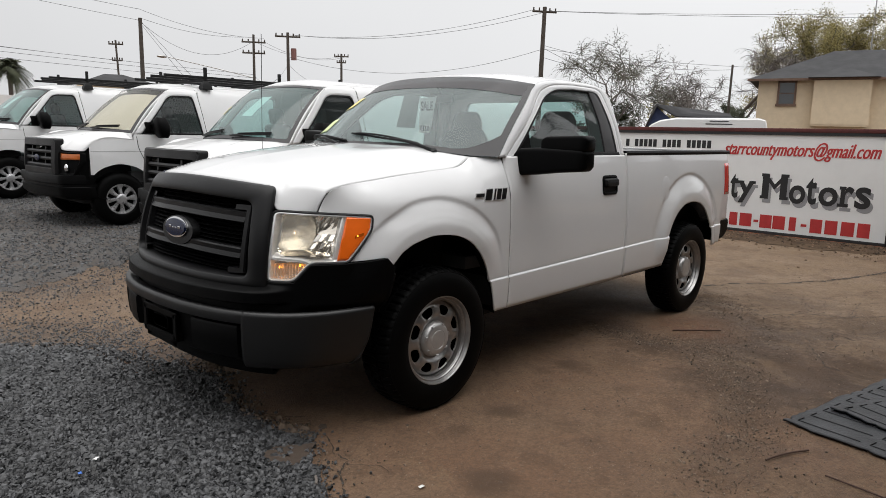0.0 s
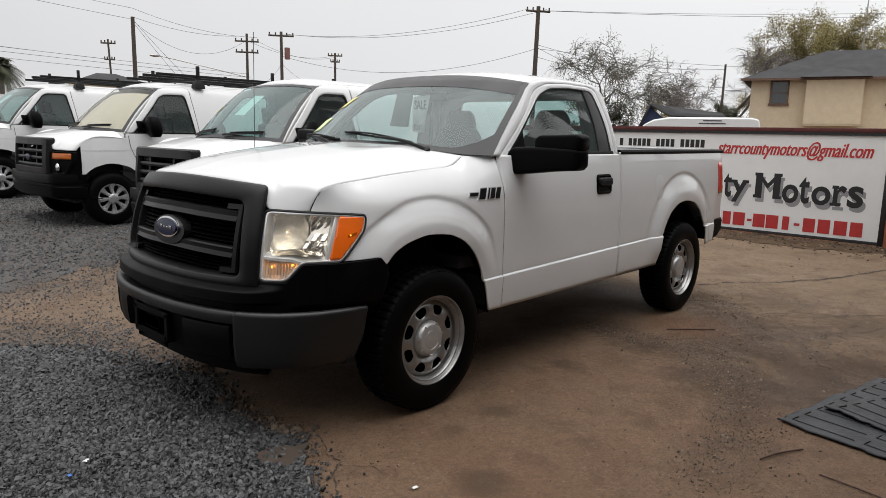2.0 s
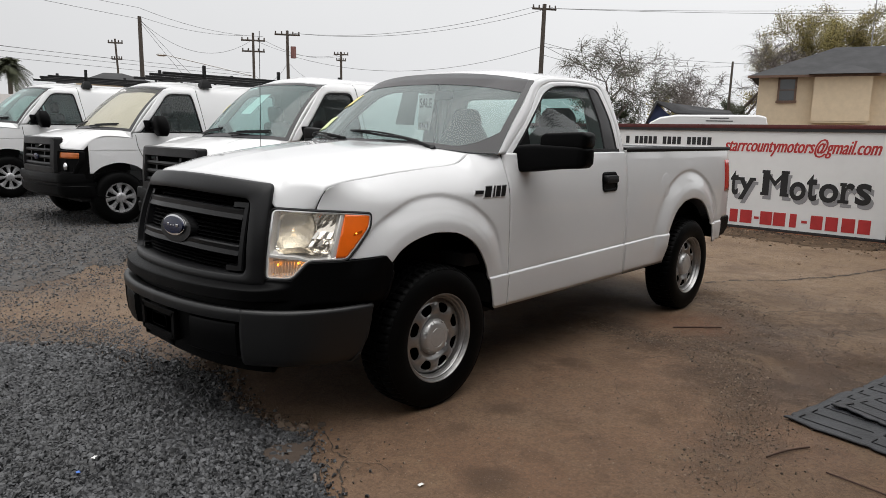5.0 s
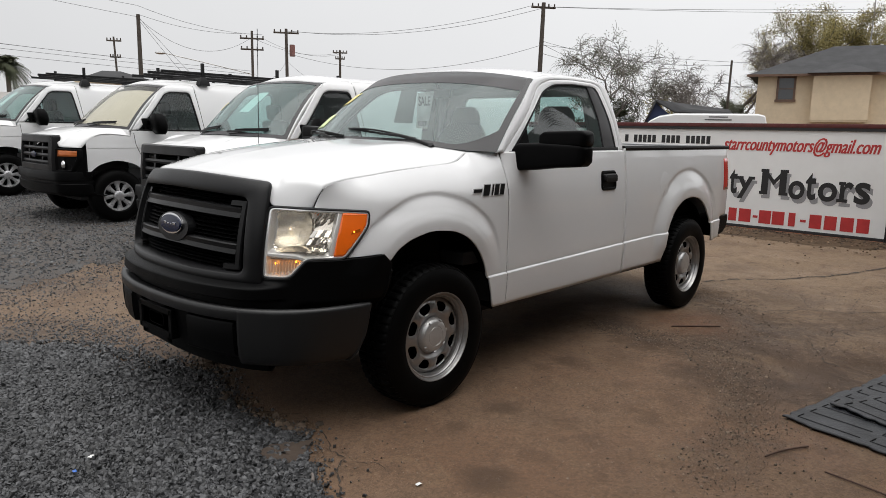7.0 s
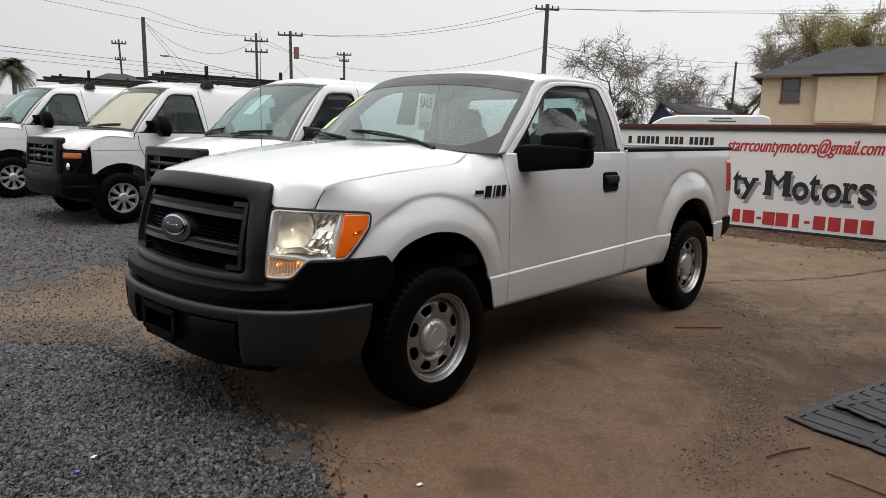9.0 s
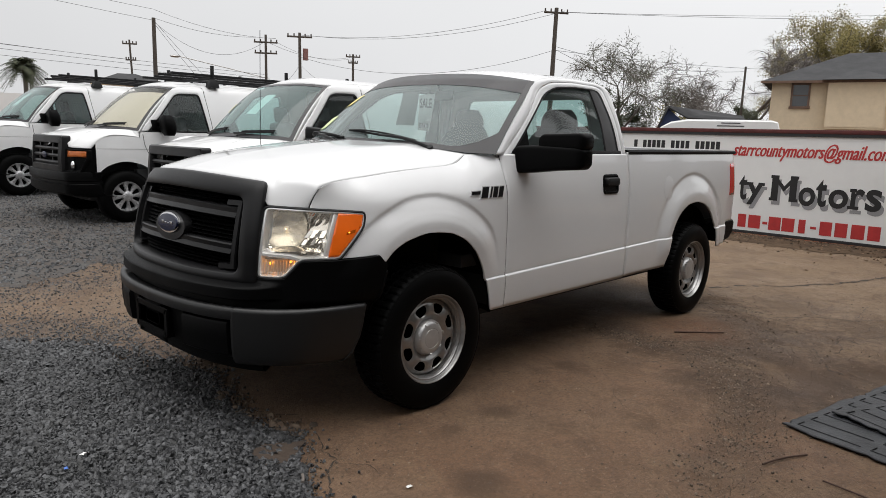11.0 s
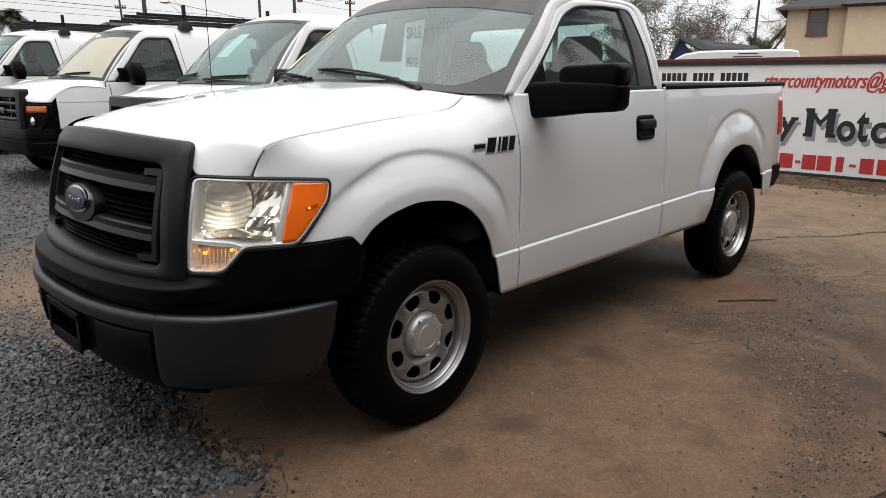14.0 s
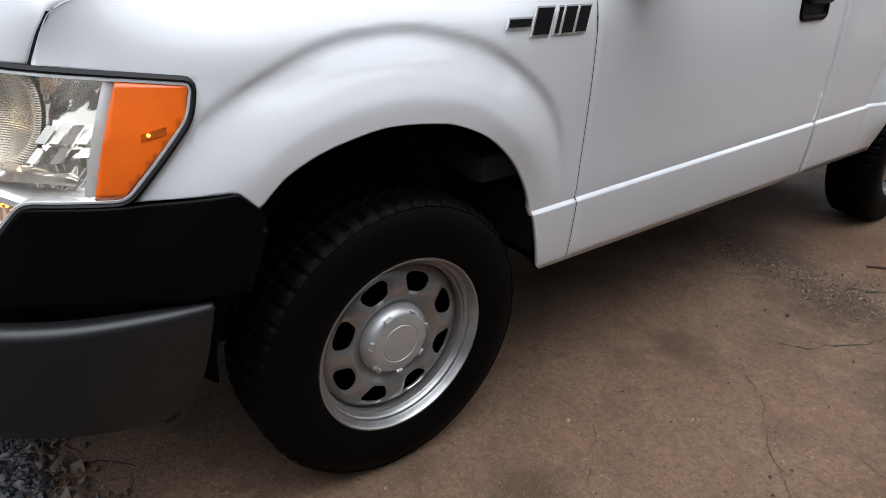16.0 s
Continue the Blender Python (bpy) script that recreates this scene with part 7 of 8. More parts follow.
    for sg in (-1, 1):
        lamp = new("headlamp")
        lamp.parent = van
        bm = bmesh.new()
        border(bm, resample(round_poly([(0.665, 0.72), (0.895, 0.72), (0.955, 0.90), (0.952, 1.030), (0.665, 1.042)], 0.02, 4), 0.03), lambda y, z, h: nz(sg * y, z, h), [(0, -0.03), (0, 0.012), (0.01, 0.02), (0.02, 0.014), (0.03, -0.004), (0.13, -0.01)])
        done(bm)
        part("lamp_frame", bm, M_BLACK, lamp, "black lamp frame")
        bm = bmesh.new()
        rows = [[nz(sg * y, z, 0.008) for z in np.linspace(0.930, 1.012, 4)] for y in np.linspace(0.705, 0.938, 10)]
        sheet(bm, rows)
        part("signal_lens", bm, M_VANAMBER, lamp, "amber signal lens", solid=0.008)
        bm = bmesh.new()
        bmesh.ops.create_uvsphere(bm, u_segments=18, v_segments=10, radius=1.0, matrix=Matrix.Translation(nz(sg * 0.79, 0.815, 0.0)) @ Matrix.Diagonal((0.03, 0.055, 0.065, 1)))
        part("beam_lens", bm, M_CHROME, lamp, "clear headlamp")
    bm = bmesh.new()
    rows = []
    for v in np.linspace(-1, 1, 41):
        y = 0.99 * v
        x = -0.84 + 0.12 * abs(v) ** 2 + 0.36 * max(0, abs(v) - 0.84) / 0.16
        rows.append([(x + 0.10, y, 0.725), (x + 0.01, y, 0.725), (x, y, 0.71), (x, y, 0.605), (x + 0.025, y, 0.595), (x + 0.025, y, 0.56), (x + 0.005, y, 0.55), (x + 0.015, y, 0.44), (x + 0.06, y, 0.40), (x + 0.2, y, 0.38)])
    sheet(bm, rows)
    done(bm)
    part("front_bumper", bm, M_BLACK, van, "black front bumper", solid=0.01)
    bm = bmesh.new()
    boxm(bm, (-0.5, -0.85, 0.32), (4.6, 0.85, 0.6), 0.03)
    boxm(bm, (-0.5, -0.72, 0.5), (0.3, 0.72, 1.08), 0.03)
    part("underbody", bm, M_UNDER, van)
    # cab inside
    bm = bmesh.new()
    boxm(bm, (0.15, -0.84, 1.0), (0.55, 0.84, 1.24), 0.04)
    boxm(bm, (0.2, -0.84, 0.6), (1.6, 0.84, 0.75))
    part("dashboard", bm, M_DASH, van)
    for y in (-0.45, 0.45):
        bm = bmesh.new()
        boxm(bm, (1.02, y - 0.24, 0.9), (1.18, y + 0.24, 1.52), 0.06, 3)
        boxm(bm, (1.05, y - 0.13, 1.52), (1.15, y + 0.13, 1.72), 0.04, 3)
        part("seat", bm, M_DASH, van)
    bm = bmesh.new()
    if "mesh" in screen:
        for y0 in (-0.80, -0.26, 0.28):
            w, z0, h = 0.52, 1.16, 0.74
            for lo, hi in (((1.50, y0, z0), (1.512, y0 + 0.03, z0 + h)), ((1.50, y0 + w - 0.03, z0), (1.512, y0 + w, z0 + h)), ((1.50, y0, z0), (1.512, y0 + w, z0 + 0.03)), ((1.50, y0, z0 + h - 0.03), (1.512, y0 + w, z0 + h))):
                boxm(bm, lo, hi)
            for sg in (1, -1):
                for c in np.arange(-h, w, 0.085):
                    a, b = max(0.0, c), min(w, c + h)
                    if b - a > 0.03:
                        pts = [(y0 + (q if sg > 0 else w - q), z0 + q - c) for q in (a, b)]
                        tube(bm, [(1.505 + 0.002 * sg, y, z) for y, z in pts], 0.017, 4)
        part("partition", bm, M_VANWHITE, van, "perforated metal partition")
    else:
        boxm(bm, (1.75, -0.83, 0.8), (1.77, 0.83, 1.97))
        part("partition", bm, M_DASH, van, "dark partition")
    # mirrors
    bm = bmesh.new()
    rows = []
    for t in np.linspace(0, 1, 10):
        k = math.sin(math.pi * (0.08 + 0.84 * t)) ** 0.4
        z = 1.245 + 0.29 * t
        rows.append([(0.67 + 0.10 * k * math.copysign(abs(math.cos(a)) ** 0.6, math.cos(a)), -1.10 + 0.135 * k * math.copysign(abs(math.sin(a)) ** 0.6, math.sin(a)), z) for a in np.linspace(0, 2 * math.pi, 20, endpoint=False)])
    sheet(bm, rows, close_v=True)
    bmesh.ops.holes_fill(bm, edges=bm.edges, sides=30)
    tube(bm, [(0.58, -0.92, 1.34), (0.62, -1.06, 1.36)], 0.03, 8)
    tube(bm, [(0.58, -0.92, 1.42), (0.62, -1.06, 1.44)], 0.022, 8)
    boxm(bm, (0.50, -0.955, 1.28), (0.62, -0.90, 1.47), 0.02, 2)
    done(bm)
    pair("wing_mirror", bm, M_BLACK, van, "black wing mirror")
    bm = bmesh.new()
    lathe_y(bm, [(0.21, -0.0), (0.23, -0.02), (0.30, -0.028), (0.345, -0.01), (0.368, 0.02), (0.374, 0.05), (0.374, 0.18), (0.35, 0.215), (0.22, 0.22)], 64)
    wv = new("wheel")
    wv.parent = van
    done(bm)
    part("tyre", bm, M_RUBBER, wv, "black tyre")
    bm = bmesh.new()
    lathe_y(bm, [(0.215, 0.0), (0.214, -0.01), (0.20, -0.008), (0.19, 0.02), (0.185, 0.035)], 48)
    lathe_y(bm, [(0.075, 0.02), (0.072, -0.012), (0.06, -0.022), (0.03, -0.026), (0.001, -0.026)], 32)
    done(bm)
    cap = part("wheel_cover", bm, M_COVER, wv, "silver spoked wheel cover")
    for k in range(8):
        m = Matrix.Rotation(-2 * math.pi * k / 8, 4, "Y")
        bm = bmesh.new()
        sheet(bm, [[m @ Vector((r, yy, s * wd + sweep)) for s, yy in ((-1, 0.024), (-0.7, y0), (0.0, y0 - 0.005), (0.7, y0), (1, 0.024))] for r, wd, y0, sweep in ((0.06, 0.022, -0.008, 0.0), (0.10, 0.026, -0.001, 0.006), (0.14, 0.032, 0.003, 0.012), (0.17, 0.040, 0.003, 0.012), (0.198, 0.060, -0.004, 0.006))])
        done(bm)
        part("spoke", bm, M_COVER, cap)
    # near-black disc paints the shade between the spokes
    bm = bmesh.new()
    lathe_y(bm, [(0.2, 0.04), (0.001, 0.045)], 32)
    part("wheel_disc", bm, M_DEEPSHADE, cap)
    wv.matrix_basis = pose(0, -0.955, 0.372)
    for x, sg in ((3.5, 1), (0, -1), (3.5, -1)):
        c = copy_thing(wv, pose(x, -0.955 * sg, 0.372, 0, 20, 0 if sg > 0 else 180))
        c.parent = van
    # the cab sits well forward over the short nose
    for o in van.children_recursive:
        if o.type == "MESH" and o.parent is not wv and "wheel" not in o.parent.name and o.name.split(".")[0] not in ("spoke", "wheel_disc"):
            for v in o.data.vertices:
                x, z = v.co.x, v.co.z
                k = float(smooth01((x + 0.45) / 0.5)) * (1 - float(smooth01((x - 1.5) / 1.4))) * float(smooth01((z - 0.80) / 0.35))
                v.co.x -= k * (0.09 + 0.08 * min(1.0, max(0.0, (z - 1.25) / 0.6)))
    if rack:
        rk = new("roof_rack")
        rk.parent = van
        for x in (1.45, 2.8, 4.1):
            bm = bmesh.new()
            boxm(bm, (x - 0.03, -0.78, 2.11), (x + 0.03, 0.78, 2.15), 0.004)
            part("cross_bar", bm, M_GASKET, rk)
            for y in (-0.76, 0.76):
                bm = bmesh.new()
                rows = [[(x + sx * w, y + sy * w * 0.8, z) for sx, sy in ((-1, -1), (1, -1), (1, 1), (-1, 1))] for z, w in ((1.99, 0.085), (2.05, 0.075), (2.10, 0.045), (2.12, 0.030))]
                sheet(bm, rows, close_v=True)
                boxm(bm, (x - 0.022, y - 0.022, 2.10), (x + 0.022, y + 0.022, 2.33), 0.004)
                done(bm)
                part("rack_foot", bm, M_GASKET, rk)
        for y in (-0.74, -0.30, 0.30, 0.74):
            bm = bmesh.new()
            boxm(bm, (0.80 if y < 0 else 1.0, y - 0.022, 2.155), (4.3, y + 0.022, 2.195), 0.004)
            part("rack_rail", bm, M_GASKET, rk)
    return van


M_BEIGE = mat("beige_sun_shade", (0.52, 0.50, 0.41), 0.75, 0, 0, 3, 0.12)
M_CLEAR = glass_mat("hazy_windshield_glass", (0.92, 0.91, 0.88), 0.6, haze=0.10, haze_tint=(0.62, 0.61, 0.56))
van_a = build_van(True, "mesh shade", M_CLEAR)
M_TEAL = glass_mat("teal_windshield_glass", (0.52, 0.78, 0.75), 1.6, haze=0.17, haze_tint=(0.46, 0.60, 0.59))
van_c = build_van(True, "mesh card", M_TEAL)
van_b = build_van(False, "card", M_TEAL)
tagged(van_b, "white cargo van with a black grille and no roof rack", "van", "row of vans")
tagged(van_a, "white cargo van with roof rack and beige windshield shade", "van", "row of vans")
van_a.matrix_basis = pose(1.37, 7.55, float(land(0, 7.2)))
van_b.matrix_basis = pose(1.61, 4.02, float(land(0, 3.8)) + 0.03)
van_c.matrix_basis = pose(1.02, 11.40, float(land(0, 10.6)))
tagged(van_c, "white cargo van with black rack at the row's end", "van", "row of vans")


# ---- distance ----
M_STUCCO = mat("cream_stucco", (0.66, 0.54, 0.385), 0.9, 0, 0, 2.5, 0.1, 0.3, 30)
M_ROOF = mat("dark_grey_shingles", (0.034, 0.034, 0.036), 0.9, 0, 0, 0.9, 0.5, 0.5, 20, second=(0.058, 0.058, 0.060), spec=0.2)
M_HTRIM = mat("brown_window_trim", (0.17, 0.105, 0.075), 0.8, 0, 0, 3, 0.3)
M_PANE = mat("dark_house_pane", (0.06, 0.065, 0.07), 0.1, 0, 0.3)
M_WOOD = mat("weathered_pole_wood", (0.085, 0.070, 0.058), 0.9, 0, 0, 6, 0.4, 0.5, 30)
M_WIRE = mat("dark_wire", (0.05, 0.05, 0.055), 0.7)
M_BLUEWALL = mat("dark_blue_siding", (0.03, 0.045, 0.11), 0.8)
M_BARK = mat("grey_bark", (0.17, 0.148, 0.132), 0.9, 0, 0, 10, 0.4)
M_LEAF = mat("olive_leaf", (0.235, 0.195, 0.060), 0.8, 0, 0, 4, 0.3, island=0.4)
M_LEAFDARK = mat("dark_green_leaf", (0.060, 0.068, 0.034), 0.8, 0, 0, 4, 0.3, island=0.4)
M_TRANSFORMER = mat("reddish_transformer_paint", (0.20, 0.09, 0.08), 0.6)

# two-storey house; local x runs to the right along its front
house = holder("house", "cream two-storey stucco house with a dark hipped roof", "house", at=(49.3, 14.6, 0))
house.rotation_euler = (0, 0, math.atan2(7.48 - 14.68, 51.25 - 49.27) )
def hpart(name, lo, hi, material, label="", bevel=0.0, parent=None):
    bm = bmesh.new()
    boxm(bm, lo, hi, bevel)
    return part(name, bm, material, parent or house, label)


hpart("wall", (0, 0, 0), (16, 9, 5.85), M_STUCCO, "cream stucco wall")
hpart("bay", (3.5, -0.7, 2.75), (6.9, 0, 5.8), M_STUCCO, "projecting stucco bay")
hpart("bay_beam", (3.55, -0.66, 2.62), (6.85, 0.0, 2.75), M_STUCCO)
bm = bmesh.new()
vs = [bm.verts.new(p) for p in ((-0.7, -0.7, 5.82), (16.7, -0.7, 5.82), (16.7, 9.7, 5.82), (-0.7, 9.7, 5.82), (4.6, 4.5, 8.15), (11.5, 4.5, 8.15))]
for f in ((0, 1, 5, 4), (1, 2, 5), (2, 3, 4, 5), (3, 0, 4), (3, 2, 1, 0)):
    bm.faces.new([vs[i] for i in f])
part("roof", bm, M_ROOF, house, "dark shingle hipped roof", solid=0.0)
bm = bmesh.new()
vs = [bm.verts.new(p) for p in ((3.1, -1.3, 5.84), (7.3, -1.3, 5.84), (7.3, 2.5, 5.84), (3.1, 2.5, 5.84), (5.2, 1.2, 6.75), (5.2, 2.4, 6.85))]
for f in ((0, 1, 4), (1, 2, 5, 4), (3, 0, 4, 5), (2, 3, 5), (3, 2, 1, 0)):
    bm.faces.new([vs[i] for i in f])
part("bay_roof", bm, M_ROOF, house)
hpart("fascia_board", (-0.7, -0.74, 5.68), (16.7, -0.70, 5.84), M_HTRIM)
for x0 in (1.25, 8.3, 12.0):
    win = new("window")
    win.parent = house
    hpart("pane", (x0 + 0.1, -0.03, 4.15), (x0 + 1.1, -0.01, 5.6), M_PANE, parent=win)
    for lo, hi in (((x0, -0.09, 4.02), (x0 + 0.13, 0, 5.72)), ((x0 + 1.07, -0.09, 4.02), (x0 + 1.2, 0, 5.72)), ((x0, -0.09, 5.60), (x0 + 1.2, 0, 5.74)), ((x0 - 0.06, -0.13, 3.98), (x0 + 1.26, 0, 4.14)), ((x0 + 0.1, -0.06, 4.84), (x0 + 1.1, -0.02, 4.90))):
        hpart("window_frame", lo, hi, M_HTRIM, parent=win)
hpart("roof_vent", (9.2, 2.0, 7.2), (9.6, 2.4, 7.6), M_STEEL)

# low blue gabled house
cottage = holder("cottage", "low dark blue house with a grey gabled roof", "house", at=(37.5, 16.9, 0))
cottage.rotation_euler = (0, 0, math.atan2(12.88 - 17.01, 39.27 - 37.42))
bm = bmesh.new()
boxm(bm, (0.15, 0.1, 0), (4.6, 6, 2.4))
vs = [bm.verts.new(p) for p in ((-0.05, 0.05, 2.3), (1.55, 0.05, 2.55), (0.45, 0.05, 3.45))]
bm.faces.new(vs)
part("wall", bm, M_BLUEWALL, cottage)
bm = bmesh.new()
sheet(bm, [[(0.42, -0.3, 3.62), (0.42, 5.5, 3.62)], [(1.6, -0.3, 2.95), (3.2, 5.5, 3.5)], [(4.9, -0.3, 2.80), (4.9, 5.5, 3.3)]])
sheet(bm, [[(-0.15, -0.3, 2.25), (-0.15, 5.5, 2.25)], [(0.43, -0.3, 3.63), (0.43, 5.5, 3.63)]])
part("roof", bm, M_ROOF, cottage, "grey shingle roof", solid=0.10)

# long white van body behind the sign wall
bus = holder("parked_white_van", "long white passenger van behind the sign wall", "van", at=(24.0, 10.2, 0))
bus.rotation_euler = (0, 0, math.atan2(6.2 - 10.39, 25.75 - 23.95))
bm = bmesh.new()
prof_b = [(-0.4, 1.5), (0.0, 1.86), (0.25, 2.12), (0.6, 2.30), (1.2, 2.40), (4.3, 2.42), (4.55, 2.36), (4.62, 2.1), (4.62, 0.45), (-0.9, 0.45), (-0.9, 1.2)]
sheet(bm, [[(x, y, z - 0.06 * abs(y - 0.95) ** 4) for x, z in prof_b] for y in np.linspace(0, 1.9, 9)], close_v=True)
bmesh.ops.holes_fill(bm, edges=bm.edges, sides=20)
done(bm)
part("body", bm, M_VANWHITE, bus, bevel=0.04)
bm = bmesh.new()
boxm(bm, (2.5, -0.012, 2.24), (3.2, -0.004, 2.28))
boxm(bm, (2.35, -0.012, 2.13), (3.35, -0.004, 2.17))
part("lettering_bars", bm, M_INK, bus)
for x in (0.3, 3.6):
    bm = bmesh.new()
    lathe_y(bm, [(0.01, -0.02), (0.34, -0.02), (0.36, 0.05), (0.36, 0.2)], 24, (x, 0, 0.36))
    done(bm)
    part("wheel", bm, M_RUBBER, bus)


# utility poles and wires
def pole(x, y, h, arms=(), lean_x=0.0, lean_y=0.0, r=0.16, label="weathered wooden utility pole standing beyond the lot", across=0.0):
    p = holder("utility_pole", label, "utility pole", "utility poles", at=(x, y, 0))
    bm = bmesh.new()
    tube(bm, [(0, 0, 0), (lean_x * 0.5, lean_y * 0.5, h * 0.5), (lean_x, lean_y, h)], [r, r * 0.9, r * 0.75], 10)
    part("shaft", bm, M_WOOD, p)
    for zf, ln in arms:
        bm = bmesh.new()
        c = Vector((lean_x * zf / h, lean_y * zf / h, zf))
        d = Vector((math.cos(across), math.sin(across), 0))
        tube(bm, [c - d * ln / 2, c + d * ln / 2], 0.085, 6)
        for f in (-0.46, -0.22, 0.22, 0.46):
            tube(bm, [c + d * ln * f, c + d * ln * f + Vector((0, 0, 0.28))], 0.06, 6)
        part("cross_arm", bm, M_WOOD, p)
    return p


ACR = radians(-35)
pole(42.1, 28.5, 11.2, ((10.85, 1.9),), 0.15, -0.12, 0.20, across=ACR)
pole(23.5, 56.0, 10.5, (), 0.0, 0, 0.20, across=ACR)
pole(27.7, 70.5, 10.2, ((9.8, 1.4), (8.2, 1.0)), -0.4, 0.1, 0.12, across=ACR)
pole(34.2, 56.0, 10.4, ((9.7, 2.2), (8.7, 2.1)), 0, 0, 0.15, across=ACR)
pb = pole(34.1, 50.15, 10.1, ((9.75, 2.2),), -0.05, 0.03, 0.17, across=ACR)
bm = bmesh.new()
tube(bm, [(0.38, -0.25, 7.75), (0.38, -0.25, 8.75)], 0.24, 12)
part("transformer", bm, M_TRANSFORMER, pb, "reddish pole transformer")
pole(50.3, 63.0, 10.6, ((10.3, 1.7), (9.6, 1.1)), 0, 0, 0.17, across=ACR)
pole(53.3, 18.2, 7.4, (), 0.25, 0, 0.11, across=ACR)
pole(66.0, 62.0, 9.2, (), 0, 0, 0.16, across=ACR)
pole(17.5, 86.0, 8.2, ((7.6, 1.6),), 0, 0, 0.16, across=ACR)


def wires(spans, r=0.014, label="thin dark sagging overhead wire"):
    for a, b, sag in spans:
        bm = bmesh.new()
        a, b = Vector(a), Vector(b)
        tube(bm, [a.lerp(b, t) - Vector((0, 0, sag * 4 * t * (1 - t))) for t in np.linspace(0, 1, 22)], r, 4)
        tagged(part("overhead_wire", bm, M_WIRE, None, label), category="wire", group="overhead wires")


PA, PL, PC, PB, PE = Vector((42.2, 28.4, 10.9)), Vector((23.5, 56.0, 10.3)), Vector((34.2, 56.0, 9.8)), Vector((34.1, 50.1, 9.9)), Vector((50.3, 63.0, 10.3))
wires([
    (PB, PA + Vector((-0.5, 0.5, 0.1)), 0.9), (PB + Vector((0.4, -0.3, 0)), PA + Vector((0.5, -0.5, 0.1)), 1.0),
    (PA, (95, -25, 15.5), 1.2), (PA + Vector((0.6, -0.5, 0)), (95, -27, 14.6), 1.2),
    (PL, (-25, 62, 16.5), 0.6), (PL + Vector((0, 0, -0.1)), PC, 1.9), (PL + Vector((0, 0, 0.9)), (-20, 55, 15.0), 0.5),
    (PL + Vector((0, 0, 0.2)), PC + Vector((-0.8, 0.4, 0.3)), 0.4), (PL + Vector((0, 0, 0.9)), PC + Vector((0.8, -0.5, 0.3)), 0.5),
    (PC, PE, 0.8), (PC + Vector((0.8, -0.5, 0)), PE + Vector((0.5, -0.3, 0)), 0.9),
    (PB + Vector((0, 0, -2.6)), PE + Vector((0, 0, -2.6)), 1.2), (PB + Vector((0, 0, -2.4)), PC + Vector((0, 0, -3.2)), 1.2),
    (PA + Vector((0, 0, -2.8)), PB + Vector((0, 0, -1.9)), 1.6), (PA + Vector((0, 0, -2.8)), (90, 8, 10.2), 1.0),
    (PA + Vector((0, 0, -2.7)), (48, 20, 3.5), 0.1), (PL + Vector((0, 0, -0.2)), (27, 54, 5.0), 0.1), (PL, (28.5, 54.5, 4.8), 0.15),
    ((53.3, 18.2, 7.0), PA + Vector((0, 0, -2.5)), 0.6), ((53.3, 18.2, 5.4), (80, -6, 6.2), 0.5), ((53.3, 18.2, 5.6), PA + Vector((0, 0, -3.4)), 0.5),
    ((-30, 62, 11.0), (27.4, 70.55, 8.2), 0.6), ((-30, 58, 9.5), (34.2, 56, 6.7), 0.5), ((-30, 58, 9.1), (34.2, 56, 6.4), 0.5), ((-30, 58, 8.5), (34.2, 56, 6.0), 0.5),
])
# street lamp on an arm
sl = holder("street_lamp", "small street lamp on a curved arm", "street lamp", at=(34.2, 56.0, 0))
bm = bmesh.new()
tube(bm, [(0, 0, 6.4), (-3.2, 2.0, 7.2), (-6.5, 4.2, 8.0)], 0.05, 6)
part("arm", bm, M_STEEL, sl)
bm = bmesh.new()
bmesh.ops.create_uvsphere(bm, u_segments=12, v_segments=8, radius=1.0, matrix=Matrix.Translation((-6.9, 4.4, 8.0)) @ Matrix.Diagonal((0.5, 0.3, 0.13, 1)))
part("lamp_head", bm, M_STEEL, sl)
# house roof and palm beyond the vans
barn = holder("far_house", "far house with a low dark hipped roof", "house", at=(19.8, 52.2, 0))
bm = bmesh.new()
vs = [bm.verts.new(p) for p in ((-2.0, 0.8, 4.95), (2.4, -0.8, 4.95), (4.2, 4, 4.95), (-0.4, 6, 4.95), (0.0, 2.4, 5.62), (1.2, 1.8, 5.62))]
for f in ((0, 1, 5, 4), (1, 2, 5), (2, 3, 4, 5), (3, 0, 4)):
    bm.faces.new([vs[i] for i in f])
part("roof", bm, M_ROOF, barn)
bm = bmesh.new()
boxm(bm, (-1.4, 1.2, 0), (3.0, 4.4, 4.95))
part("wall", bm, M_STUCCO, barn)
bm = bmesh.new()
boxm(bm, (4.0, 68.0, 0.0), (18.9, 68.3, 4.1))
tagged(part("white_shed", bm, M_VANWHITE, None, "far white shed wall beyond the lot"), category="shed")


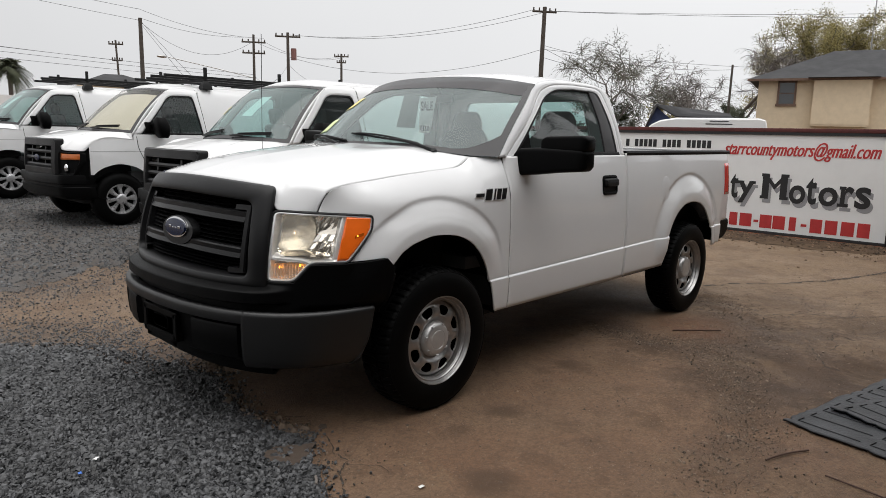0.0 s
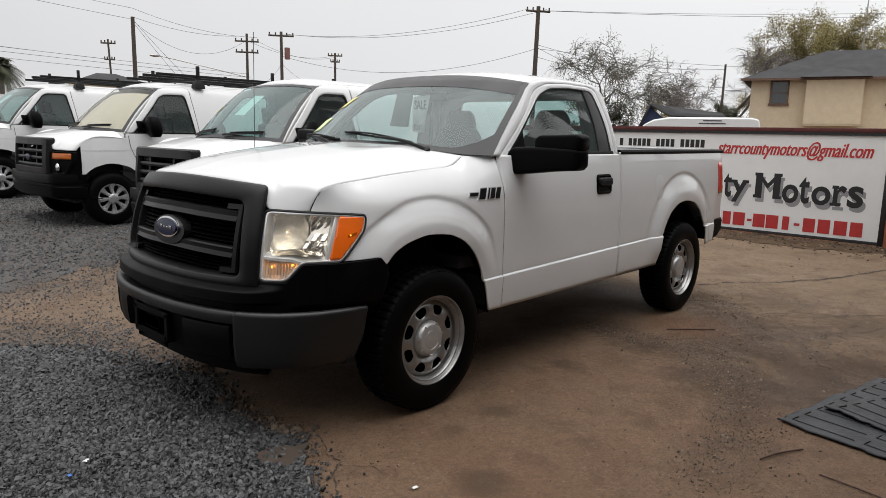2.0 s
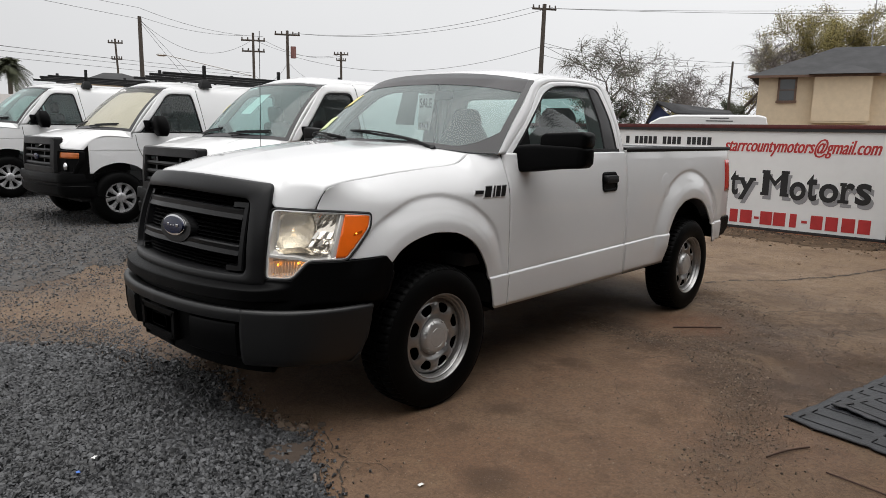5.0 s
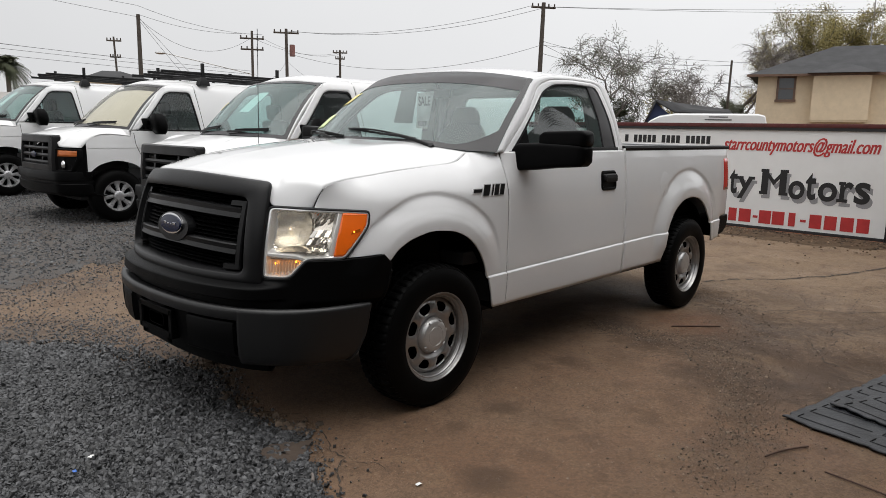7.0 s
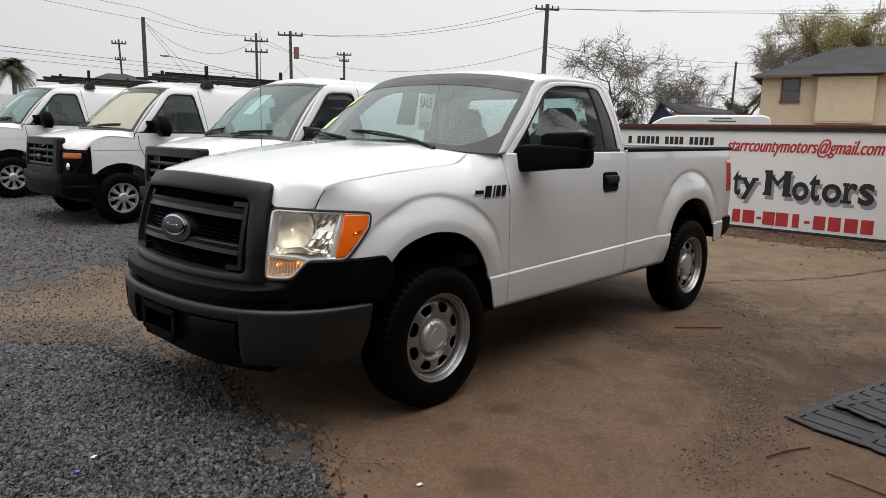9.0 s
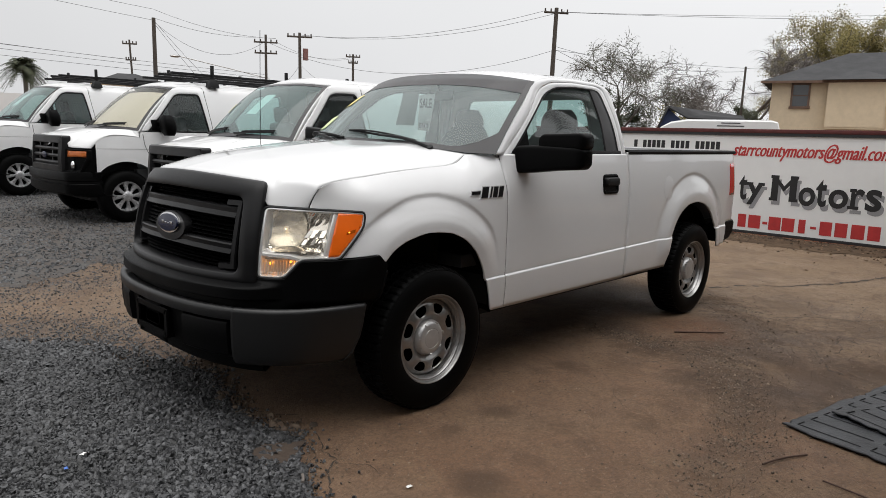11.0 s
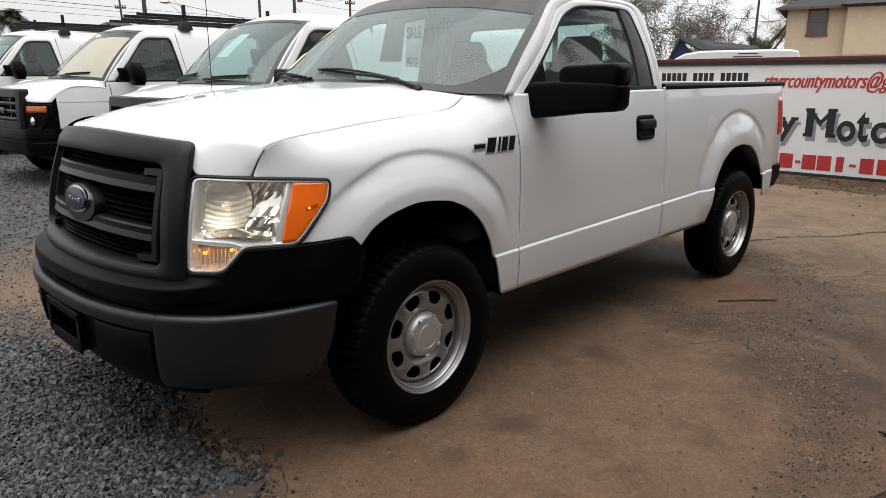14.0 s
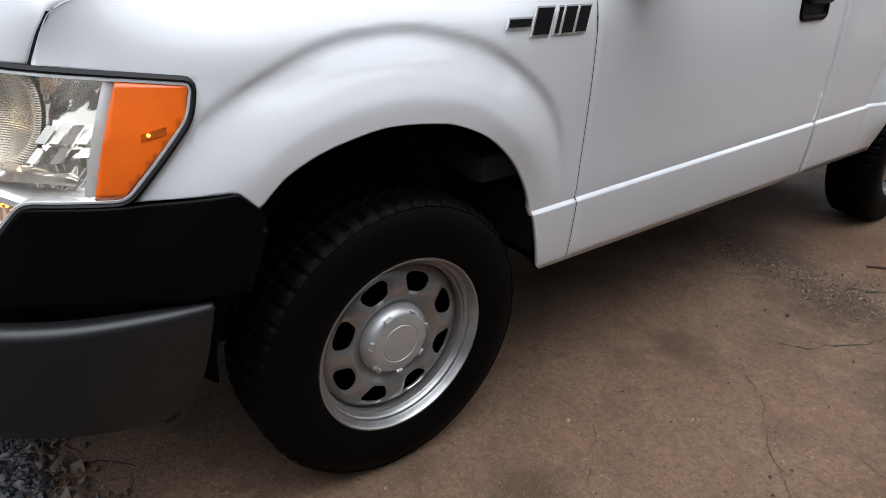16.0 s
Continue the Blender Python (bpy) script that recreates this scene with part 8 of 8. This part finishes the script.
def palm_tree(x, y, h, size, n, seed, name="palm_tree", label="palm tree with a dark ragged crown"):
    r = random.Random(seed)
    p = holder(name, label, "palm tree", at=(x, y, 0))
    bm = bmesh.new()
    tube(bm, [(0.15 * math.sin(t * 2), 0, h * t) for t in np.linspace(0, 1, 10)], [0.26 - 0.08 * t for t in np.linspace(0, 1, 10)], 10)
    part("trunk", bm, M_BARK, p)
    bm = bmesh.new()
    for k in range(n):
        a = r.uniform(0, 6.28)
        el = r.uniform(-0.7, 1.3)
        d = Vector((math.cos(a) * math.cos(el), math.sin(a) * math.cos(el), math.sin(el)))
        side = d.cross(Vector((0, 0, 1))).normalized()
        ln = size * r.uniform(0.75, 1.2)
        pts = [Vector((0, 0, h)) + d * ln * t - Vector((0, 0, 0.60 * ln * t * t)) for t in np.linspace(0, 1, 7)]
        tube(bm, pts, [0.03, 0.026, 0.022, 0.018, 0.014, 0.010, 0.006], 3, caps=False)
        for j in range(1, 6):
            for q in range(4):
                c = pts[j].lerp(pts[j + 1], q / 4)
                along = (pts[j + 1] - pts[j]).normalized()
                for sg in (-1, 1):
                    reach = ln * (0.34 - 0.04 * j) * r.uniform(0.8, 1.15)
                    tip = c + side * sg * reach + along * reach * 0.7 - Vector((0, 0, reach * r.uniform(0.15, 0.5)))
                    v = [bm.verts.new(c - along * ln * 0.018), bm.verts.new(c + along * ln * 0.018), bm.verts.new(tip)]
                    bm.faces.new(v)
    part("crown", bm, M_LEAFDARK, p)


palm_tree(18.3, 73.8, 6.9, 2.1, 90, 3)
# second palm is unseen, added so its fronds reflect in the door window
palm_tree(8.8, -4.6, 6.1, 1.9, 34, 8, label="palm tree with drooping dark green fronds")


def tree(x, y, h, spread, seed, leaf, density, leafsize, trunk_h=0.25, name="tree", label="", thin=1.0, deep=4, twig=0.006, droop=0):
    """A branching tree: tapered trunk and limbs, with a crown of many small leaves."""
    r = random.Random(seed)
    t = holder(name, label, "tree", at=(x, y, 0))
    bm = bmesh.new()
    tips = []

    def grow(p, d, ln, rad, depth):
        q = p
        n = 4
        pts, rr = [p], [rad]
        for i in range(n):
            d = (d + Vector((r.uniform(-1, 1), r.uniform(-1, 1), r.uniform(-0.5, 0.7))) * 0.20).normalized()
            q = q + d * ln / n
            pts.append(q)
            rr.append(rad * (1 - 0.4 * (i + 1) / n))
            if depth >= 2:
                tips.append((q.copy(), d.copy()))
        tube(bm, pts, [max(w, twig) for w in rr], 4 if depth > 2 else 6 if depth else 8, caps=False)
        if depth < deep:
            for k in range(r.choice((2, 3, 3)) if depth else 4):
                a = r.uniform(0, 6.28)
                e = r.uniform(0.45, 0.95)
                s = d.orthogonal().normalized()
                u = s.cross(d)
                nd = (d * math.cos(e) + (s * math.cos(a) + u * math.sin(a)) * math.sin(e) * spread).normalized()
                grow(pts[r.choice((2, 3, 4))], nd, ln * r.uniform(0.62, 0.85), rr[-1] * 0.72, depth + 1)

    grow(Vector((0, 0, 0)), Vector((0, 0, 1)), h * trunk_h, 0.020 * h * thin, 0)
    top = max(p.z for p, d in tips)
    k = h / top
    for v in bm.verts:
        v.co *= k
    for p, d in tips:
        for i in range(droop):
            q, e = p * k, (d + Vector((r.gauss(0, 0.6), r.gauss(0, 0.6), r.gauss(0, 0.4)))).normalized()
            ln = r.uniform(0.35, 0.95) * h / 8
            tube(bm, [q + e * ln * f + Vector((0, 0, 0.25 * f - 0.75 * f * f)) * ln for f in (0, 0.35, 0.7, 1.0)], [0.012, 0.010, 0.008, 0.005], 3, caps=False)
    part("trunk", bm, M_BARK, t, "grey trunk and limbs")
    if density:
        verts, faces = [], []
        for p, d in tips:
            for i in range(density):
                c = p * k + Vector((r.gauss(0, 0.25), r.gauss(0, 0.25), r.gauss(0, 0.25))) * (h / 9)
                a = Vector((r.uniform(-1, 1), r.uniform(-1, 1), r.uniform(-1, 1))).normalized() * leafsize * r.uniform(0.6, 1.3)
                b = a.orthogonal().normalized() * leafsize * 0.45
                i0 = len(verts)
                verts += [c - a, c + b, c + a, c - b]
                faces.append((i0, i0 + 1, i0 + 2, i0 + 3))
        me = bpy.data.meshes.new("crown")
        me.from_pydata(verts, [], faces)
        me.materials.append(leaf)
        ob = new("crown", me)
        ob.parent = t
    return t


tree(40.6, 21.6, 8.3, 1.1, 11, M_LEAFDARK, 4, 0.075, 0.28, deep=5, thin=0.8, twig=0.010, droop=1, label="half-bare tree with sparse small leaves")
tree(39.6, 21.9, 5.0, 1.2, 15, M_LEAFDARK, 8, 0.09, 0.30, deep=5, label="low bushy tree behind the wall")
tree(47.65, 18.9, 7.4, 1.05, 12, M_LEAFDARK, 0, 0.1, 0.26, deep=5, thin=0.9, twig=0.009, droop=2, label="bare twisted tree with drooping twigs")
tree(47.0, 20.6, 4.6, 1.3, 19, M_LEAF, 2, 0.14, 0.30, label="small thin tree behind the blue house")
tree(66.0, 21.8, 11.5, 1.0, 13, M_LEAF, 0, 0.1, 0.26, deep=5, thin=0.8, twig=0.014, droop=2, label="bare pale tree beside the house")
tree(68.8, 18.0, 12.8, 1.1, 14, M_LEAF, 90, 0.10, 0.28, twig=0.02, label="large tree with olive yellow leaves")
tree(70.5, 11.5, 13.5, 1.1, 16, M_LEAF, 90, 0.10, 0.28, twig=0.02, label="large tree with olive yellow leaves")
tree(57.0, 18.8, 4.6, 1.2, 17, M_LEAFDARK, 40, 0.07, 0.30, name="bush", label="olive green bush beside the house")
bm = bmesh.new()
tube(bm, [(66.5, 11.6, 6), (66.5, 11.6, 13.6)], 0.05, 6)
tagged(part("mast", bm, M_STEEL, None, "thin metal aerial mast"), category="mast")

# ---- rubber mats, sticks and litter ----
M_MAT = mat("grey_rubber_mat", (0.030, 0.032, 0.037), 0.5, 0, 0, 5, 0.55, 0.3, 60, spec=0.35)
def rubber_mat(cx, cy, w, l, turn, z0, seed, lift=0.0):
    p = holder("rubber_mat", "ribbed dark grey rubber mat with torn edges lying on concrete", "mat", "mats", at=(cx, cy, 0))
    p.rotation_euler = (0, 0, turn)
    nx, ny = 64, 40

    def zz(x, y):
        wave = 0.006 * float(lattice(3.0 * x + 5 * seed, 3.0 * y, seed)) + 0.003 * math.sin(9 * x + seed) * math.sin(4 * y)
        curl = lift * max(0.0, 2 * abs(x) / w - 0.75) ** 2 * 8 * float(lattice(y * 5, seed, 3))
        return z0 + wave + curl

    def torn(k, side):
        return 0.022 * float(lattice(k * 9.0, side, seed)) + 0.030 * float(lattice(k * 23.0, side, seed + 4)) ** 4

    bm = bmesh.new()
    rows = []
    for x in np.linspace(-w / 2, w / 2, nx):
        row = []
        for y in np.linspace(-l / 2, l / 2, ny):
            fx, fy = 2 * x / w, 2 * y / l
            row.append((x - math.copysign(torn(y, fx > 0), fx) * abs(fx) ** 8, y - math.copysign(torn(x + 3, fy > 0), fy) * abs(fy) ** 8, zz(x, y) + 0.009))
        rows.append(row)
    sheet(bm, rows)
    part("sheet", bm, M_MAT, p, solid=0.009)
    for k in range(9):
        x = -w / 2 + w * (k + 0.6) / 9.3
        for half in (0, 1):
            lo, hi = (-l * 0.42, -l * 0.04) if half == k % 2 else (l * 0.02, l * 0.42)
            bm = bmesh.new()
            bend = [(x, y, zz(x, y) + 0.009) for y in np.linspace(lo, hi, 10)]
            bend += [(x + 0.06 * t, bend[-1][1], zz(x, hi) + 0.009) for t in (0.5, 1.0)]
            tube(bm, bend, 0.0045, 5)
            part("rib", bm, M_GASKET, p)
    return p


rubber_mat(1.74, -2.92, 1.25, 0.80, radians(-12), -0.002, 1, 0.010)
rubber_mat(1.93, -3.10, 1.10, 0.72, radians(-25), 0.012, 2, 0.030)
def stick(a, b, r, material, label, bend=0.02):
    bm = bmesh.new()
    a, b = Vector(a), Vector(b)
    s = Vector((-(b - a).y, (b - a).x, 0)).normalized()
    tube(bm, [a.lerp(b, t) + s * bend * math.sin(2.6 * t + 0.4) + Vector((0, 0, r)) for t in np.linspace(0, 1, 9)], r, 6)
    tagged(part("stick", bm, material, None, label), category="stick", group="sticks")


M_ROD = mat("dark_rusty_steel", (0.070, 0.036, 0.024), 0.8, 0, 0, 30, 0.4)
stick((2.50, -1.19, -0.004), (2.79, -1.46, -0.004), 0.006, M_ROD, "thin rusty rod lying on concrete", 0.005)
stick((0.66, -2.52, 0), (0.93, -2.63, 0), 0.0045, M_ROD, "thin crooked twig on concrete", 0.02)
stick((0.70, -2.76, 0), (0.66, -3.02, 0), 0.004, M_ROD, "thin dark twig on concrete", 0.005)
stick((-0.98, -1.16, 0.01), (-1.02, -1.22, 0.012), 0.007, M_BARK, "short dark twig at the gravel edge", 0.004)
# cracks as shallow dark grooves filled with dirt
M_EARTH = mat("brown_earth", (0.115, 0.078, 0.050), 0.95, 0, 0, 3.0, 0.5, 0.8, 30, second=(0.050, 0.034, 0.024), spec=0.1)
M_CRUMB = mat("crumbled_concrete", (0.125, 0.090, 0.064), 0.9, 0, 0, 20, 0.4, island=0.5)
M_LITTER = mat("dry_brown_litter", (0.130, 0.085, 0.052), 0.9, 0, 0, 30, 0.4, island=0.8)
M_CRACK = mat("dirt_filled_crack", (0.042, 0.031, 0.023), 0.95, 0, 0, 20, 0.3)
def crack(points, w, seed):
    r = random.Random(seed)
    pts = resample(points, 0.025, False)
    bm = bmesh.new()
    rows = []
    ox = oy = 0
    for i, (x, y) in enumerate(pts):
        ox, oy = 0.8 * ox + r.uniform(-0.014, 0.014), 0.8 * oy + r.uniform(-0.014, 0.014)
        ww = 0.85 * w * r.choice((0.15, 0.5, 0.8, 1.2)) * math.sin(math.pi * min(1, (i + 0.3) / 4, (len(pts) - i) / 4) / 2)
        a, b = pts[max(0, i - 1)], pts[min(len(pts) - 1, i + 1)]
        d = Vector((b[0] - a[0], b[1] - a[1], 0)).normalized()
        n = Vector((-d.y, d.x, 0))
        c = Vector((x + ox, y + oy, 0.0012 + float(land(x, y))))
        rows.append([c - n * ww, c + n * ww])
    sheet(bm, rows)
    tagged(part("crack", bm, M_CRACK, None, "dark crack in the concrete"), category="crack", kind="structure")


crack([(-0.64, -0.80), (-0.68, -0.90), (-0.76, -0.99), (-0.78, -1.13), (-0.88, -1.23), (-1.0, -1.42)], 0.0055, 1)
crack([(-0.78, -1.13), (-0.70, -1.24), (-0.72, -1.36)], 0.0025, 21)
crack([(-0.55, 0.43), (-0.69, 0.26), (-0.74, 0.03), (-0.70, -0.15)], 0.006, 22)
crack([(-0.69, 0.26), (-0.58, 0.15), (-0.52, 0.02)], 0.0035, 23)
crack([(-0.80, -0.35), (-0.70, -0.48), (-0.62, -0.55), (-0.64, -0.70)], 0.0040, 24)
crack([(4.40, -0.57), (4.87, -0.90), (5.23, -1.15), (5.81, -1.50), (6.5, -1.75), (7.2, -1.95)], 0.028, 2)
crack([(3.46, -1.86), (3.44, -2.00), (3.43, -2.12), (3.30, -2.30)], 0.006, 25)
crack([(2.95, -2.05), (2.71, -2.21), (2.43, -2.31), (2.41, -2.48), (2.32, -2.56)], 0.007, 26)
crack([(3.43, -2.12), (3.05, -2.25), (2.71, -2.21)], 0.005, 27)
crack([(3.6, -1.45), (3.95, -1.75), (4.1, -2.1), (4.5, -2.4)], 0.006, 28)
crack([(2.02, -1.53), (1.83, -1.64), (1.72, -1.78), (1.62, -1.76)], 0.006, 29)
crack([(1.97, -1.21), (2.20, -1.25), (2.42, -1.42), (2.62, -1.60)], 0.005, 30)
crack([(0.62, -1.12), (0.52, -1.22), (0.40, -1.30), (0.30, -1.46)], 0.0014, 32)
crack([(1.30, -1.25), (1.14, -1.42), (0.98, -1.52), (0.80, -1.70)], 0.0014, 33)
crack([(0.98, -1.52), (0.92, -1.66), (0.94, -1.80)], 0.0010, 34)
crack([(1.5, -1.2), (1.62, -1.38), (1.80, -1.46), (1.97, -1.55)], 0.003, 31)
crack([(5.2, -2.3), (4.8, -2.0), (4.2, -2.1), (3.7, -1.9)], 0.003, 3)
crack([(4.0, -0.7), (4.7, -1.2), (5.4, -1.9), (6.2, -2.5)], 0.003, 5)
crack([(3.0, -1.9), (3.6, -2.3), (4.3, -2.6)], 0.003, 6)
crack([(1.18, -1.71), (1.11, -1.83), (1.08, -1.92), (1.09, -2.10)], 0.0016, 8)
crack([(0.60, -1.07), (0.56, -1.18), (0.50, -1.32)], 0.0009, 13)
crack([(0.35, -1.74), (0.31, -1.85), (0.31, -1.97)], 0.0009, 14)
crack([(1.35, -1.76), (1.37, -1.80), (1.36, -1.86)], 0.0035, 15)
crack([(1.49, -1.39), (1.45, -1.46), (1.39, -1.53)], 0.0016, 16)
crack([(1.70, -1.95), (1.60, -1.98), (1.50, -2.04)], 0.0045, 17)
crack([(2.9, -1.75), (3.4, -1.62), (4.1, -1.75), (4.6, -1.55)], 0.003, 10)
crack([(2.6, -2.15), (3.1, -2.05), (3.5, -2.2), (4.2, -2.25)], 0.003, 11)
crack([(3.3, -1.4), (3.5, -1.75), (3.35, -2.1)], 0.0025, 12)
crack([(-0.78, -0.60), (-0.70, -0.45), (-0.76, -0.25), (-0.66, -0.10)], 0.005, 7)
# a low bank of brown earth and litter along the sign's foot
bm = bmesh.new()
rows = []
for y in np.linspace(-2.6, 3.2, 90):
    w = 0.35 + 0.55 * float(lattice(y * 1.6, 2.0, 9)) + 0.25 * float(lattice(y * 5.0, 1.0, 9))
    rows.append([(SX - 0.055 - w * t, y, float(land(SX - w * t, y)) - 0.004 + 0.022 * (1 - t) ** 1.5 * (0.5 + float(lattice(y * 4, t * 5, 11))) + 0.012 * float(lattice(y * 15, t * 14, 12))) for t in np.linspace(0, 1, 12)])
sheet(bm, rows)
done(bm)
tagged(part("earth_bank", bm, M_EARTH, None, "low bank of brown earth and litter along the sign's foot"), category="earth", kind="structure")
r6 = np.random.default_rng(61)
n6 = 1500
ex, ey = SX - 0.06 - r6.exponential(0.30, n6), r6.uniform(-2.6, 2.6, n6)
stones("leaf_litter", np.stack([ex, ey, land(ex, ey) + 0.018 * np.clip(1 - (SX - ex) / 0.7, 0, 1)], 1), r6.uniform(0.010, 0.045, n6), M_LITTER, "dry brown leaves and stones at the sign's foot", 62, 0.7)
# crumbled pieces of concrete along the edge of the slab
RUBBLE_EDGE = [(-0.50, 0.62), (-0.62, 0.40), (-0.72, 0.12), (-0.76, -0.10), (-0.80, -0.38), (-0.76, -0.62), (-0.74, -0.78)]
chips = []
for (ax, ay), (bx, by) in zip(RUBBLE_EDGE, RUBBLE_EDGE[1:]):
    for k in range(46):
        t = r6.uniform()
        cx, cy = ax + (bx - ax) * t + r6.normal(0, 0.05), ay + (by - ay) * t + r6.normal(0, 0.04)
        chips.append((cx, cy, float(land(cx, cy)) + 0.004))
stones("concrete_crumbs", np.array(chips), r6.uniform(0.010, 0.050, len(chips)) * r6.choice([0.5, 1.0], len(chips), p=[0.7, 0.3]), M_CRUMB, "crumbled brown pieces of the slab's edge", 63, 0.3)

# ---- unseen behind the camera: thatched shelter read from reflections, walls added to block light ----
M_THATCH = mat("dark_palm_thatch", (0.070, 0.058, 0.042), 0.95, 0, 0, 5, 0.4, 0.5, 30)
M_ADDEDWALL = mat("dull_brown_added_wall", (0.13, 0.115, 0.10), 0.9, 0, 0, 1.2, 0.25, 0.2, 20)
# shelter stays out of view; its roof also keeps sky light off the truck
shelter = holder("thatched_shelter", "open shelter with a dark palm thatch roof", "shelter", at=(1.5, -7.9, 0))
bm = bmesh.new()
sheet(bm, [[(x, y, 2.95 + 0.28 * (4.2 - abs(y - 0.0)) ) for y in np.linspace(-4.2, 4.2, 8)] for x in np.linspace(-9, 9.5, 12)])
part("roof", bm, M_THATCH, shelter, "dark palm thatch roof", solid=0.18)
bm = bmesh.new()
rf = random.Random(5)
for k in range(900):
    x = rf.uniform(-9, 9.5)
    ln = rf.uniform(0.25, 0.65)
    a = Vector((x, 4.15, 2.98))
    tip = a + Vector((rf.uniform(-0.25, 0.25), rf.uniform(0.02, 0.25), -ln))
    v = [bm.verts.new(a - Vector((0.02, 0, 0))), bm.verts.new(a + Vector((0.02, 0, 0))), bm.verts.new(tip)]
    bm.faces.new(v)
part("fringe", bm, M_THATCH, shelter, "hanging palm leaf fringe")
for x in (-8.5, -2.5, 3.5, 9):
    bm = bmesh.new()
    tube(bm, [(x, 3.4, 0), (x, 3.4, 3.2)], 0.09, 8)
    part("post", bm, M_WOOD, shelter)
# walls out of view, added to darken reflections and hide low sky
bm = bmesh.new()
boxm(bm, (-12, -12.6, 0), (45, -12.3, 4.2))
tagged(part("wall_behind", bm, M_ADDEDWALL, None, "plain dull brown wall added unseen behind the lot to block light"), category="wall", kind="structure")
bm = bmesh.new()
boxm(bm, (-11.3, -12.6, 0), (-11, 2.0, 4.6))
tagged(part("wall_side", bm, M_ADDEDWALL, None, "plain dull brown wall added unseen beside the lot to block light"), category="wall", kind="structure")


# litter
M_BLUEBIT = mat("blue_plastic", (0.05, 0.16, 0.55), 0.4)
for k, (x, y, z, sz, m_, lb) in enumerate(((-0.69, -1.53, 0.001, 0.028, M_PAPER, "torn white paper scrap on the concrete"), (-1.61, -0.39, 0.045, 0.03, M_PAPER, "white paper bit on the gravel"), (-1.71, -0.48, 0.045, 0.025, M_BLUEBIT, "small blue plastic bit on the gravel"))):
    bm = bmesh.new()
    rl = random.Random(40 + k)
    sheet(bm, [[(sz * (i - 1.5) * 0.33 + rl.uniform(-1, 1) * sz * 0.08, sz * 0.6 * (j - 1.5) * 0.33 + rl.uniform(-1, 1) * sz * 0.08, rl.uniform(0, 0.12) * sz) for j in range(4)] for i in range(4)])
    bit = part("litter", bm, m_, None, lb, solid=0.0008)
    bit.matrix_basis = pose(x, y, z, 0, 0, 40 * k)
    tagged(bit, lb, "litter")

# a bare dirt spot in the gravel
bm = bmesh.new()
rl = random.Random(77)
ring = [(-0.95 + (0.13 + 0.05 * rl.uniform(-1, 1)) * math.cos(a) * 1.15, -0.88 + (0.10 + 0.04 * rl.uniform(-1, 1)) * math.sin(a)) for a in np.linspace(0, 2 * math.pi, 22, endpoint=False)]
sheet(bm, [[(x, y, 0.012) for x, y in ring], [(-0.95 + (x + 0.95) * 0.6, -0.88 + (y + 0.88) * 0.6, 0.019) for x, y in ring], [(-0.95 + (x + 0.95) * 0.02, -0.88 + (y + 0.88) * 0.02, 0.021) for x, y in ring]], close_v=True)
tagged(part("dirt_patch", bm, M_DIRT, None, "bare brown dirt spot in the gravel"), category="dirt", kind="structure")
